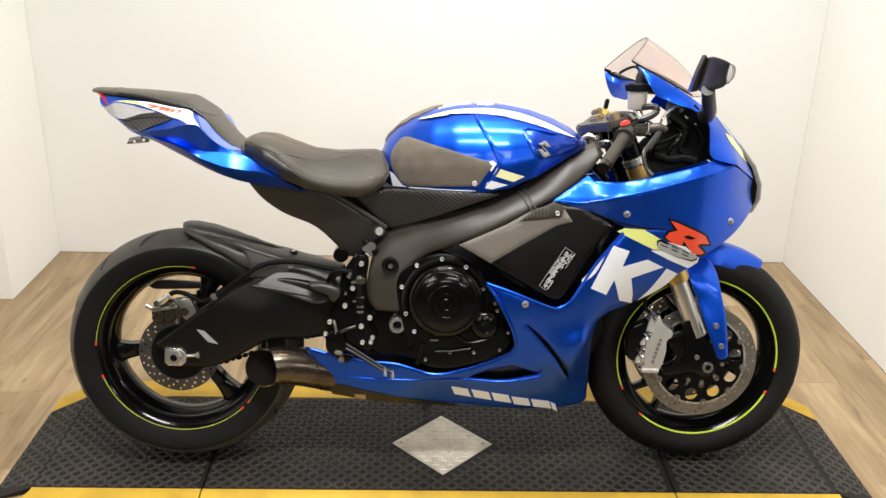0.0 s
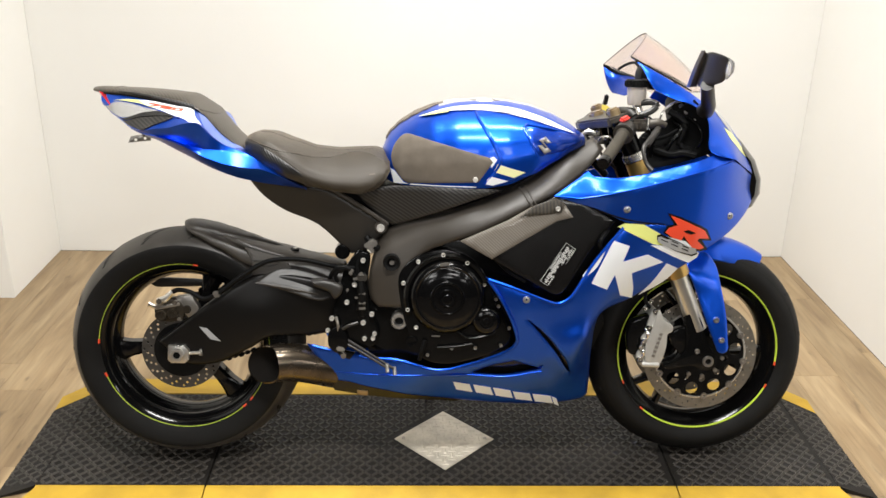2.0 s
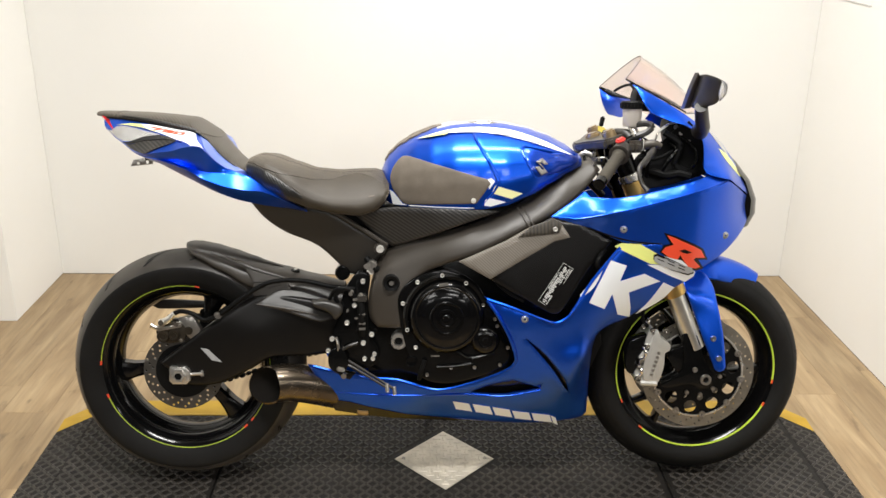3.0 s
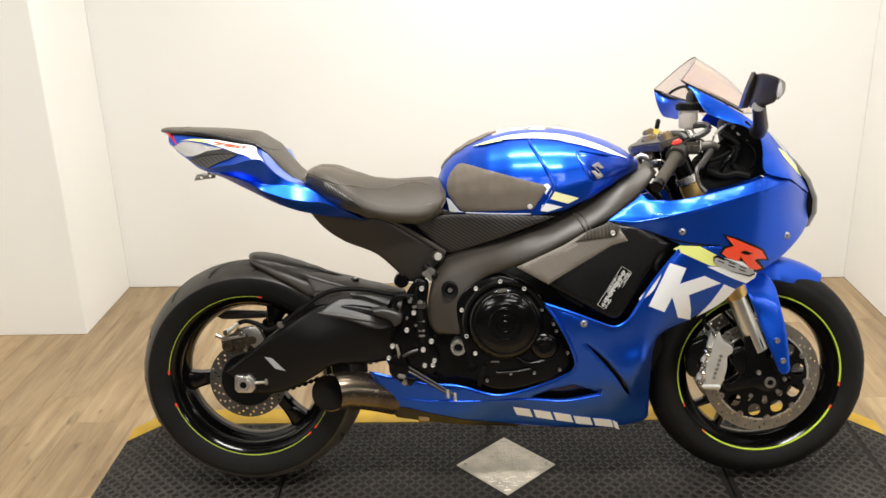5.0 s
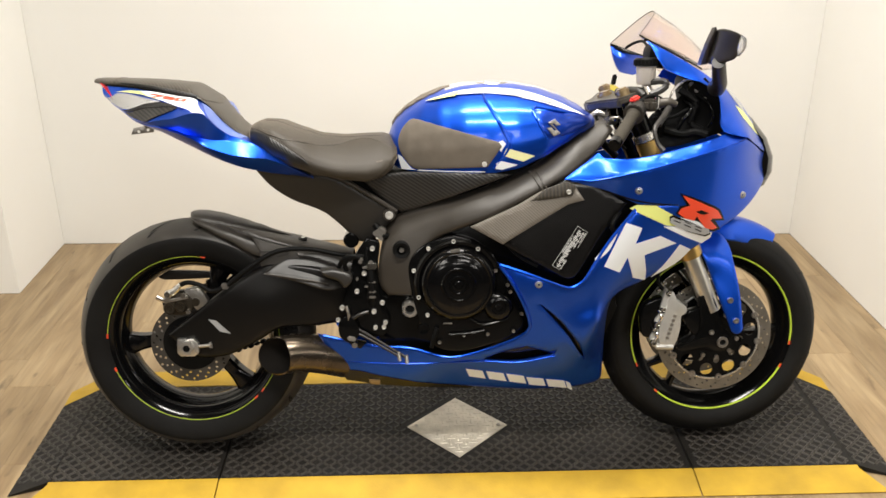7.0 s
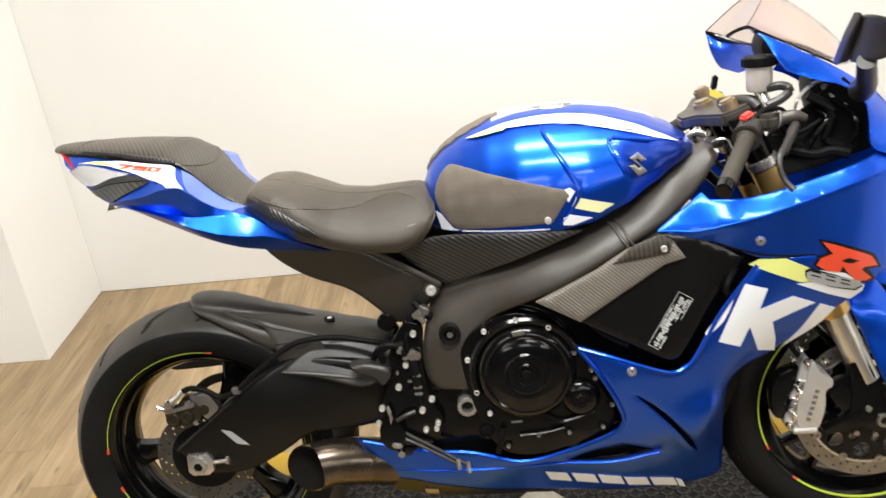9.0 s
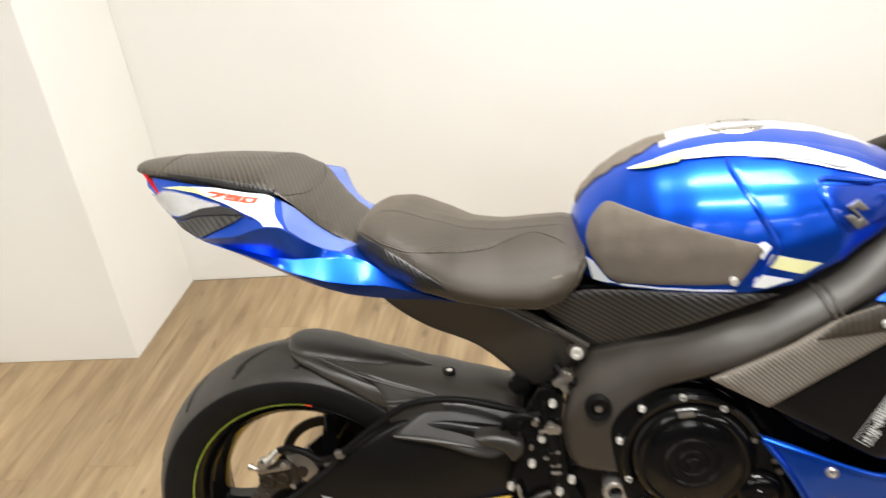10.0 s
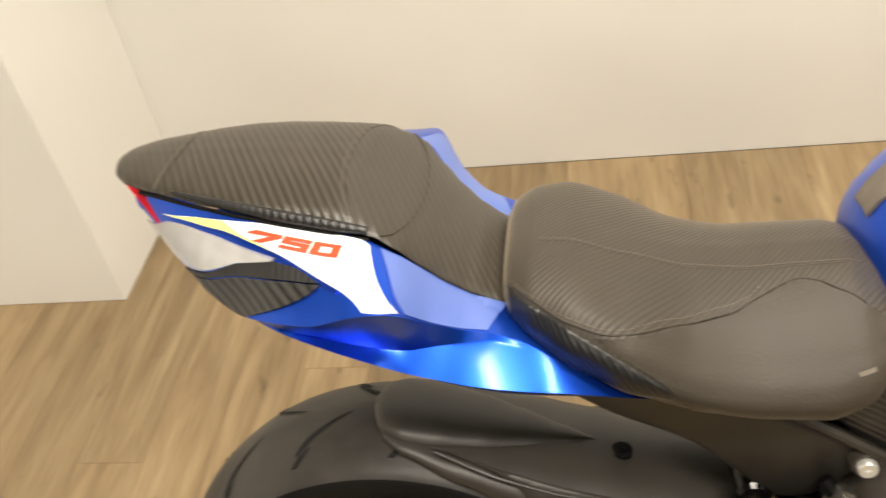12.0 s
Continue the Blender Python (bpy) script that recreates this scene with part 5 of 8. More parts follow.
    brace = curve2([(-0.497, 0.505), (-0.440, 0.541), (-0.388, 0.551), (-0.330, 0.543), (-0.285, 0.520), (-0.285, 0.466), (-0.331, 0.460), (-0.42, 0.487)], (0, 5), 4)
    by = rbf([(-0.497, 0.505, -0.136), (-0.388, 0.55, -0.095), (-0.285, 0.52, -0.085), (-0.30, 0.466, -0.128), (-0.42, 0.487, -0.136), (-0.37, 0.52, -0.110)])
    part("brace", sheet(brace, by, 0.02, 0.010, 0.008), M_PLASTIC, ar, "black swingarm upper brace")
    # Paler rib paints the bright highlight along the brace's lower edge.
    part("weld_or_highlight_rib", tube([(x, by(x, z) - 0.002, z) for x, z in ((-0.490, 0.507), (-0.44, 0.499), (-0.38, 0.488), (-0.33, 0.476))], [0.002, 0.0045, 0.004, 0.002], 8, 4), M_HUGGER, ar, "grey line on the swingarm, a highlight put into colour")
    part("sticker", sheet([(-0.640, 0.388), (-0.620, 0.384), (-0.585, 0.348), (-0.612, 0.354)], lifted(ay, 0.0012), 0.001, 0.01, 0), M_GREYV, ar, "small worn grey sticker")
    part("hand_guard_fin", sheet(curve2([(-0.842, 0.445), (-0.802, 0.459), (-0.706, 0.456), (-0.655, 0.452), (-0.66, 0.436), (-0.815, 0.432)], (0, 3, 4), 4), flat(0.115), 0.01, 0.01, 0.004), M_PLASTIC, al, "black plastic chain fin")
    part("crossmember", prism([(-0.40, 0.50), (-0.28, 0.49), (-0.24, 0.40), (-0.30, 0.37), (-0.38, 0.38)], -0.10, 0.10, 0.01), M_DARK, ar)
    # axle block
    part("axle_block", prism([(-0.722, 0.338), (-0.680, 0.338), (-0.668, 0.325), (-0.668, 0.300), (-0.680, 0.290), (-0.715, 0.290), (-0.724, 0.300)], -0.140, -0.126, 0.003), M_ALU, ar, "silver chain adjuster block")
    part("axle_nut", lathe([(0.010, -0.150), (0.0105, -0.152), (0.017, -0.152), (0.019, -0.149), (0.019, -0.138)], 6, RX - 0.002, RZ), M_ALU, ar)
    part("axle_bore", rod((RX - 0.002, -0.135, RZ), (RX - 0.002, -0.1475, RZ), 0.010, 16), M_DARK, ar)
    part("adjuster_bolt", rod((-0.668, -0.133, 0.316), (-0.638, -0.133, 0.318), 0.0045, 10), M_ALU, ar)
    part("adjuster_bolt", rod((-0.641, -0.133, 0.3178), (-0.634, -0.133, 0.318), 0.009, 6), M_ALU, ar)
    part("brake_hose", tube([(-0.720, -0.130, 0.470), (-0.690, -0.135, 0.487), (-0.655, -0.140, 0.482), (-0.625, -0.14, 0.465), (-0.585, -0.14, 0.480), (-0.53, -0.137, 0.522), (-0.46, -0.125, 0.562), (-0.38, -0.12, 0.567), (-0.30, -0.125, 0.553), (-0.255, -0.14, 0.548), (-0.235, -0.15, 0.53)], 0.0062, 10, 5), M_DARK, ar, "black rear brake hose")
    part("hose_clip", block(-0.590, -0.142, 0.478, 0.018, 0.012, 0.016, 0.003), M_STEEL, ar)
    # hugger
    HUG = -0.012
    rings = []
    H0 = [(-0.680, 0.643, 0.050, 0.006, 0.002), (-0.66, 0.640, 0.066, 0.011, 0.003), (-0.59, 0.624, 0.084, 0.022, 0.008), (-0.52, 0.605, 0.091, 0.031, 0.020), (-0.44, 0.583, 0.094, 0.036, 0.026), (-0.36, 0.562, 0.088, 0.032, 0.018), (-0.27, 0.540, 0.075, 0.03, 0.01)]
    for i in range(40):
        x = H0[0][0] + (H0[-1][0] - H0[0][0]) * i / 39
        z, w, dr, sk = lerp_table(H0, x)
        sec = [(-w, z - dr - sk), (-w * 0.985, z - dr * 0.95), (-w * 0.90, z - dr * 0.62), (-w * 0.62, z - dr * 0.22), (-w * 0.3, z - dr * 0.04), (0, z), (w * 0.3, z - dr * 0.04), (w * 0.62, z - dr * 0.22), (w * 0.90, z - dr * 0.62), (w * 0.985, z - dr * 0.95), (w, z - dr - sk)]
        o = [(p.x, p.y) for p in curve2(sec, (), 3, False)]
        rings.append([(x, HUG + a, b) for a, b in o] + [(x + 0.001, HUG + a * 0.96, b - 0.005) for a, b in reversed(o)])
    hug = part("rear_hugger", loft(rings), M_HUGGER, BIKE, "weathered matt black rear wheel hugger with a raised tongue", angle=50)
    rings = []
    T0 = [(-0.694, 0.648, 0.012, 0.001), (-0.690, 0.648, 0.030, 0.003), (-0.680, 0.646, 0.045, 0.006), (-0.660, 0.641, 0.056, 0.010), (-0.62, 0.632, 0.057, 0.012), (-0.57, 0.618, 0.049, 0.012), (-0.52, 0.604, 0.035, 0.010), (-0.47, 0.590, 0.018, 0.006), (-0.435, 0.581, 0.004, 0.002)]
    for i in range(48):
        x = T0[0][0] + (T0[-1][0] - T0[0][0]) * i / 47
        z, w, h = lerp_table(T0, x)
        o = [(w * q, z - 0.006 + (h + 0.006) * (1 - abs(q) ** 2.4) ** 0.55) for q in np.linspace(-1, 1, 21)]
        rings.append([(x, HUG + a, b) for a, b in o] + [(x, HUG + a * 0.96, b - 0.006) for a, b in reversed(o)])
    part("tongue", loft(rings), M_HUGGER, hug, "rounded raised tongue", angle=60)
    hs = curve2([(-0.622, 0.637), (-0.593, 0.634), (-0.520, 0.606), (-0.420, 0.573), (-0.413, 0.563), (-0.400, 0.520), (-0.455, 0.500), (-0.500, 0.510), (-0.503, 0.560), (-0.522, 0.592), (-0.550, 0.614), (-0.593, 0.632)], (0, 3, 4, 7, 8), 4)
    hsy = rbf([(-0.622, 0.637, -0.084), (-0.52, 0.606, -0.100), (-0.42, 0.573, -0.102), (-0.50, 0.560, -0.112), (-0.50, 0.51, -0.114), (-0.40, 0.52, -0.106), (-0.55, 0.614, -0.100)])
    part("side_skirt", sheet(hs, hsy, 0.004, 0.011, 0.003), M_HUGGER, hug, "black hugger side skirt")
    for row, r in (([(-0.615, 0.634), (-0.55, 0.610), (-0.48, 0.586), (-0.416, 0.568)], 0.0016), ([(-0.503, 0.561), (-0.464, 0.561), (-0.416, 0.567)], 0.0018), ([(-0.496, 0.553), (-0.484, 0.552), (-0.474, 0.545)], 0.0014), ([(-0.474, 0.545), (-0.468, 0.556), (-0.436, 0.557), (-0.430, 0.552), (-0.462, 0.545)], 0.0014)):
        part("skirt_rib", tube([(x, hsy(x, z) - 0.001, z) for x, z in row], r, 6, 3), M_PLASTIC, hug)
    part("hugger_bolt", rod((-0.401, -0.028, 0.558), (-0.401, -0.030, 0.580), 0.0055, 8), M_CHROME, hug)
    # Black disc stands in for the shaded hole round the bolt.
    part("bolt_hole_shade", rod((-0.404, -0.024, 0.558), (-0.404, -0.026, 0.5765), 0.013, 16), M_DARK, hug)


build_chassis()

# ---- wheels


def build_wheel(name, cx, cz, r_out, half, rear):
    w = part(name, lathe([(0.214, -half + 0.012), (0.2225, -half + 0.006), (0.226, -half + 0.010), (0.216, -half + 0.020), (0.200, -half + 0.032), (0.196, 0), (0.200, half - 0.032), (0.216, half - 0.020), (0.226, half - 0.010), (0.2225, half - 0.006), (0.214, half - 0.012),
                           (0.206, half - 0.024), (0.190, 0.02), (0.186, 0), (0.190, -0.02), (0.206, -half + 0.024)], 72, cx, cz, ring=True), M_BLACK, BIKE, "gloss black cast wheel with lime tape arcs")
    if rear:
        prof = [(0.222, -half + 0.008), (0.240, -half - 0.003), (0.262, -half - 0.010), (0.280, -half - 0.009), (0.295, -half + 0.010), (0.306, -half + 0.036), (0.3125, -half + 0.060), (0.315, 0)]
    else:
        prof = [(0.222, -half + 0.008), (0.238, -half - 0.002), (0.256, -half - 0.005), (0.272, -half + 0.002), (0.285, -half + 0.015), (0.295, -half + 0.033), (0.300, 0)]
        k = r_out / 0.300
        prof = [(r if r < 0.23 else r * k, y) for r, y in prof]
    pr = prof + [(r, -y) for r, y in reversed(prof[:-1])]
    sm = [(p.x, p.y) for p in curve2(pr, (), 3, False)]
    part("tyre", lathe(sm + [(0.218, half - 0.02), (0.216, 0), (0.218, -half + 0.02)], 96, cx, cz, ring=True), M_TYRE, w, "black sport tyre with slanted tread grooves", angle=60)

    def surf(y):
        a = sorted((yy, r) for r, yy in sm)
        for (y0, r0), (y1, r1) in zip(a, a[1:]):
            if y0 <= y <= y1:
                return r0 + (r1 - r0) * (y - y0) / max(1e-6, y1 - y0)
        return r_out
    lim = r_out * (0.872 if rear else 0.90)
    crown = [(r + 0.0006, y) for r, y in sm if r >= lim]
    ends = [(crown[0][0] - 0.001, crown[0][1] - 0.0004)] + crown + [(crown[-1][0] - 0.001, crown[-1][1] + 0.0004)]
    part("tread", lathe(ends, 96, cx, cz), M_TREAD if rear else M_TYRE, w, "worn grey-black tread", angle=60)
    # dark strips just above the crown, painted for the shade in the tread grooves
    V, F = [], []
    n = 15
    for i in range(n):
        for s, off in ((-1, 0), (1, 0.5)):
            for (ya, yb, da, db, wd) in ((0.008, 0.058, 0.0, 13.0, 1.15), (0.050, 0.083, 9.5, 15.0, 0.95), (0.076, 0.090, 2.5, 4.0, 0.8)) if rear else ((0.004, 0.036, 0.0, 11.0, 1.0), (0.032, 0.052, 8.0, 12.0, 0.9)):
                k0 = len(V)
                m = 11
                for q in range(m):
                    t = q / (m - 1)
                    y = s * (ya + (yb - ya) * t)
                    ang = (i + off) * 360 / n + da + (db - da) * (1.55 * t - 0.55 * t * t)
                    ww = 1.75 * wd * math.sin(math.pi * (0.12 + 0.76 * t))
                    r = surf(y) + 0.0019
                    for e in (-1, 1):
                        a = radians(ang + e * ww * 0.5)
                        V.append((cx + r * math.cos(a), y, cz + r * math.sin(a)))
                for q in range(m - 1):
                    b = k0 + 2 * q
                    F.append((b, b + 1, b + 3, b + 2))
    me = bpy.data.meshes.new("tread_groove_shades")
    me.from_pydata(V, [], F)
    me.materials.append(M_GROOVE)
    ob = new("tread_groove_shade", me)
    ob.parent = w
    tagged(ob, "dark slanted strip for the shade of a tread groove", kind="stuff")
    part("hub", lathe([(0.0001, -0.06), (0.030, -0.06), (0.036, -0.05), (0.042, -0.03), (0.042, 0.03), (0.036, 0.05), (0.030, 0.06), (0.0001, 0.06)], 32, cx, cz), M_BLACK, w, "gloss black wheel hub")
    for k in range(3):
        base = (69 if rear else 106) + 120 * k
        for s in (0,) if rear else (-1, 1):
            rings = []
            for q in range(9):
                t = q / 8
                r = 0.034 + 0.166 * t
                ang = radians(base + s * (2 + 8 * t ** 3 if rear else 5 + 9 * t ** 1.6))
                wd = 0.018 - 0.004 * t + 0.022 * t ** 5 if rear else 0.010 - 0.003 * t
                dp = 0.030 - 0.012 * t
                c, sn = math.cos(ang), math.sin(ang)
                ring = []
                for u, v in ((-1, -0.7), (-0.6, -1), (0.6, -1), (1, -0.7), (1, 0.7), (0.6, 1), (-0.6, 1), (-1, 0.7)):
                    ring.append((cx + r * c - u * wd * sn, v * dp, cz + r * sn + u * wd * c))
                rings.append(ring)
            part("spoke", loft(rings), M_BLACK, w)
    # lime tape arcs with red tips on the rim lip
    arcs = ((79, 178), (199, 315), (319, 385)) if rear else ((-10, 92), (110, 205), (227, 335))
    rr0, rr1 = (0.2265, 0.2290) if rear else (0.2196, 0.2216)
    for a0, a1 in arcs:
        for s in (-1, 1):
            y = s * (half - 0.0045)
            part("rim_tape", lathe([(rr0 - 0.002, y - s * 0.003), (rr0, y), (rr1, y), (rr1, y - s * 0.004)], 40, cx, cz, a0, a1), M_LIME, w, "lime rim tape")
            for e in ((a0, a0 + 3.0), (a1 - 3.0, a1)):
                part("rim_tape", lathe([(rr0 - 0.002, y - s * 0.002), (rr0 - 0.0002, y + s * 0.0012), (rr1 + 0.0002, y + s * 0.0012), (rr1 + 0.0002, y - s * 0.004)], 4, cx, cz, *e), M_RED, w, "red tape tip")
    return w


REAR_W = build_wheel("rear_wheel", RX, RZ, 0.315, 0.080, True)
FRONT_W = build_wheel("front_wheel", FX, FZ, 0.300, 0.056, False)


def build_disc(parent, cx, cz, y, r0, r1, rows, label, mat):
    holes = [ring_poly(r1, 48, cx, cz)]
    for r, n, off, hr in rows:
        for i in range(n):
            a = 2 * math.pi * (i + off) / n
            holes.append(ring_poly(hr, 7, cx + r * math.cos(a), cz + r * math.sin(a)))
    return part("brake_disc", sheet(ring_poly(r0, 72, cx, cz), flat(y), 0.005, 0.014, 0.0, holes), mat, parent, label, angle=30)


build_disc(REAR_W, RX, RZ, -0.100, 0.106, 0.072, ((0.100, 20, 0.0, 0.0036), (0.092, 20, 0.33, 0.0036), (0.082, 20, 0.66, 0.0036)), "drilled steel rear brake disc", M_DISCR)
part("disc_carrier", lathe([(0.040, -0.09), (0.040, -0.100), (0.074, -0.101), (0.074, -0.096)], 40, RX, RZ), M_DARK, REAR_W)
for ys in (-1, 1):
    build_disc(FRONT_W, FX, FZ, -0.073 if ys < 0 else 0.068, 0.155, 0.122, ((0.147, 24, 0.0, 0.003), (0.138, 24, 0.33, 0.003), (0.130, 24, 0.66, 0.003)), "drilled steel floating front brake disc", M_DISC)
    y = -0.072 if ys < 0 else 0.069
    car_holes = [ring_poly(0.030, 24, FX, FZ)]
    for i in range(10):
        a = 2 * math.pi * (i + 0.25) / 10
        car_holes.append(ring_poly(0.0175, 12, FX + 0.098 * math.cos(a), FZ + 0.098 * math.sin(a)))
        a += math.pi / 10
        car_holes.append(ring_poly(0.009, 9, FX + 0.073 * math.cos(a), FZ + 0.073 * math.sin(a)))
    part("disc_carrier", sheet(ring_poly(0.1225, 60, FX, FZ), flat(y), 0.004, 0.012, 0.0, car_holes), M_CASE, FRONT_W, "black disc carrier with cut-outs", angle=30)
    part("disc_ring", lathe([(0.1205, y - 0.0015), (0.1235, y - 0.0022), (0.1255, y - 0.0015), (0.1255, y + 0.003), (0.1205, y + 0.003)], 72, FX, FZ, ring=True), M_ALU, FRONT_W, "bright machined disc edge")
    for i in range(10):
        a = 2 * math.pi * (i + 0.75) / 10
        part("disc_bobbin", lathe([(0.003, y - 0.004), (0.0085, y - 0.004), (0.0095, y - 0.001), (0.0095, y + 0.006)], 12, FX + 0.121 * math.cos(a), FZ + 0.121 * math.sin(a)), M_STEEL, FRONT_W)
        part("disc_bobbin", rod((FX + 0.062 * math.cos(a), y - 0.007, FZ + 0.062 * math.sin(a)), (FX + 0.062 * math.cos(a), y, FZ + 0.062 * math.sin(a)), 0.006, 6), M_STEEL, FRONT_W)

# ---- fairings
SIDE_Y = rbf([(0.27, 0.75, -0.205), (0.36, 0.752, -0.230), (0.36, 0.721, -0.206), (0.44, 0.725, -0.233), (0.56, 0.79, -0.232), (0.70, 0.835, -0.195), (0.72, 0.70, -0.161), (0.815, 0.76, -0.055), (0.78, 0.70, -0.105), (0.655, 0.62, -0.180), (0.547, 0.708, -0.223), (0.60, 0.76, -0.218),
              (0.417, 0.641, -0.230), (0.52, 0.60, -0.205), (0.30, 0.53, -0.238), (0.20, 0.496, -0.244), (0.10, 0.545, -0.222), (0.362, 0.393, -0.208), (0.351, 0.348, -0.196), (0.342, 0.302, -0.174), (0.389, 0.432, -0.186), (0.384, 0.395, -0.166), (0.384, 0.349, -0.150), (0.385, 0.29, -0.128), (0.391, 0.22, -0.100), (0.38, 0.18, -0.090), (0.27, 0.30, -0.175), (0.32, 0.42, -0.215), (0.18, 0.38, -0.205), (0.13, 0.33, -0.185), (0.03, 0.239, -0.137), (0.2, 0.22, -0.135), (0.25, 0.175, -0.105), (0.0, 0.18, -0.105), (-0.02, 0.285, -0.165), (-0.15, 0.31, -0.155), (-0.35, 0.335, -0.130), (-0.30, 0.22, -0.105), (-0.2, 0.25, -0.135)])


def nose_y(x, z):
    return NOSE(x, z)


NOSE = rbf([(0.467, 1.089, -0.085), (0.493, 1.073, -0.100), (0.539, 1.048, -0.115), (0.582, 1.025, -0.120), (0.615, 1.004, -0.125), (0.657, 0.976, -0.120), (0.704, 0.948, -0.100), (0.735, 0.918, -0.082), (0.503, 1.034, -0.130), (0.520, 1.009, -0.135), (0.568, 0.989, -0.145), (0.609, 0.977, -0.155), (0.650, 0.946, -0.165),
            (0.652, 0.880, -0.178), (0.718, 0.845, -0.190), (0.79, 0.80, -0.100), (0.830, 0.772, -0.030), (0.825, 0.74, -0.035), (0.76, 0.86, -0.098), (0.74, 0.83, -0.160)])


def decal(outline, fun, mat, parent, label="", d=0.0014, step=0.010, corners="all"):
    return part("graphic", sheet(curve2(outline, corners, 5), lifted(fun, d), 0.001, step, 0), mat, parent, label)


def build_fairing():
    upper = curve2([(0.264, 0.749), (0.330, 0.746), (0.45, 0.773), (0.58, 0.805), (0.716, 0.842), (0.770, 0.812), (0.818, 0.780), (0.822, 0.745), (0.800, 0.712), (0.729, 0.655), (0.655, 0.612), (0.60, 0.640), (0.54, 0.686), (0.443, 0.690), (0.36, 0.722)], (0, 1, 4, 7, 10, 11, 12, 13), 4)
    ur, ul = both("upper_fairing", upper, SIDE_Y, M_BLUE, "metallic blue upper side fairing", thick=0.006, step=0.011, roll=0.0018)
    shelf = curve2([(0.264, 0.751), (0.302, 0.778), (0.349, 0.812), (0.362, 0.800), (0.430, 0.800), (0.56, 0.826), (0.640, 0.848), (0.690, 0.868), (0.718, 0.846), (0.58, 0.806), (0.45, 0.774), (0.330, 0.747)], (0, 2, 3, 7, 8, 11), 4)
    seam = [(0.264, 0.751), (0.297, 0.749), (0.33, 0.747), (0.39, 0.760), (0.45, 0.774), (0.515, 0.790), (0.58, 0.806), (0.65, 0.825), (0.718, 0.846)]
    sf = rbf([(x, z, SIDE_Y(x, z) - 0.0005) for x, z in seam] + [(0.349, 0.812, -0.192), (0.43, 0.80, -0.214), (0.56, 0.826, -0.207), (0.69, 0.868, -0.170)])
    both("fairing_shelf", shelf, sf, M_BLUE, "metallic blue inner edge of the fairing", thick=0.005, step=0.010, roll=0.002)
    part("crease", tube([(x, SIDE_Y(x, z) + 0.0005, z) for x, z in seam], [0.001] + [0.0024] * 7 + [0.001], 8, 4), M_BLUE, ur, "sharp upper crease of the fairing")
    part("panel_gap", tube([(x, SIDE_Y(x, z) - 0.0004, z) for x, z in ((0.289, 0.741), (0.36, 0.722), (0.43, 0.7005), (0.50, 0.689), (0.54, 0.686))], [0.001, 0.002, 0.0024, 0.002, 0.001], 6, 4), M_DARK, ur, "dark gap under the upper fairing")
    lower = curve2([(-0.362, 0.343), (-0.271, 0.324), (-0.20, 0.314), (-0.120, 0.311), (-0.019, 0.284), (0.070, 0.306), (0.140, 0.336), (0.172, 0.355), (0.184, 0.380), (0.166, 0.440), (0.135, 0.499), (0.098, 0.548), (0.166, 0.527), (0.235, 0.500), (0.270, 0.486), (0.290, 0.488), (0.315, 0.506), (0.368, 0.592), (0.438, 0.682),
                    (0.540, 0.684), (0.60, 0.640), (0.650, 0.608), (0.622, 0.580), (0.542, 0.524), (0.473, 0.477), (0.420, 0.458), (0.391, 0.432), (0.3845, 0.350), (0.389, 0.250), (0.391, 0.190), (0.372, 0.180), (0.25, 0.168), (0.029, 0.181), (-0.150, 0.193), (-0.285, 0.203), (-0.318, 0.264)], (0, 4, 11, 18, 21, 22, 29, 34), 4)
    slit = curve2([(0.206, 0.440), (0.260, 0.392), (0.312, 0.322), (0.331, 0.278), (0.318, 0.292), (0.285, 0.345), (0.245, 0.395)], (0, 3), 5)
    vent = curve2([(0.072, 0.275), (0.120, 0.298), (0.180, 0.314), (0.252, 0.290), (0.16, 0.271)], (0, 2, 3), 4)
    lr = part("lower_fairing", sheet(lower, SIDE_Y, 0.006, 0.011, 0.005, (slit, vent)), M_BLUE, BIKE, "metallic blue lower side fairing")
    ll = part("lower_fairing", sheet(lower, SIDE_Y, 0.006, 0.016, 0.005, (slit, vent), mirror=True), M_BLUE, BIKE, "metallic blue lower side fairing")
    for m, o in ((False, lr), (True, ll)):
        part("duct", sheet(curve2([(0.06, 0.27), (0.12, 0.303), (0.185, 0.32), (0.26, 0.292), (0.16, 0.265)], "all"), lifted(SIDE_Y, -0.022), 0.004, 0.016, 0.002, mirror=m), M_BLACKV, o, "black duct behind the vent")
        part("duct", sheet(curve2([(0.196, 0.452), (0.27, 0.40), (0.325, 0.325), (0.342, 0.27), (0.31, 0.28), (0.27, 0.345), (0.225, 0.40)], "all"), lifted(SIDE_Y, -0.018), 0.004, 0.016, 0.002, mirror=m), M_BLACKV, o)
    # bulge along the slit and the rolled edge above the belly
    part("fairing_edge", tube([(x, SIDE_Y(x, z) - 0.001, z) for x, z in ((-0.345, 0.338), (-0.27, 0.322), (-0.20, 0.312), (-0.12, 0.309), (-0.02, 0.284), (0.07, 0.305), (0.14, 0.335), (0.173, 0.357), (0.183, 0.381), (0.165, 0.44), (0.135, 0.498), (0.105, 0.540))], 0.0042, 8, 5), M_BLUE, lr)
    part("fairing_edge", tube([(x, SIDE_Y(x, z) - 0.001, z) for x, z in ((0.105, 0.542), (0.166, 0.524), (0.235, 0.498), (0.270, 0.485), (0.290, 0.487), (0.315, 0.505), (0.368, 0.591), (0.435, 0.678))], 0.0042, 8, 5), M_BLUE, lr)
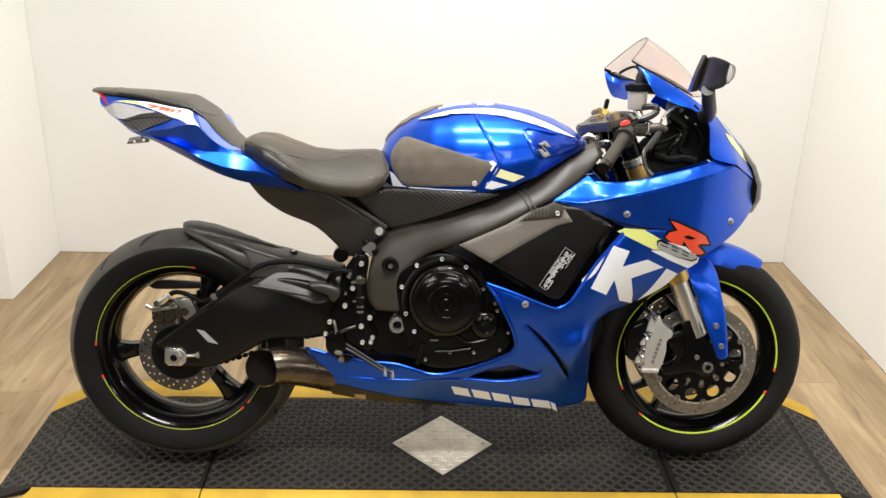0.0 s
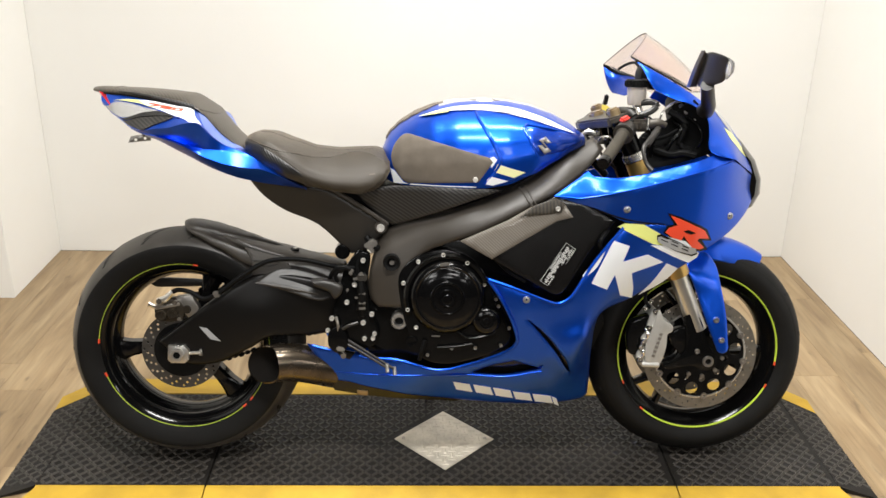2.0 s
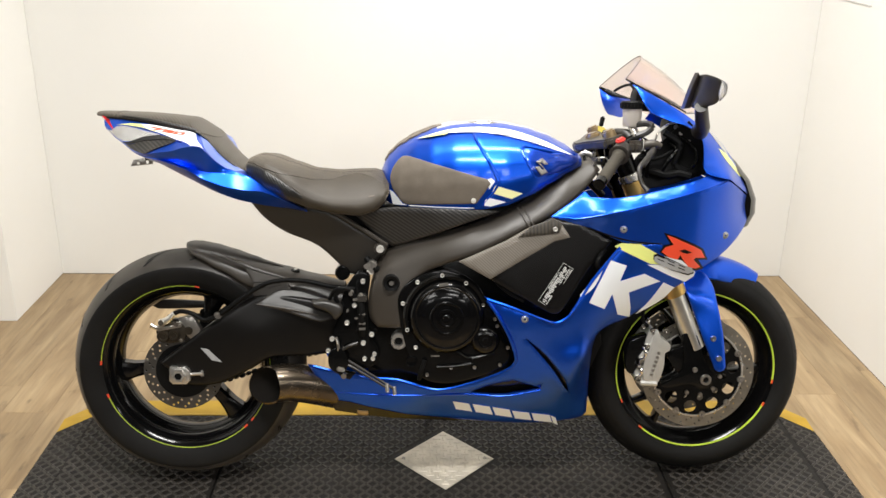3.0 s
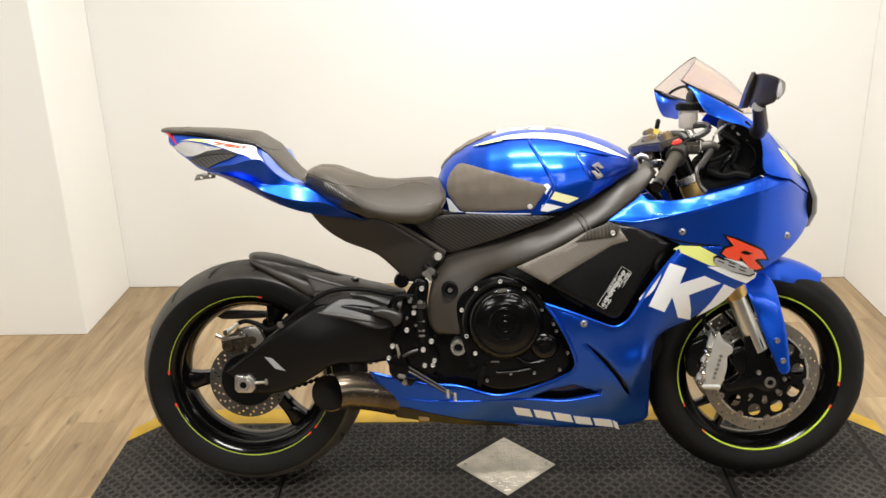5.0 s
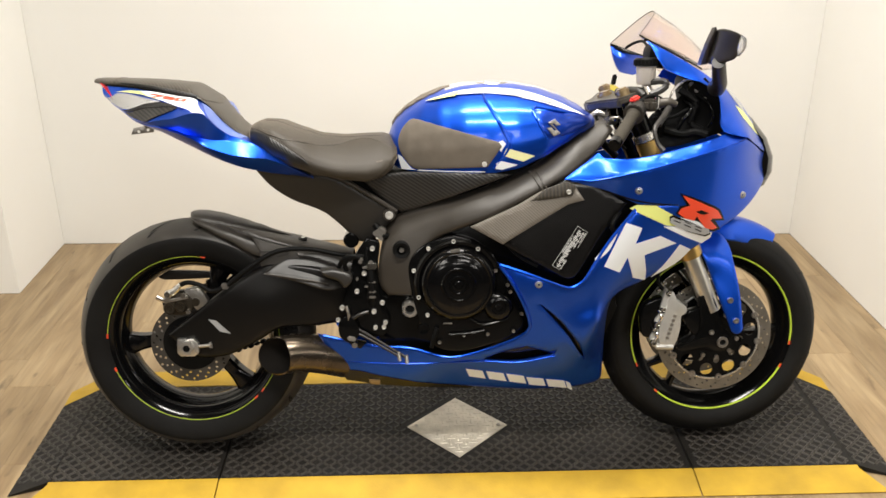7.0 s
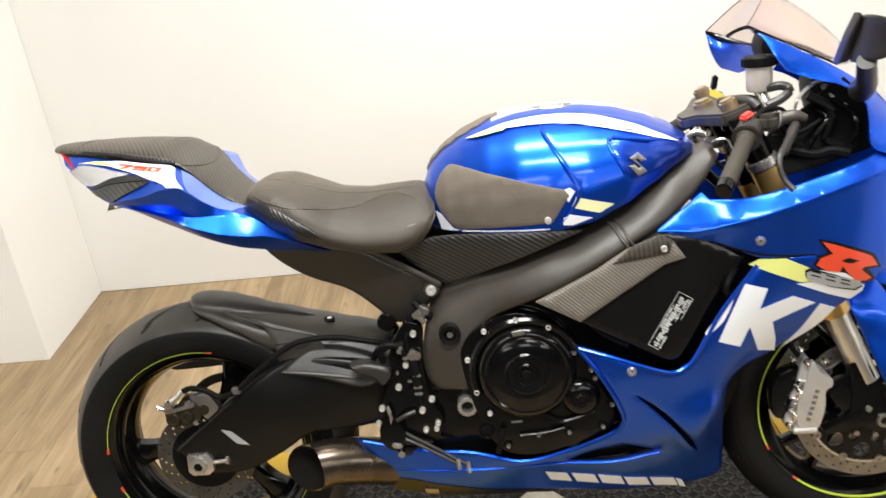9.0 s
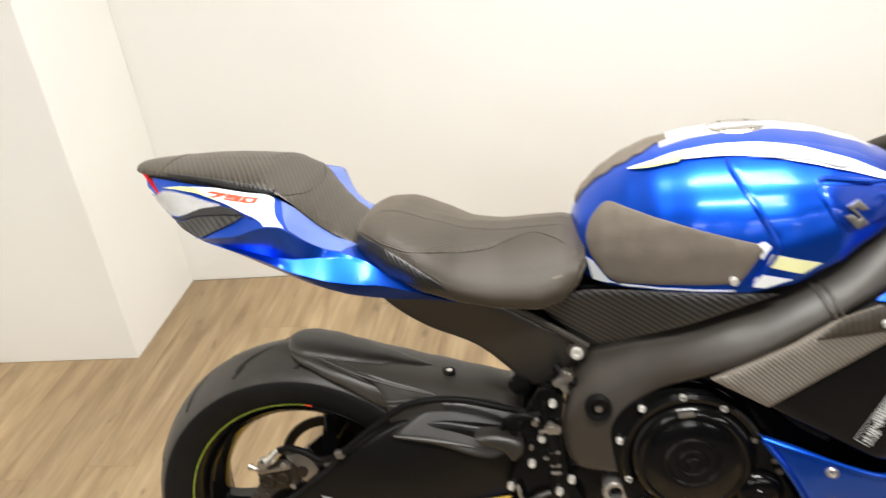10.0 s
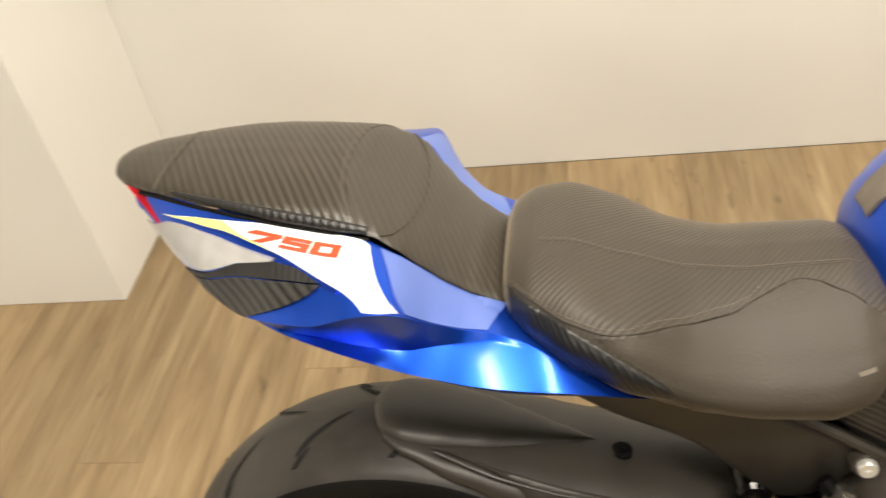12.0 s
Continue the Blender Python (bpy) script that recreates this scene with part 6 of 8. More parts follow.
    part("crease", tube([(x, SIDE_Y(x, z) - 0.000, z) for x, z in ((-0.30, 0.262), (-0.20, 0.262), (-0.10, 0.262), (0.0, 0.268), (0.072, 0.268), (0.16, 0.264), (0.255, 0.283))], [0.0008, 0.002, 0.0025, 0.003, 0.003, 0.002, 0.001], 8, 5), M_BLUE, lr)
    # the leading edge turns in towards the radiator
    lead = [(p.x, p.y) for p in curve2([(0.640, 0.596), (0.622, 0.580), (0.542, 0.524), (0.473, 0.477), (0.420, 0.458), (0.391, 0.432), (0.3845, 0.350), (0.389, 0.250), (0.391, 0.190)], (), 4, False)]
    for m in (1, -1):
        lip = [[(x + dx, m * (SIDE_Y(x, z) + dy), z + dx * 0.4) for dx, dy in ((-0.004, 0.004), (0.001, 0.006), (0.004, 0.012), (0.005, 0.050), (0.002, 0.050), (-0.004, 0.010))] for x, z in lead]
        part("fairing_lip", loft(lip), M_BLUE, lr if m > 0 else ll, "blue leading edge turned inwards", angle=60)
    # belly pan closes the bottom
    rings = []
    for x, z, w in ((-0.29, 0.205, 0.10), (-0.15, 0.188, 0.102), (0.03, 0.174, 0.102), (0.25, 0.160, 0.098), (0.385, 0.176, 0.088), (0.395, 0.23, 0.10)):
        rings.append([(x, w * q, z + 0.02 * abs(q) ** 3) for q in np.linspace(-1, 1, 13)] + [(x, w * q * 0.97, z + 0.006 + 0.02 * abs(q) ** 3) for q in np.linspace(1, -1, 13)])
    part("belly_pan", loft(rings), M_BLACKV, BIKE, "black underside of the belly pan")
    part("belly_trim", sheet(curve2([(-0.308, 0.240), (-0.292, 0.205), (-0.15, 0.190), (0.03, 0.176), (0.05, 0.182), (-0.10, 0.202), (-0.25, 0.236)], "all"), lifted(SIDE_Y, 0.0016), 0.001, 0.012, 0), M_BLACKV, lr, "black lower edge of the belly pan")
    part("clamp_tab", sheet([(-0.231, 0.212), (-0.202, 0.211), (-0.202, 0.195), (-0.231, 0.196)], lifted(SIDE_Y, 0.006), 0.003, 0.01, 0.001), M_BRASS, lr, "small brass-coloured tab")
    # graphics, drawn as plain shapes
    decal([(0.421, 0.680), (0.438, 0.689), (0.486, 0.686), (0.540, 0.656), (0.548, 0.630), (0.516, 0.634), (0.460, 0.661)], SIDE_Y, M_GREEN, lr, "pale lime block")
    decal([(0.548, 0.630), (0.540, 0.656), (0.600, 0.640), (0.643, 0.606), (0.641, 0.594), (0.619, 0.579), (0.571, 0.600), (0.508, 0.632)], SIDE_Y, M_WHITE, lr, "white band", d=0.0018)
    decal([(0.413, 0.645), (0.454, 0.631), (0.440, 0.590), (0.504, 0.607), (0.550, 0.584), (0.468, 0.557), (0.480, 0.512), (0.483, 0.482), (0.446, 0.494), (0.423, 0.555), (0.406, 0.515), (0.363, 0.535)], SIDE_Y, M_WHITE, lr, "large white branched graphic")
    decal([(0.560, 0.580), (0.593, 0.564), (0.570, 0.535), (0.543, 0.514), (0.498, 0.489), (0.528, 0.525)], SIDE_Y, M_WHITE, lr, "white curved wedge", corners=(0, 1, 4))
    decal([(0.397, 0.633), (0.390, 0.609), (0.375, 0.578), (0.358, 0.561), (0.340, 0.550), (0.338, 0.556), (0.369, 0.594)], SIDE_Y, M_WHITE, lr, "white curved sliver", corners=(0, 4, 5))
    big = [(0.544, 0.715), (0.580, 0.704), (0.638, 0.679), (0.656, 0.669), (0.674, 0.638), (0.646, 0.640), (0.666, 0.614), (0.645, 0.610), (0.615, 0.617), (0.595, 0.635), (0.562, 0.646), (0.538, 0.664), (0.547, 0.682), (0.564, 0.685)]
    red = [(0.552, 0.709), (0.577, 0.700), (0.633, 0.675), (0.650, 0.666), (0.665, 0.644), (0.637, 0.646), (0.632, 0.641), (0.655, 0.620), (0.642, 0.616), (0.621, 0.621), (0.602, 0.643), (0.594, 0.655), (0.588, 0.643), (0.562, 0.651), (0.543, 0.665), (0.551, 0.677), (0.573, 0.683)]
    decal(big, SIDE_Y, M_BLACKV, ur, "black outline of the red mark", d=0.0016)
    decal(red, SIDE_Y, M_RED, ur, "red angular mark", d=0.0026)
    decal([(0.590, 0.667), (0.604, 0.670), (0.625, 0.661), (0.612, 0.658), (0.600, 0.661)], SIDE_Y, M_BLACKV, ur, "black slit in the red mark", d=0.0032)
    pill = [(0.522, 0.658), (0.532, 0.661), (0.580, 0.640), (0.609, 0.626), (0.634, 0.617), (0.639, 0.603), (0.624, 0.598), (0.576, 0.614), (0.535, 0.637), (0.523, 0.646)]
    decal(pill, SIDE_Y, M_BLACKV, ur, "black rim of the grey mark", d=0.0030)
    mx, mz = sum(a for a, b in pill) / 10, sum(b for a, b in pill) / 10
    decal([(mx + (a - mx) * 0.955, mz + (b - mz) * 0.82 - 0.0002 * k) for k, (a, b) in enumerate(pill)], SIDE_Y, M_GREYV, ur, "grey slanted mark", d=0.0038)
    for x, z in ((0.543, 0.6465), (0.572, 0.6335), (0.602, 0.6205)):
        for dz in (0.0042, -0.0036):
            decal([(x - 0.010, z + dz + 0.0058), (x + 0.009, z + dz - 0.0022), (x + 0.0095, z + dz - 0.0048), (x - 0.0095, z + dz + 0.0032)], SIDE_Y, M_BLACKV, ur, "dark slanted stroke", d=0.0044)
    for k, w in enumerate((0.044, 0.046, 0.046, 0.046, 0.050, 0.014)):
        x = 0.028 + 0.0535 * k
        z = 0.241 - 0.0088 * k - (0.001 * k if k > 2 else 0)
        decal([(x - 0.004, z + 0.003), (x + w - 0.004, z - 0.005), (x + w + 0.006, z - 0.032), (x + 0.006, z - 0.024)], SIDE_Y, M_WHITE, lr, "white slanted bar", d=0.0018)
    for x, z in ((0.441, 0.724), (0.721, 0.699), (0.199, 0.496)):
        y = SIDE_Y(x, z)
        part("fairing_bolt", lathe([(0.002, y - 0.002), (0.0035, y - 0.0045), (0.0075, y - 0.004), (0.0095, y - 0.001), (0.0095, y + 0.004)], 16, x, z), M_ALU, ur)
    # nose
    nose = curve2([(0.467, 1.089), (0.488, 1.069), (0.503, 1.034), (0.520, 1.009), (0.568, 0.989), (0.609, 0.976), (0.643, 0.948), (0.650, 0.905), (0.654, 0.862), (0.716, 0.845), (0.770, 0.815), (0.822, 0.785), (0.836, 0.768), (0.815, 0.805), (0.775, 0.865), (0.735, 0.917), (0.704, 0.946), (0.657, 0.975), (0.615, 1.003), (0.582, 1.024), (0.539, 1.048), (0.493, 1.074)], (0, 3, 9, 12), 4)
    nose_far = curve2([(0.590, 1.015), (0.575, 0.985), (0.609, 0.970), (0.643, 0.945), (0.650, 0.905), (0.654, 0.862), (0.716, 0.845), (0.770, 0.815), (0.822, 0.785), (0.836, 0.768), (0.815, 0.805), (0.775, 0.865), (0.735, 0.917), (0.704, 0.946), (0.657, 0.975), (0.615, 1.000)], (0, 1, 6, 9), 4)
    nr = part("nose_fairing", sheet(nose, nose_y, 0.005, 0.011, 0.0018), M_BLUE, BIKE, "metallic blue nose fairing")
    nl = part("nose_fairing", sheet(nose_far, nose_y, 0.005, 0.014, 0.004, mirror=True), M_BLUE, BIKE, "metallic blue nose fairing")
    decal([(0.702, 0.921), (0.735, 0.901), (0.772, 0.862), (0.788, 0.836), (0.757, 0.858), (0.722, 0.890)], nose_y, M_GREEN, nr, "lime nose stripe", corners=(0, 3))
    decal([(0.665, 0.975), (0.700, 0.950), (0.733, 0.916), (0.742, 0.892), (0.70, 0.935)], nose_y, M_GREYV, nr, "grey nose stripe", corners=(0, 2, 3))
    rings = []
    for x, z, w in ((0.740, 0.922, 0.080), (0.787, 0.880, 0.088), (0.828, 0.830, 0.086), (0.850, 0.780, 0.076), (0.852, 0.740, 0.066), (0.834, 0.705, 0.066)):
        rings.append([(x - 0.035 * abs(q) ** 2, w * q, z) for q in np.linspace(-1, 1, 15)] + [(x - 0.02 - 0.035 * abs(q) ** 2, w * q, z - 0.008) for q in np.linspace(1, -1, 15)])
    part("headlight", loft(rings), M_BLACK, BIKE, "dark headlight lens in the nose")
    # black inner cowl
    inner = curve2([(0.470, 0.806), (0.575, 0.820), (0.660, 0.850), (0.690, 0.868), (0.680, 0.900), (0.650, 0.952), (0.616, 0.990), (0.594, 0.976), (0.566, 0.941), (0.538, 0.918), (0.496, 0.890)], (0, 3, 6), 4)
    part("inner_cowl", sheet(inner, rbf([(0.47, 0.806, -0.12), (0.69, 0.868, -0.150), (0.645, 0.94, -0.150), (0.59, 0.985, -0.135), (0.52, 0.915, -0.09), (0.56, 0.86, -0.10), (0.6, 0.9, -0.105)]), 0.006, 0.014, 0.004), M_DARK, BIKE, "black inner cockpit panel")
    wing = [(0.455, 1.072, 0.215), (0.460, 1.038, 0.200), (0.471, 1.007, 0.190), (0.477, 0.996, 0.180), (0.495, 0.990, 0.100), (0.561, 1.021, 0.100), (0.575, 1.031, 0.160), (0.488, 1.060, 0.210)]
    part("inner_wing", sheet(curve2([(x, z) for x, z, y in wing], (0, 3, 4, 5, 6), 4), rbf([(x, z, y) for x, z, y in wing]), 0.004, 0.012, 0.002), M_BLUE_D, nl, "inner wing under the screen, shade put into its blue")
    part("wing_edge", tube([(0.456, 0.217, 1.073), (0.477, 0.208, 1.062), (0.523, 0.168, 1.042), (0.560, 0.118, 1.033)], [0.004, 0.007, 0.006, 0.003], 8, 4), M_BLACKV, nl, "black edge of the inner wing")
    part("screen_stay", tube([(0.490, 0.170, 1.063), (0.504, 0.140, 1.075), (0.518, 0.100, 1.080), (0.522, 0.060, 1.066)], 0.004, 8, 4), M_DARK, nl, "black screen stay")
    part("dash_hood", prism(curve2([(0.512, 1.040), (0.520, 1.070), (0.545, 1.072), (0.575, 1.040), (0.56, 1.01), (0.53, 1.015)], (), 3), 0.000, 0.075, 0.008), M_DARK, nl, "black hood of the instruments")
    # windscreen: apex, near and far corners along its upper and lower edges
    top = (Vector((0.532, 0.060, 1.157)), Vector((0.464, -0.085, 1.0935)), Vector((0.455, 0.215, 1.074)))
    low = (Vector((0.700, 0.050, 1.005)), Vector((0.613, -0.124, 1.011)), Vector((0.613, 0.225, 0.992)))
    st = []
    for s in np.linspace(0, 1, 12):
        c, n, f = (a.lerp(b, s) for a, b in zip(top, low))
        c = c + Vector((0.010, 0, 0.009)) * math.sin(math.pi * s)
        row = []
        for q in np.linspace(-1, 1, 19):
            e = abs(q) ** 2.0
            side = n if q < 0 else f
            row.append(Vector((c.x + (side.x - c.x) * e, c.y + (side.y - c.y) * abs(q), c.z + (side.z - c.z) * e)))
        st.append(row)
    rings = [[*r, *[p + Vector((-0.0015, 0, -0.002)) for p in reversed(r)]] for r in st]
    scr = part("windscreen", loft(rings), M_SCREEN, BIKE, "lightly smoked pinkish windscreen", angle=60)
    part("screen_edge", tube([tuple(p + Vector((-0.001, 0, 0))) for p in st[0]], 0.0009, 6, 2), M_PLASTIC, scr, "dark windscreen rim")
    part("screen_edge", tube([tuple(r[0]) for r in st], 0.0018, 6, 2), M_BLACKV, scr)
    for k in (1, 8):
        p = st[k][0]
        part("screen_bolt", rod((p.x, p.y - 0.006, p.z - 0.004), (p.x, p.y, p.z - 0.001), 0.004, 8), M_BLACKV, scr)
    # mirror
    def skin(rows):
        return curve2([(x, z) for x, y, z in rows], (0, len(rows) - 2), 4), rbf([(x, z, y) for x, y, z in rows])
    house = [(0.593, -0.310, 1.100), (0.599, -0.330, 1.103), (0.621, -0.360, 1.092), (0.628, -0.360, 1.080), (0.629, -0.330, 1.040), (0.618, -0.310, 1.030), (0.598, -0.270, 1.023), (0.593, -0.265, 1.032), (0.595, -0.290, 1.069)]
    o, f = skin(house)
    mir = part("mirror", sheet(o, f, 0.036, 0.008, 0.010), M_PLASTIC, BIKE, "black folding mirror with clear signal")
    blade = [(0.586, -0.300, 1.107), (0.592, -0.305, 1.100), (0.5930, -0.262, 1.066), (0.597, -0.225, 1.023), (0.581, -0.215, 1.021), (0.5815, -0.258, 1.068)]
    part("mirror_glass_rim", sheet(curve2([(x, z) for x, y, z in blade], (0, 1, 3, 4), 3), lambda x, z: -0.217 - 0.97 * (z - 1.021), 0.030, 0.006, 0.002), M_PLASTIC, mir, "black mirror glass rim")
    part("mirror_stalk", tube([(0.603, -0.280, 1.028), (0.619, -0.240, 0.998), (0.634, -0.200, 0.977), (0.640, -0.160, 0.965)], [0.016, 0.017, 0.018, 0.022], 12, 4), M_PLASTIC, mir, "black mirror stalk")
    sig = [(0.624, -0.362, 1.090), (0.634, -0.368, 1.080), (0.636, -0.360, 1.058), (0.630, -0.340, 1.042), (0.624, -0.352, 1.060)]
    o, f = skin(sig)
    part("mirror_signal", sheet(o, f, 0.02, 0.006, 0.004), M_LENS, mir, "clear mirror turn signal")


build_fairing()

# ---- airbox side, engine


def bolt_at(x, y, z, parent, r=0.0058, mat=None):
    b = part("bolt", lathe([(0.0001, y - 0.002), (0.0028, y - 0.002), (0.003, y - 0.0055), (r * 0.85, y - 0.0058), (r, y - 0.0035), (r, y + 0.004)], 12, x, z), mat or M_BOLT, parent)
    return b


def build_engine():
    blackp = curve2([(0.030, 0.636), (0.112, 0.592), (0.190, 0.548), (0.262, 0.507), (0.285, 0.506), (0.303, 0.524), (0.356, 0.612), (0.420, 0.690), (0.345, 0.735), (0.268, 0.750), (0.15, 0.690)], (0, 7, 9), 4)
    ay = rbf([(0.03, 0.636, -0.205), (0.19, 0.548, -0.222), (0.28, 0.506, -0.226), (0.42, 0.69, -0.212), (0.268, 0.75, -0.205), (0.25, 0.62, -0.218)])
    air = part("airbox_side_panel", sheet(blackp, ay, 0.02, 0.012, 0.005), M_BLACKV, BIKE, "gloss black side panel beside the engine")
    cov = curve2([(0.033, 0.636), (0.112, 0.593), (0.190, 0.641), (0.272, 0.690), (0.312, 0.700), (0.290, 0.733), (0.268, 0.745), (0.207, 0.723), (0.150, 0.690)], "all")
    part("carbon_cover", sheet(cov, lifted(ay, 0.010), 0.012, 0.011, 0.005), M_CARBONL, air, "grey-brown carbon-look panel")
    cov2 = curve2([(0.178, 0.699), (0.240, 0.706), (0.282, 0.712), (0.290, 0.735), (0.268, 0.747), (0.215, 0.729)], "all")
    part("carbon_cover", sheet(cov2, lifted(ay, 0.0135), 0.005, 0.010, 0.003), M_HUMP, air, "raised carbon-look upper strip")
    bolt_at(0.272, ay(0.272, 0.722) - 0.014, 0.722, air, 0.006)
    def lab_at(u, v):
        return 0.234 + 0.84 * u + 0.54 * v, 0.540 - 0.54 * u + 0.84 * v

    def lab_box(u0, v0, u1, v1, mat, d, text=""):
        return part("label_bar", sheet([lab_at(u0, v0), lab_at(u1, v0), lab_at(u1, v1), lab_at(u0, v1)], lifted(ay, d), 0.001, 0.02, 0), mat, lab, text)
    lab = part("label", sheet([lab_at(-0.001, -0.001), lab_at(0.031, -0.001), lab_at(0.031, 0.116), lab_at(-0.001, 0.116)], lifted(ay, 0.0012), 0.001, 0.012, 0), M_BLACKV, air, "black label with pale print")
    for u0, v0, u1, v1 in ((0, 0, 0.0008, 0.115), (0.0292, 0.070, 0.030, 0.115), (0, 0, 0.022, 0.0008), (0, 0.1142, 0.030, 0.115)):
        lab_box(u0, v0, u1, v1, M_LABEL, 0.0024, "pale label border")
    rnd = random.Random(4)
    for u, v0, v1, w in ((0.0024, 0.040, 0.088, 0.0036), (0.0075, 0.004, 0.108, 0.0115), (0.0202, 0.004, 0.030, 0.004), (0.0202, 0.062, 0.110, 0.0036), (0.0252, 0.082, 0.110, 0.0034)):
        v = v0
        while v < v1:
            l = rnd.uniform(0.0020, 0.0046)
            cutaway = rnd.choice((0.0, 0.0, 0.25, 0.4)) * w
            lab_box(u + cutaway * rnd.choice((0, 1)), v, u + w - cutaway, min(v1, v + l), M_LABEL, 0.0026, "unreadable pale print")
            v += l + rnd.uniform(0.0008, 0.0016)
    # Dark sheet added to close the see-through gap, standing in for shade.
    part("dark_backing", sheet([(0.29, 0.52), (0.33, 0.49), (0.45, 0.62), (0.47, 0.70), (0.44, 0.77), (0.33, 0.75)], flat(-0.165), 0.01, 0.03, 0.002), M_DARK, air, "dark sheet added behind the shaded gap")
    part("hose", tube([(0.402, -0.205, 0.668), (0.385, -0.222, 0.650), (0.380, -0.224, 0.632), (0.388, -0.215, 0.618)], 0.006, 8, 4), M_DARK, air)
    # crankcase mass
    case = part("engine", prism(curve2([(-0.105, 0.595), (-0.04, 0.625), (0.06, 0.64), (0.20, 0.60), (0.30, 0.52), (0.30, 0.36), (0.20, 0.28), (0.0, 0.25), (-0.12, 0.29), (-0.20, 0.32), (-0.20, 0.5)], (), 3), -0.134, 0.150, 0.008), M_CASE, BIKE, "gloss black four-cylinder engine")
    cover = curve2([(-0.122, 0.530), (-0.105, 0.566), (-0.072, 0.592), (-0.011, 0.609), (0.053, 0.588), (0.094, 0.550), (0.136, 0.469), (0.174, 0.388), (0.164, 0.352), (0.096, 0.325), (0.009, 0.305), (-0.057, 0.320), (-0.094, 0.384), (-0.114, 0.458)], (8,), 4)
    part("clutch_side_cover", prism(cover, -0.180, -0.145, 0.006), M_CASE, case, "black side cover base")
    part("clutch_cover", lathe([(0.0001, -0.2040), (0.009, -0.2040), (0.0115, -0.2010), (0.017, -0.2005), (0.0195, -0.2035), (0.0225, -0.2035), (0.025, -0.2000), (0.036, -0.1995), (0.0385, -0.2025), (0.0415, -0.2025), (0.044, -0.1990), (0.066, -0.1975), (0.070, -0.1950), (0.078, -0.1935), (0.0815, -0.1955), (0.085, -0.1945), (0.092, -0.1890), (0.098, -0.1815), (0.100, -0.172)], 72, 0.004, 0.486), M_BLACK, case, "gloss black round clutch cover")
    part("clutch_rim", lathe([(0.098, -0.178), (0.099, -0.188), (0.106, -0.190), (0.111, -0.186), (0.112, -0.175)], 56, 0.003, 0.488, 20, 205), M_CASE, case)
    part("starter_cover", lathe([(0.0001, -0.1975), (0.008, -0.1975), (0.010, -0.1955), (0.016, -0.1955), (0.018, -0.198), (0.026, -0.1965), (0.033, -0.192), (0.038, -0.184), (0.039, -0.172)], 36, 0.105, 0.425), M_BLACK, case, "small gloss black round cover")
    part("clutch_badge_bar", block(-0.005, -0.206, 0.5755, 0.024, 0.004, 0.008, 0.001, pose(0, 0, 0, 0, -8, 0)), M_STEEL, case)
    for x, z in ((-0.071, 0.578), (-0.008, 0.596), (0.053, 0.576), (-0.108, 0.522), (-0.097, 0.453), (-0.075, 0.406)):
        part("bolt_boss", lathe([(0.0001, -0.186), (0.008, -0.186), (0.0095, -0.180), (0.0095, -0.16)], 14, x, z), M_CASE, case)
        bolt_at(x, -0.186, z, case, 0.0055)
    for x, z in ((0.098, 0.519), (0.128, 0.481), (0.135, 0.463), (0.164, 0.405), (0.144, 0.359), (0.078, 0.352), (0.017, 0.351), (-0.045, 0.332)):
        part("bolt_boss", lathe([(0.0001, -0.184), (0.0075, -0.184), (0.009, -0.179), (0.009, -0.16)], 12, x, z), M_CASE, case)
        bolt_at(x, -0.184, z, case, 0.0046, M_STEEL)
    part("oil_window", lathe([(0.0001, -0.180), (0.010, -0.181), (0.012, -0.186), (0.015, -0.186), (0.016, -0.175)], 20, -0.086, 0.365), M_BLACK, case)
    part("oil_cap_lever", tube([(-0.052, -0.188, 0.372), (-0.060, -0.192, 0.345), (-0.066, -0.188, 0.320)], 0.006, 8, 3), M_DARK, case)
    part("case_rib", tube([(-0.02, -0.186, 0.352), (0.03, -0.187, 0.355), (0.07, -0.186, 0.362)], 0.0035, 8, 3), M_CASE, case)
    part("case_mark", block(-0.024, -0.182, 0.3815, 0.022, 0.004, 0.003, 0.0005), M_STEEL, case)
    part("case_rib", tube([(0.03, -0.186, 0.395), (0.06, -0.190, 0.378), (0.10, -0.186, 0.383), (0.13, -0.184, 0.392)], 0.004, 8, 3), M_CASE, case)
    part("hose", tube([(0.118, -0.175, 0.592), (0.155, -0.20, 0.560), (0.20, -0.21, 0.535)], 0.006, 8, 4), M_DARK, case)
    # header collector and muffler
    path = [(-0.05, 0.01, 0.215), (-0.18, -0.02, 0.222), (-0.27, -0.06, 0.245), (-0.36, -0.095, 0.275), (-0.42, -0.115, 0.288), (-0.466, -0.130, 0.285)]
    Q = curve2(path, (), 6, False)
    rings = []
    for i, p in enumerate(Q):
        s = i / (len(Q) - 1)
        t = (Q[min(i + 1, len(Q) - 1)] - Q[max(i - 1, 0)]).normalized()
        a = t.cross(Vector((0, 0, 1))).normalized()
        b = a.cross(t)
        ra = 0.036 + 0.013 * min(1, s * 2.4)
        rb = 0.036 + 0.015 * min(1, s * 2.2)
        rings.append([p + a * ra * math.cos(q) + b * rb * math.sin(q) for q in np.linspace(0, 2 * math.pi, 29)[:-1]])
    t = (Q[-1] - Q[-2]).normalized()
    cen = Q[-1]
    cut = Vector((-0.50, -0.85, 0.12)).normalized()
    for k in range(1, 6):
        w = (6 - k) / 6
        rings[-k] = [p + t * (w * (cen - p).dot(cut) / t.dot(cut) * (1.0 if k == 1 else w)) for p in rings[-k]] if k < 4 else rings[-k]
    rings[-1] = [p + t * ((cen - p).dot(cut) / t.dot(cut)) for p in rings[-1]]
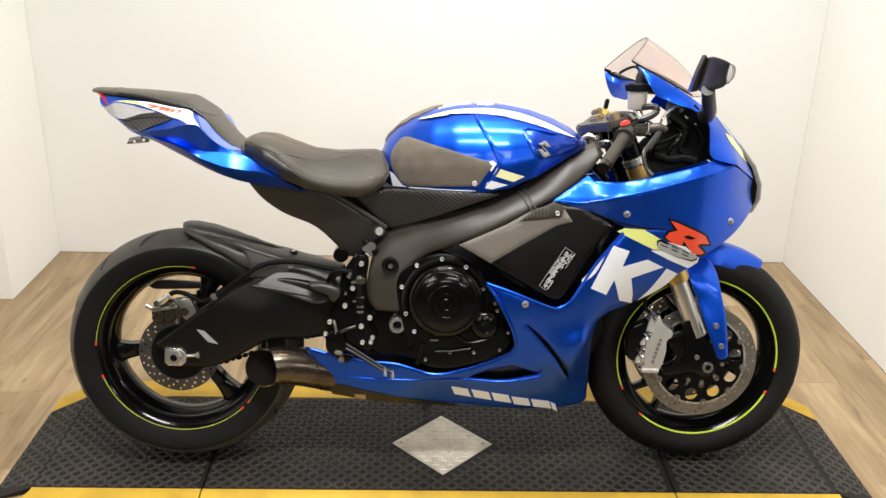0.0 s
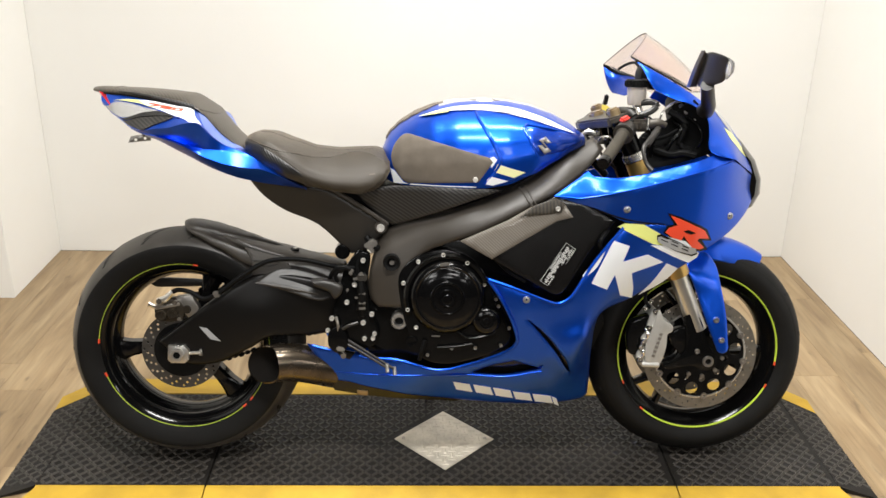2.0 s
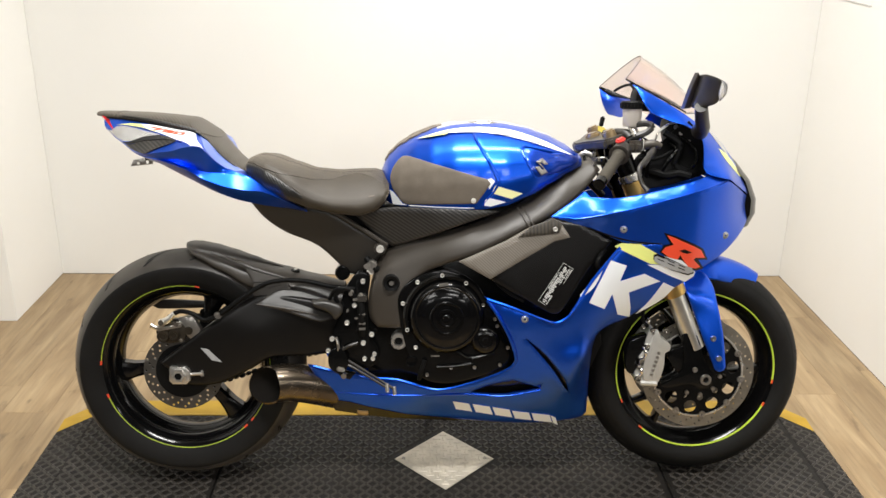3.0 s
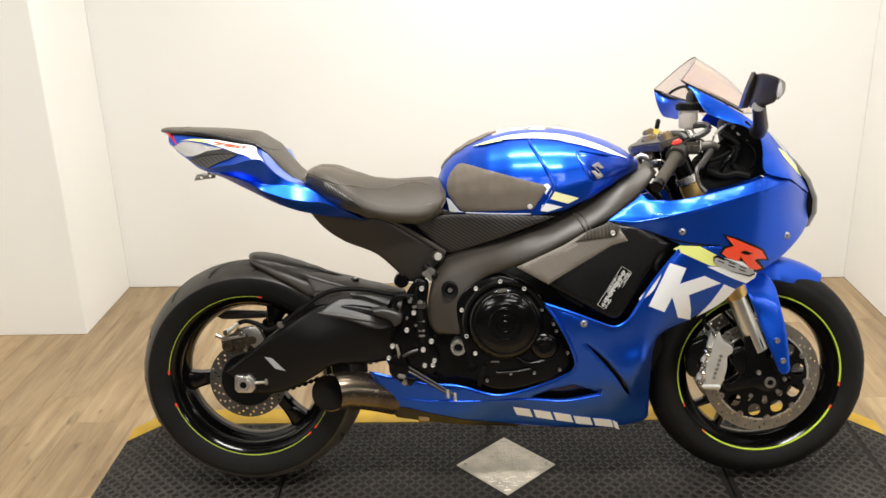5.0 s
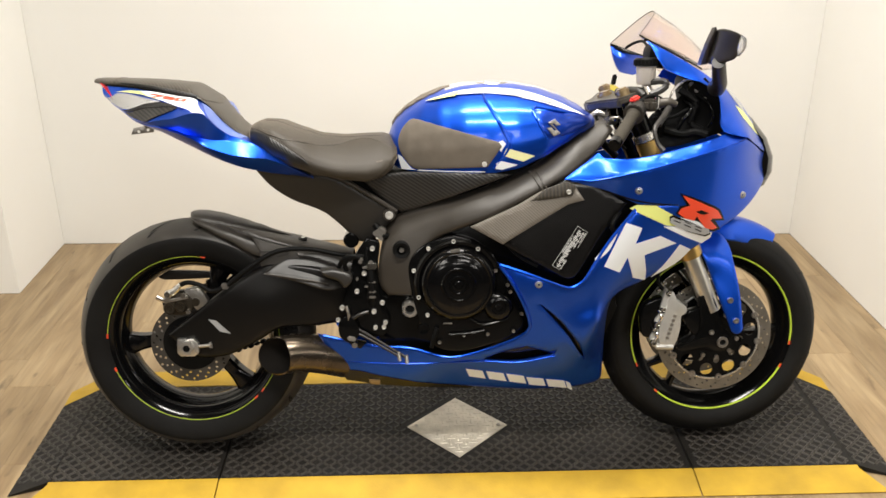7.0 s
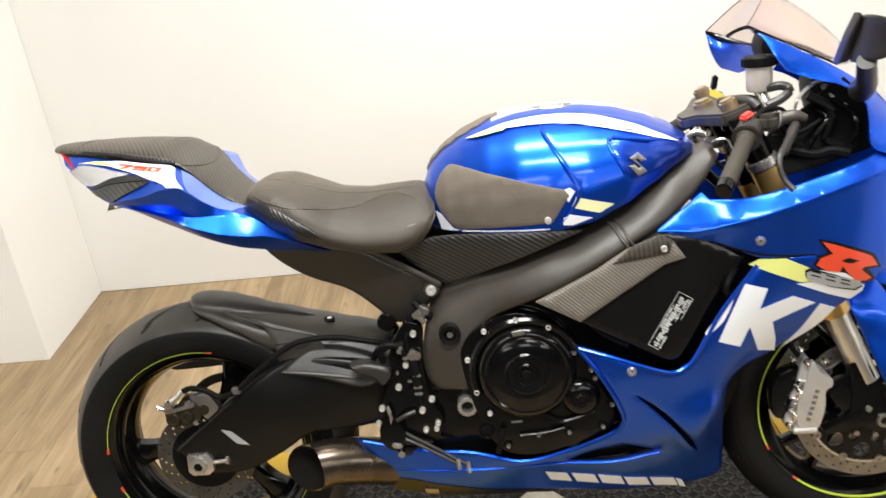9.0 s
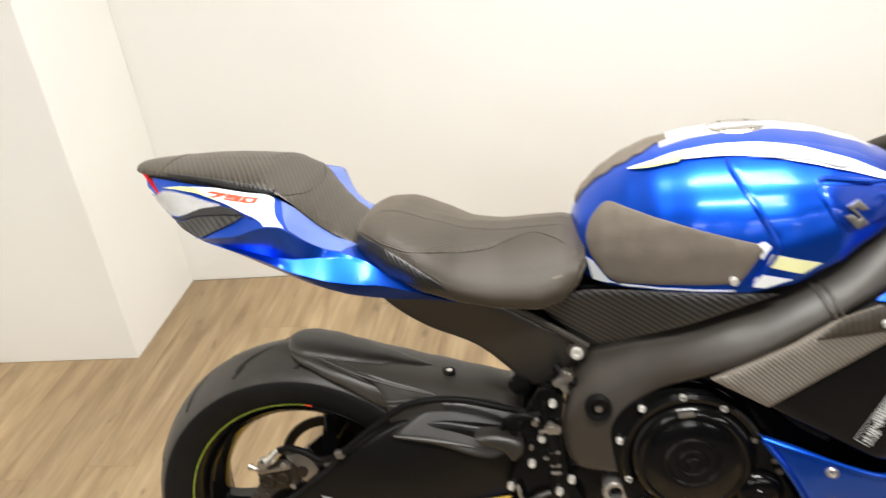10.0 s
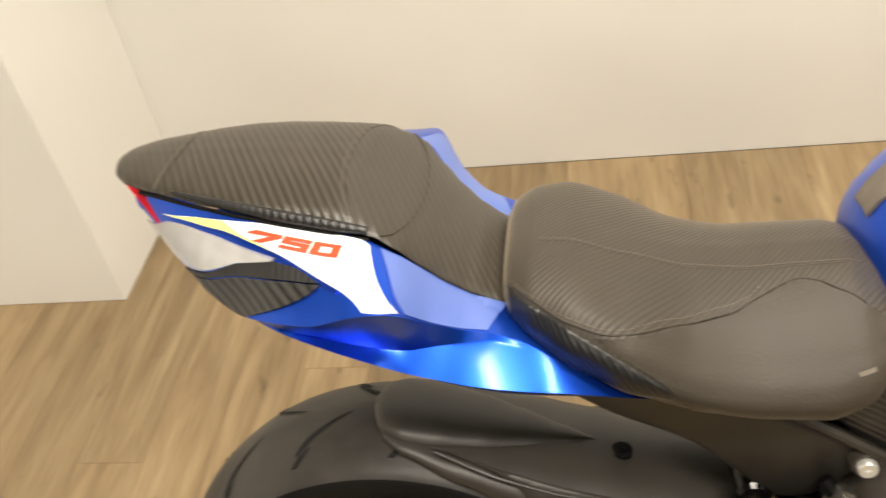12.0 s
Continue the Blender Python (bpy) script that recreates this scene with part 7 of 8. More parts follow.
    rings.append([cen + (p - cen) * 0.93 + t * 0.002 for p in rings[-1]])
    mz = part("muffler", loft(rings, True, False), M_TITAN, BIKE, "short heat-tinted steel muffler", angle=60)
    inner = [[cen + (p - cen) * 0.99 for p in rings[-1]], [cen - t * 0.05 + (p - cen) * 0.80 for p in rings[-1]], [cen - t * 0.10 + (p - cen) * 0.5 for p in rings[-1]]]
    bm = loft(inner, True, False)
    part("muffler_bore", bm, M_BORE_SHADE, mz, "muffler bore, its deep shade put into black")
    part("muffler_plug", lathe([(0.0001, 0), (0.033, 0), (0.033, 0.004)], 24), M_BORE_SHADE, mz).matrix_basis = Matrix.Translation(cen - t * 0.085) @ turn_to(t) @ pose(0, 0, 0, -90, 0, 0)
    part("exhaust_hanger", rod((-0.455, -0.075, 0.40), (-0.452, -0.10, 0.345), 0.006, 8), M_DARK, mz)
    part("exhaust_hanger", rod((-0.43, -0.075, 0.40), (-0.425, -0.10, 0.345), 0.006, 8), M_DARK, mz)
    # footrest plate and controls
    plate = part("footrest_plate", prism(curve2([(-0.225, 0.600), (-0.195, 0.585), (-0.200, 0.520), (-0.195, 0.440), (-0.172, 0.385), (-0.185, 0.345), (-0.230, 0.335), (-0.262, 0.350), (-0.285, 0.385), (-0.292, 0.430), (-0.275, 0.480), (-0.262, 0.545)], (0,), 4), -0.150, -0.120, 0.004), M_CASE, BIKE, "black rider footrest plate")
    for x, z in ((-0.212, 0.573), (-0.241, 0.543), (-0.234, 0.509), (-0.254, 0.462), (-0.212, 0.408), (-0.190, 0.431), (-0.183, 0.378), (-0.209, 0.365), (-0.187, 0.366), (-0.304, 0.387), (-0.293, 0.419)):
        bolt_at(x, -0.154, z, plate, 0.0066 if z > 0.40 else 0.0058, M_BOLT)
    bolt_at(-0.168, -0.140, 0.655, BIKE, 0.0105, M_BOLT)
    part("bolt_boss", lathe([(0.0001, -0.138), (0.014, -0.138), (0.017, -0.13), (0.017, -0.11)], 18, -0.168, 0.655), M_FRAME, BIKE)
    part("linkage", block(-0.190, -0.140, 0.612, 0.022, 0.02, 0.030, 0.004, pose(0, 0, 0, 0, 30, 0)), M_STEEL, plate, "grey suspension linkage bracket")
    part("linkage", tube([(-0.205, -0.13, 0.63), (-0.185, -0.14, 0.605), (-0.165, -0.13, 0.60)], 0.008, 8, 3), M_DARK, plate)
    part("master_cylinder", tube([(-0.218, -0.150, 0.530), (-0.216, -0.155, 0.480), (-0.214, -0.150, 0.425)], [0.010, 0.011, 0.008], 10, 3), M_DARK, plate, "black brake master cylinder")
    part("clamp", block(-0.214, -0.160, 0.530, 0.026, 0.012, 0.018, 0.003), M_CHROME, plate)
    for z in (0.487, 0.462, 0.448):
        part("clamp", block(-0.214, -0.161, z, 0.018, 0.008, 0.006, 0.002), M_STEEL, plate)
    part("footpeg", sheet(curve2([(-0.345, 0.521), (-0.310, 0.523), (-0.268, 0.510), (-0.266, 0.490), (-0.284, 0.474), (-0.298, 0.492), (-0.335, 0.507)], (0,), 4), flat(-0.172), 0.035, 0.012, 0.008), M_PLASTIC, plate, "folded black footpeg")
    part("heel_hose", tube([(-0.235, -0.150, 0.552), (-0.262, -0.160, 0.553), (-0.283, -0.155, 0.535), (-0.278, -0.150, 0.515)], 0.006, 8, 4), M_DARK, plate)
    pedal = part("brake_pedal", tube([(-0.270, -0.155, 0.372), (-0.252, -0.158, 0.362), (-0.189, -0.163, 0.3235), (-0.152, -0.168, 0.301), (-0.131, -0.172, 0.289)], [0.006, 0.0042, 0.0036, 0.0036, 0.0042], 10, 4), M_PLASTIC, plate, "worn black brake pedal")
    part("pedal_rod", tube([(-0.262, -0.160, 0.354), (-0.240, -0.163, 0.345), (-0.186, -0.168, 0.3135), (-0.150, -0.172, 0.292)], 0.0034, 8, 4), M_PLASTIC, pedal)
    for x, z in ((-0.150, 0.294), (-0.131, 0.286)):
        part("pedal_tip", rod((x, -0.170, z + 0.009), (x + 0.002, -0.176, z - 0.013), 0.0050, 10, 0.001), M_STEEL, pedal)
    part("pedal_pivot", prism(curve2([(-0.300, 0.385), (-0.278, 0.400), (-0.258, 0.385), (-0.250, 0.355), (-0.262, 0.332), (-0.284, 0.330), (-0.302, 0.350)], (), 3), -0.166, -0.138, 0.004), M_CASE, plate, "black pedal pivot housing")
    part("pedal_link", tube([(-0.269, -0.160, 0.389), (-0.250, -0.163, 0.402), (-0.226, -0.158, 0.409)], 0.0045, 8, 3), M_PLASTIC, plate)
    part("pivot_cap", block(-0.270, -0.168, 0.3405, 0.022, 0.006, 0.013, 0.003, pose(0, 0, 0, 0, 12, 0)), M_ALU, plate, "pale metal cap")
    part("pedal_stop", prism([(-0.290, 0.335), (-0.232, 0.325), (-0.248, 0.306), (-0.270, 0.312)], -0.150, -0.138, 0.003), M_BLACK, plate, "dark mounting tongue")
    part("pedal_spring", tube([(-0.282, -0.16, 0.372), (-0.276, -0.163, 0.400), (-0.282, -0.16, 0.425)], 0.004, 8, 3), M_STEEL, plate)
    part("hex_nut", rod((-0.262, -0.165, 0.325), (-0.262, -0.178, 0.325), 0.008, 6), M_CHROME, plate)
    for x, z, sx, sz, a in ((-0.242, 0.544, 0.010, 0.016, 20), (-0.231, 0.526, 0.014, 0.007, -10), (-0.217, 0.537, 0.012, 0.012, 45), (-0.200, 0.615, 0.018, 0.012, -35), (-0.192, 0.603, 0.008, 0.020, -40), (-0.279, 0.373, 0.006, 0.014, 10), (-0.272, 0.347, 0.012, 0.009, 25), (-0.262, 0.384, 0.008, 0.006, 0), (-0.252, 0.496, 0.006, 0.010, 15), (-0.229, 0.476, 0.010, 0.005, 0)):
        part("clip", block(x, -0.160, z, sx, 0.010, sz, 0.002, pose(0, 0, 0, 0, a, 0)), M_STEEL, plate, "small metal clip")
    part("brake_hose_loop", tube([(-0.300, -0.140, 0.520), (-0.285, -0.158, 0.548), (-0.260, -0.160, 0.556), (-0.240, -0.158, 0.545), (-0.232, -0.155, 0.525)], 0.0058, 8, 5), M_DARK, plate, "black hose loop")
    part("wiring", tube([(-0.215, -0.140, 0.600), (-0.228, -0.150, 0.560), (-0.222, -0.152, 0.500), (-0.226, -0.152, 0.440)], 0.004, 8, 4), M_DARK, plate)
    part("shock_reservoir", lathe([(0.0001, -0.115), (0.016, -0.115), (0.020, -0.110), (0.020, -0.05)], 20, -0.268, 0.586), M_CASE, BIKE, "black shock reservoir")
    # rear caliper
    cal = part("rear_caliper", prism(curve2([(-0.757, 0.430), (-0.738, 0.456), (-0.705, 0.460), (-0.680, 0.440), (-0.682, 0.408), (-0.710, 0.398), (-0.742, 0.404)], (), 3), -0.128, -0.090, 0.006), M_BRONZE, BIKE, "black and bronze rear brake caliper")
    for x, z, r in ((-0.737, 0.418, 0.017), (-0.708, 0.422, 0.015)):
        part("caliper_cap", lathe([(0.0001, -0.133), (r * 0.45, -0.133), (r * 0.55, -0.136), (r * 0.8, -0.136), (r, -0.131), (r, -0.12)], 20, x, z), M_BRONZE, cal)
    part("caliper_rib", prism([(-0.752, 0.440), (-0.690, 0.452), (-0.688, 0.444), (-0.750, 0.432)], -0.134, -0.124, 0.002), M_STEEL, cal, "worn metal rib")
    part("caliper_pin", tube([(-0.768, -0.13, 0.450), (-0.752, -0.13, 0.442), (-0.732, -0.13, 0.446)], 0.005, 8, 3), M_STEEL, cal)
    part("pad_pin", rod((-0.690, -0.120, 0.408), (-0.690, -0.134, 0.408), 0.006, 8, 0.001), M_CHROME, cal)
    part("caliper_boss", rod((-0.672, -0.100, 0.432), (-0.672, -0.128, 0.432), 0.011, 16, 0.002), M_BRONZE, cal)
    part("banjo", tube([(-0.742, -0.130, 0.455), (-0.722, -0.134, 0.464), (-0.704, -0.132, 0.482)], [0.010, 0.009, 0.007], 8, 3), M_ALU, cal, "steel hose fitting")
    part("banjo_bolt", rod((-0.738, -0.125, 0.458), (-0.738, -0.146, 0.458), 0.008, 6, 0.001), M_CHROME, cal)
    part("caliper_bolt", rod((-0.700, -0.125, 0.452), (-0.700, -0.136, 0.452), 0.007, 6, 0.001), M_CHROME, cal)
    part("bleed_nipple", rod((-0.752, -0.125, 0.436), (-0.768, -0.132, 0.446), 0.0045, 8), M_CHROME, cal)
    part("caliper_bracket", prism([(-0.70, 0.465), (-0.66, 0.47), (-0.640, 0.435), (-0.660, 0.400), (-0.69, 0.43)], -0.122, -0.100, 0.003), M_STEEL, cal, "bronze-grey caliper bracket")
    # sprocket and chain on the far side
    part("sprocket", lathe([(0.088, 0.096), (0.106, 0.096), (0.109, 0.099), (0.106, 0.103), (0.088, 0.103)], 84, RX, RZ, ring=True), M_BRONZE, REAR_W, "dark rear sprocket")
    for z0, z1 in ((0.428, 0.445), (0.202, 0.372)):
        cb = bmesh.new()
        a, b = Vector((RX, 0.1, z0)), Vector((-0.16, 0.1, z1))
        n = 30
        dirv = (b - a).normalized()
        ang = math.degrees(math.atan2(dirv.z, dirv.x))
        for i in range(n):
            p = a.lerp(b, (i + 0.5) / n)
            merge(cb, block(p.x, 0.1, p.z, 0.0165, 0.012 if i % 2 else 0.016, 0.011 if i % 2 else 0.014, 0.003, pose(0, 0, 0, 0, -ang, 0)))
        part("chain_run", cb, M_DARK, BIKE, "dark oily run of the drive chain")
    # side stand on the far side
    part("side_stand", tube([(-0.06, 0.11, 0.30), (-0.05, 0.18, 0.17), (-0.035, 0.262, 0.055)], [0.014, 0.012, 0.010], 10, 3), M_CASE, BIKE, "black side stand")


build_engine()

# ---- front end


def build_front():
    def fk(z):
        return 0.611 + (0.537 - z) * 0.43
    for s in (-1, 1):
        y = s * 0.112
        lf = part("fork_leg", rod((fk(0.832 if s < 0 else 0.76), y, 0.832 if s < 0 else 0.76), (fk(0.540), y, 0.540), 0.0275, 28, 0.002), M_GOLD, BIKE, "gold-anodised upside-down fork leg")
        part("fork_collar", rod((fk(0.590), y, 0.590), (fk(0.530), y, 0.530), 0.0320, 28, 0.003), M_GOLD, lf)
        part("fork_top", rod((fk(0.935), y, 0.935), (fk(0.828 if s < 0 else 0.76), y, 0.828 if s < 0 else 0.76), 0.0255, 24, 0.002), M_CASE, lf, "black upper fork tube")
        part("fork_clamp", rod((fk(0.852), y, 0.852), (fk(0.834), y, 0.834), 0.0300, 24, 0.003), M_ALU, lf, "silver clamp ring")
        part("fork_slider", rod((fk(0.545), y, 0.545), (fk(0.385), y, 0.385), 0.0240, 28), M_SLIDER, lf, "bright steel fork slider")
        foot = curve2([(0.636, 0.425), (0.672, 0.425), (0.700, 0.350), (0.725, 0.318), (0.722, 0.285), (0.690, 0.276), (0.660, 0.290), (0.600, 0.278), (0.585, 0.290), (0.640, 0.330)], (), 3)
        part("fork_foot", prism(foot, y - 0.022, y + 0.022, 0.008), M_CASE, lf, "black fork bottom casting")
        part("fork_foot", prism(curve2([(0.60, 0.375), (0.65, 0.395), (0.68, 0.34), (0.65, 0.31), (0.615, 0.335)], (), 3), y - 0.016, y + 0.014, 0.005), M_CASE, lf)
        part("axle_cap", lathe([(0.008, y + s * 0.022), (0.0085, y + s * 0.027), (0.014, y + s * 0.027), (0.016, y + s * 0.02)], 20, 0.703, 0.302), M_STEEL, lf, "hollow steel axle end")
        bolt_at(0.672, -0.134, 0.330, lf, 0.007, M_STEEL) if s < 0 else None
        # radial caliper
        cal = part("front_caliper", prism(curve2([(0.551, 0.443), (0.566, 0.435), (0.578, 0.416), (0.600, 0.403), (0.598, 0.388), (0.588, 0.376), (0.581, 0.331), (0.571, 0.304), (0.574, 0.286), (0.541, 0.282), (0.516, 0.296), (0.512, 0.320), (0.526, 0.341), (0.522, 0.363), (0.534, 0.381), (0.538, 0.408)], (), 3), -0.128 if s < 0 else 0.062, -0.060 if s < 0 else 0.128, 0.010), M_CALIPER, BIKE, "silver radial brake caliper")
        if s < 0:
            part("caliper_bridge", prism(curve2([(0.554, 0.414), (0.560, 0.436), (0.567, 0.440), (0.577, 0.418), (0.601, 0.401), (0.601, 0.385), (0.589, 0.376), (0.588, 0.345), (0.581, 0.314), (0.571, 0.294), (0.549, 0.297), (0.534, 0.305), (0.533, 0.344), (0.545, 0.383)], (), 3), -0.138, -0.124, 0.005), M_CALIPER, cal, "silver outer caliper half")
            part("caliper_body", prism(curve2([(0.487, 0.352), (0.493, 0.397), (0.515, 0.414), (0.548, 0.424), (0.552, 0.395), (0.538, 0.366), (0.524, 0.343), (0.520, 0.315), (0.494, 0.318)], (), 3), -0.122, -0.085, 0.006), M_CASE, cal, "dark inner caliper half and pads")
            for x, z, r in ((0.543, 0.392, 0.0085), (0.531, 0.352, 0.0115), (0.522, 0.337, 0.0070), (0.521, 0.305, 0.0090), (0.556, 0.436, 0.0080), (0.528, 0.445, 0.0060), (0.543, 0.466, 0.0055), (0.589, 0.437, 0.0075)):
                bolt_at(x, -0.130, z, cal, r, M_CHROME)
            for x, z in ((0.535, 0.372), (0.526, 0.322)):
                part("pad_spring", tube([(x - 0.004, -0.126, z + 0.018), (x + 0.004, -0.134, z + 0.004), (x - 0.002, -0.130, z - 0.014)], [0.003, 0.005, 0.003], 8, 3), M_CHROME, cal, "bright pad spring")
            part("banjo", rod((0.526, -0.132, 0.293), (0.572, -0.134, 0.292), 0.0085, 14, 0.002), M_CALIPER, cal, "pale pinch fitting")
            for k in range(6):
                part("caliper_mark", block(0.5715 - 0.0034 * k, -0.1385, 0.377 - 0.0118 * k, 0.0085, 0.001, 0.0070, 0.0, pose(0, 0, 0, 0, 17, 0)), M_STEEL, cal, "unreadable grey mark")
            part("front_hose", tube([(0.560, -0.10, 0.428), (0.535, -0.095, 0.46), (0.545, -0.09, 0.52), (0.56, -0.08, 0.60)], 0.0055, 8, 4), M_DARK, cal, "black brake hose")
    # fender: a curved shell round the tyre
    rings = []
    for i in range(27):
        t = i / 26
        ang = radians(57 + 73 * t)
        r = 0.318 + 0.004 * math.sin(math.pi * t)
        w = 0.040 + 0.030 * min(1, t * 3.0)
        row = []
        for q in np.linspace(-1, 1, 15):
            dr = 0.050 * abs(q) ** 3 + 0.006 * abs(q)
            row.append((FX + (r - dr) * math.cos(ang), w * q, FZ + (r - dr) * math.sin(ang)))
        low = [(FX + (math.hypot(x - FX, z - FZ) - 0.004) * math.cos(ang), y * 0.96, FZ + (math.hypot(x - FX, z - FZ) - 0.004) * math.sin(ang)) for x, y, z in row]
        rings.append(row + low[::-1])
    fen = part("front_fender", loft(rings), M_BLUE, BIKE, "metallic blue front fender", angle=60)
    guard = curve2([(0.632, 0.556), (0.646, 0.580), (0.690, 0.588), (0.715, 0.560), (0.724, 0.512), (0.741, 0.430), (0.751, 0.342), (0.744, 0.331), (0.730, 0.329), (0.720, 0.336), (0.686, 0.418), (0.662, 0.485)], (0, 4, 6, 9), 4)
    gy = rbf([(0.632, 0.556, -0.118), (0.646, 0.58, -0.088), (0.69, 0.588, -0.082), (0.715, 0.56, -0.104), (0.724, 0.512, -0.130), (0.741, 0.43, -0.143), (0.74, 0.335, -0.151), (0.686, 0.418, -0.147), (0.662, 0.485, -0.134), (0.68, 0.55, -0.119)])
    for m in (False, True):
        g = part("fork_guard", sheet(guard, gy, 0.006, 0.010, 0.005, mirror=m), M_BLUE, fen, "metallic blue fork guard")
    for x, z in ((0.712, 0.420), (0.729, 0.366)):
        bolt_at(x, gy(x, z) - 0.001, z, fen, 0.008, M_STEEL)
    # yokes
    def yoke(z, h, mat, w=0.135):
        x = fk(z)
        o = [(x - 0.085, -0.028), (x - 0.060, -0.055), (x - 0.028, -w - 0.004), (x, -w - 0.012), (x + 0.030, -w), (x + 0.034, -0.09), (x + 0.008, -0.04), (x + 0.008, 0.04), (x + 0.034, 0.09), (x + 0.030, w), (x, w + 0.012), (x - 0.028, w + 0.004), (x - 0.060, 0.055), (x - 0.085, 0.028)]
        bm = bmesh.new()
        lo = [bm.verts.new((a, b, z + 0.30 * (x - a) * -0.0)) for a, b in o]
        f = bm.faces.new(lo)
        g = bmesh.ops.extrude_face_region(bm, geom=[f])
        for v in g["geom"]:
            if isinstance(v, bmesh.types.BMVert):
                v.co.z += h
        bmesh.ops.recalc_face_normals(bm, faces=bm.faces)
        bmesh.ops.bevel(bm, geom=list(bm.edges), offset=0.005, segments=2, affect="EDGES", clamp_overlap=True)
        rot = Matrix.Translation((x, 0, z)) @ pose(0, 0, 0, 0, -17, 0) @ Matrix.Translation((-x, 0, -z))
        for v in bm.verts:
            v.co = rot @ v.co
        return part("triple_clamp", bm, mat, BIKE, "black fork yoke")
    top = yoke(0.935, 0.024, M_GREYP)
    top.location = (0, 0.030, -0.012)
    yoke(0.70, 0.03, M_CASE)
    for s in (-1, 1):
        part("fork_cap", rod((fk(0.975), s * 0.112, 0.975), (fk(0.950), s * 0.112, 0.950), 0.017, 20, 0.004), M_BRASS, top, "tarnished gold fork cap")
        part("clip_on_clamp", rod((fk(0.915), s * 0.112, 0.915), (fk(0.880), s * 0.112, 0.880), 0.0355, 24, 0.004), M_CASE, top)
    part("stem_nut", rod((0.405, 0.015, 0.962), (0.412, 0.015, 0.937), 0.020, 20, 0.005), M_BRASS, top, "tarnished brass-toned stem nut")
    part("bar_bracket", tube([(0.425, -0.060, 0.962), (0.452, -0.095, 0.966), (0.470, -0.120, 0.964), (0.478, -0.135, 0.955)], [0.011, 0.013, 0.014, 0.010], 12, 4), M_PLASTIC, top, "black handlebar bracket")
    part("ignition_lock", rod((0.452, 0.0, 0.958), (0.462, 0, 0.900), 0.022, 18, 0.003), M_CASE, top)
    part("lock_ring", rod((0.451, 0.0, 0.964), (0.453, 0, 0.956), 0.015, 18, 0.002), M_BRASS, top)
    key = part("key", block(0.437, 0.070, 0.979, 0.010, 0.020, 0.030, 0.003, pose(0, 0, 0, 0, 12, 0)), M_DARK, BIKE, "black ignition key")
    part("key_tag", sheet([(0.424, 0.968), (0.440, 0.964), (0.458, 0.949), (0.448, 0.943), (0.424, 0.955)], flat(0.055), 0.002, 0.01, 0.0), M_TAG, key, "yellow paper key tag")
    # lock and cable bits at the tank's front
    part("cable_stop", tube([(0.352, -0.07, 0.900), (0.372, -0.075, 0.912), (0.392, -0.08, 0.905)], 0.007, 8, 3), M_STEEL, top)
    part("cable_stop", block(0.372, -0.06, 0.895, 0.03, 0.03, 0.022, 0.005), M_STEEL, top)
    part("wire_loop", tube([(0.388, -0.12, 0.885), (0.395, -0.135, 0.902), (0.416, -0.14, 0.903), (0.424, -0.145, 0.888), (0.436, -0.15, 0.872)], 0.0022, 6, 4), M_ALU, top, "pale wire loop")
    part("steering_damper", rod((0.36, -0.10, 0.86), (0.42, -0.095, 0.80), 0.010, 12, 0.002), M_CASE, top)
    part("clutch_cable", tube([(0.400, 0.06, 0.905), (0.375, -0.02, 0.915), (0.372, -0.09, 0.892), (0.400, -0.125, 0.858), (0.440, -0.11, 0.82)], 0.0042, 8, 5), M_DARK, top, "black cable")
    part("brake_line", tube([(0.492, -0.118, 0.965), (0.520, -0.135, 0.935), (0.528, -0.13, 0.890), (0.512, -0.12, 0.840), (0.505, -0.11, 0.80)], 0.005, 8, 5), M_CASE, top, "black brake line")
    part("wiring", tube([(0.440, -0.150, 0.905), (0.470, -0.165, 0.885), (0.480, -0.155, 0.850), (0.470, -0.12, 0.81)], 0.0035, 8, 4), M_DARK, top)
    part("wiring", tube([(0.50, -0.14, 0.90), (0.55, -0.145, 0.905), (0.60, -0.14, 0.930)], 0.005, 8, 4), M_DARK, top)
    for x, y, z in ((0.395, -0.085, 0.905), (0.408, -0.11, 0.893), (0.378, -0.06, 0.908), (0.430, -0.130, 0.875)):
        part("clamp_bolt", rod((x, y, z), (x - 0.002, y - 0.006, z + 0.012), 0.0055, 6, 0.001), M_CHROME, top)
    part("clamp_block", block(0.402, -0.095, 0.892, 0.034, 0.026, 0.020, 0.004, pose(0, 0, 0, 0, 0, 25)), M_STEEL, top, "grey handlebar clamp")
    # right bar and grip
    p0, p1 = Vector((0.462, -0.135, 0.930)), Vector((0.356, -0.336, 0.848))
    bar = part("handlebar", rod(p0, p1, 0.011, 16), M_CASE, BIKE, "black clip-on handlebar with rubber grip")
    g0, g1 = p0.lerp(p1, 0.30), p0.lerp(p1, 0.93)
    bm = bmesh.new()
    rs = []
    for i in range(34):
        t = i / 33
        rs.append(0.0150 - (0.0010 if i % 2 else 0) + (0.004 if t < 0.06 else 0))
    tube([tuple(g0.lerp(g1, i / 33)) for i in range(34)], rs, 18, 1, bm, True)
    part("grip", bm, M_RUBBER, bar, "ribbed grey-black rubber grip")
    d = (p1 - p0).normalized()
    part("bar_end", rod(g1, g1 + d * 0.026, 0.0145, 18, 0.003), M_BLACK, bar, "black bar-end weight")
    part("throttle_flange", rod(g0 - d * 0.004, g0 + d * 0.004, 0.026, 22, 0.002), M_PLASTIC, bar)
    part("switch_housing", rod(p0.lerp(p1, 0.14), p0.lerp(p1, 0.29), 0.0235, 20, 0.005), M_PLASTIC, bar, "black switch housing")
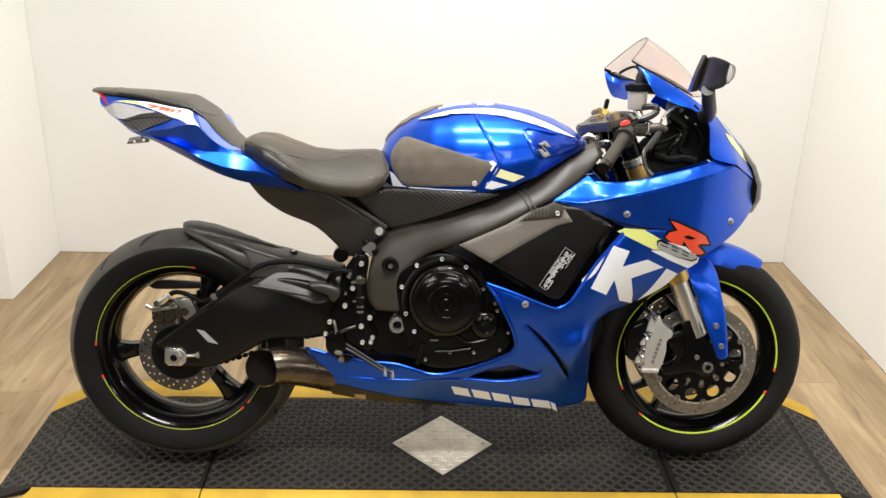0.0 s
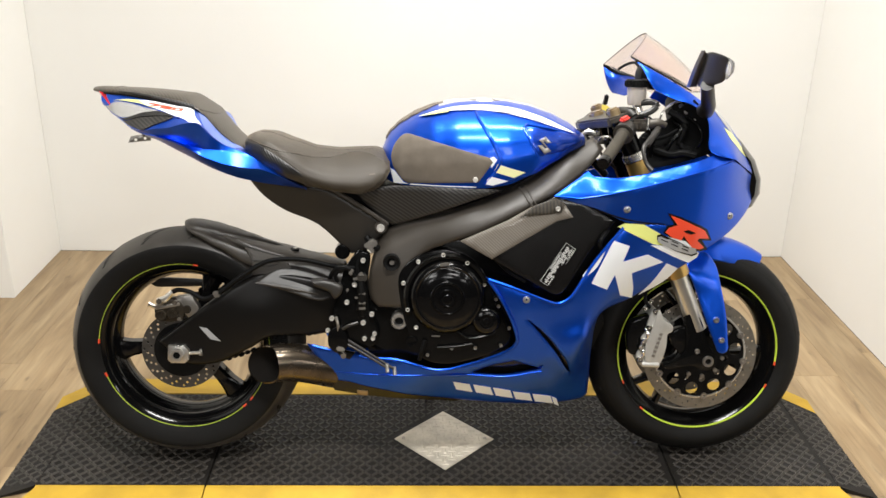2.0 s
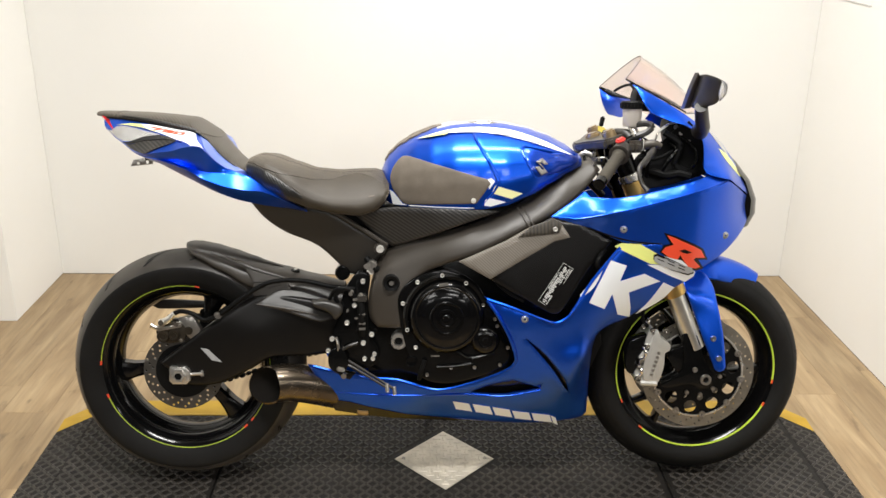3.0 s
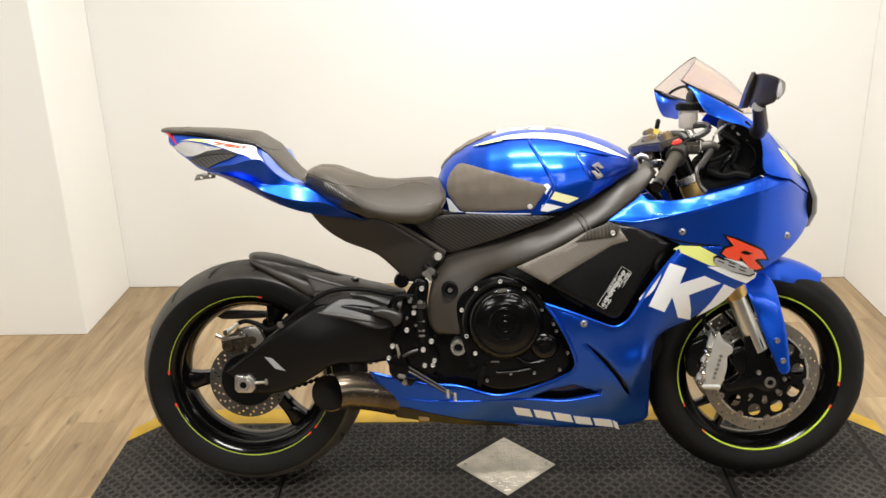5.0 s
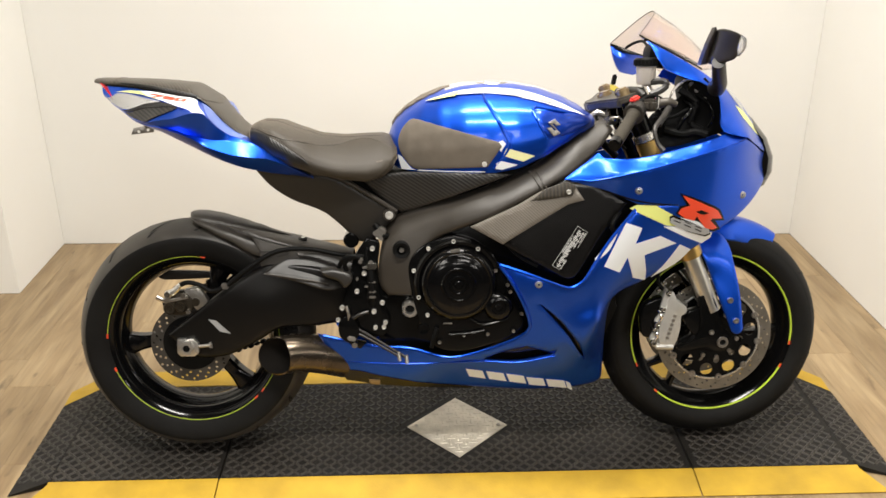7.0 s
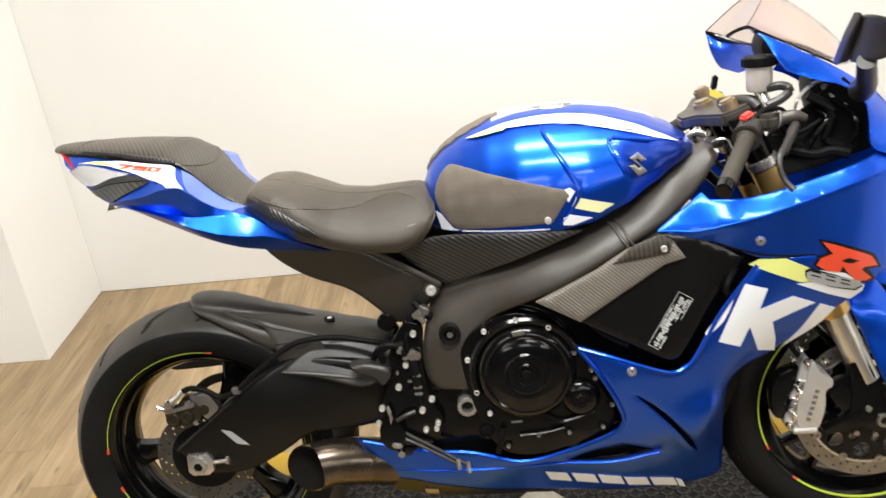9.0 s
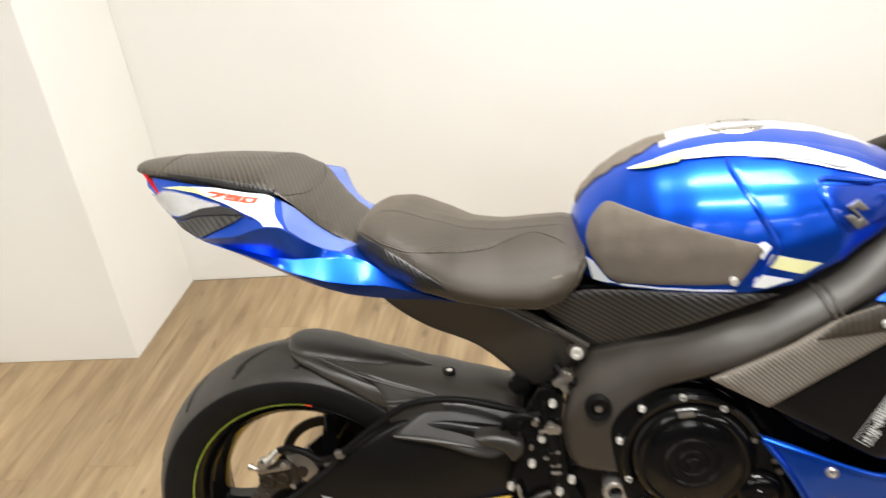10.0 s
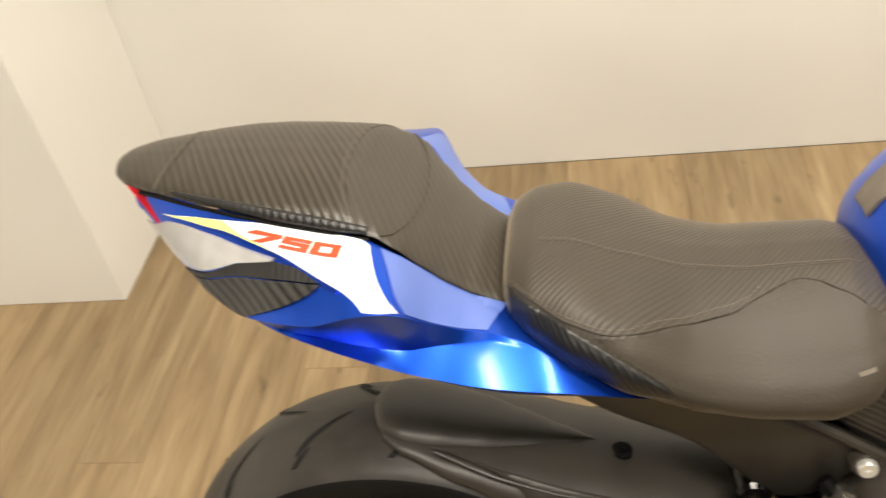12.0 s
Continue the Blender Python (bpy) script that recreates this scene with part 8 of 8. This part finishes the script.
    part("kill_switch", block(0.436, -0.176, 0.941, 0.026, 0.018, 0.011, 0.004, pose(0, 0, 0, 0, -20, 30)), M_REDP, bar, "red kill switch")
    part("lever_perch", block(0.478, -0.165, 0.925, 0.045, 0.035, 0.030, 0.008, pose(0, 0, 0, 0, 0, 40)), M_GREYP, bar, "grey brake lever perch")
    part("master_cylinder", tube([(0.474, -0.160, 0.916), (0.500, -0.165, 0.928), (0.522, -0.170, 0.932), (0.541, -0.172, 0.926)], [0.009, 0.012, 0.012, 0.007], 12, 4), M_GREYP, bar, "worn grey brake master cylinder")
    part("lever_blade", tube([(0.520, -0.180, 0.918), (0.506, -0.205, 0.908), (0.490, -0.235, 0.896), (0.476, -0.262, 0.884)], [0.008, 0.009, 0.007, 0.005], 10, 4), M_PLASTIC, bar, "black lever knuckle")
    part("brake_lever", tube([(0.500, -0.215, 0.906), (0.478, -0.255, 0.893), (0.462, -0.280, 0.882), (0.459, -0.290, 0.866), (0.465, -0.296, 0.845), (0.478, -0.306, 0.828)], [0.006, 0.006, 0.0055, 0.0048, 0.0045, 0.006], 10, 4), M_PLASTIC, bar, "black brake lever")
    part("lever_pivot", rod((0.492, -0.170, 0.945), (0.492, -0.170, 0.915), 0.007, 12, 0.001), M_CHROME, bar)
    part("throttle_cable", tube([(0.445, -0.165, 0.925), (0.475, -0.15, 0.945), (0.515, -0.13, 0.935), (0.53, -0.10, 0.88), (0.50, -0.08, 0.82)], 0.0055, 8, 4), M_DARK, bar, "black throttle cable")
    part("throttle_cable", tube([(0.45, -0.16, 0.915), (0.49, -0.145, 0.915), (0.520, -0.12, 0.895), (0.525, -0.10, 0.84)], 0.0055, 8, 4), M_DARK, bar)
    part("hose", tube([(0.493, -0.100, 0.978), (0.518, -0.110, 0.981), (0.529, -0.120, 0.973), (0.515, -0.120, 0.959), (0.488, -0.120, 0.948)], 0.0085, 8, 4), M_PLASTIC, bar)
    # left bar
    q0, q1 = Vector((0.462, 0.135, 0.930)), Vector((0.352, 0.338, 0.828))
    lb = part("handlebar", rod(q0, q1, 0.011, 16), M_CASE, BIKE, "black clip-on handlebar with rubber grip")
    part("grip", rod(q0.lerp(q1, 0.35), q0.lerp(q1, 0.95), 0.017, 18, 0.003), M_RUBBER, lb)
    # reservoir
    res = part("brake_reservoir", lathe([(0.0001, 0.0), (0.021, 0.0), (0.0235, 0.004), (0.0245, 0.040), (0.0245, 0.046)], 28), M_TANKP, BIKE, "translucent brake fluid reservoir")
    res.matrix_basis = pose(0.484, -0.085, 0.972, 90, 0, 0)
    part("reservoir_cap", lathe([(0.0001, 0.066), (0.026, 0.066), (0.030, 0.062), (0.030, 0.046), (0.0245, 0.045)], 28), M_DARK, res, "black ribbed screw cap")
    for i in range(20):
        a = 2 * math.pi * i / 20
        part("cap_rib", block(0.0305 * math.cos(a), 0.054, 0.0305 * math.sin(a), 0.003, 0.014, 0.003, 0.0008), M_DARK, res)
    part("reservoir_bracket", tube([(0.0, 0.002, 0.0), (0.006, -0.017, 0.013), (0.012, -0.034, 0.028)], 0.011, 10, 3), M_ALU, res, "pale metal bracket")
    # instruments
    dash = part("dashboard", prism(curve2([(0.572, 0.985), (0.598, 1.002), (0.622, 0.985), (0.612, 0.93), (0.590, 0.91), (0.576, 0.94)], (), 3), -0.105, -0.030, 0.010), M_DARK, BIKE, "black instrument cluster")
    part("dash_ring", tube([(0.536, -0.120, 0.927), (0.541, -0.120, 0.949), (0.554, -0.120, 0.968), (0.576, -0.120, 0.982), (0.592, -0.120, 0.984)], [0.002, 0.003, 0.0036, 0.003, 0.002], 8, 5), M_ALU, dash, "silver curved trim")
    part("wiring", tube([(0.56, -0.12, 0.96), (0.60, -0.13, 0.93), (0.59, -0.125, 0.88), (0.62, -0.13, 0.86)], 0.009, 8, 4), M_DARK, dash)
    part("wiring", tube([(0.53, -0.11, 0.86), (0.57, -0.125, 0.85), (0.60, -0.13, 0.855), (0.63, -0.14, 0.848)], 0.010, 8, 4), M_DARK, dash)
    for x, y, z, r in ((0.590, -0.118, 0.972, 0.006), (0.603, -0.122, 0.958, 0.007), (0.612, -0.124, 0.977, 0.005), (0.580, -0.112, 0.948, 0.006), (0.625, -0.128, 0.940, 0.005)):
        part("dash_screw", rod((x, y, z), (x, y - 0.008, z + 0.002), r, 8, 0.001), M_STEEL, dash)
    part("wiring", tube([(0.575, -0.110, 0.935), (0.592, -0.130, 0.915), (0.572, -0.135, 0.890), (0.560, -0.125, 0.862)], 0.005, 8, 4), M_CASE, dash)
    part("wiring", tube([(0.600, -0.125, 0.950), (0.632, -0.140, 0.925), (0.640, -0.150, 0.895), (0.628, -0.145, 0.868)], 0.0045, 8, 4), M_CASE, dash)
    part("radiator", prism([(0.33, 0.62), (0.38, 0.63), (0.42, 0.40), (0.37, 0.28), (0.33, 0.30)], -0.13, 0.13, 0.004), M_DARK, BIKE, "black radiator")


build_front()
lay_planks()
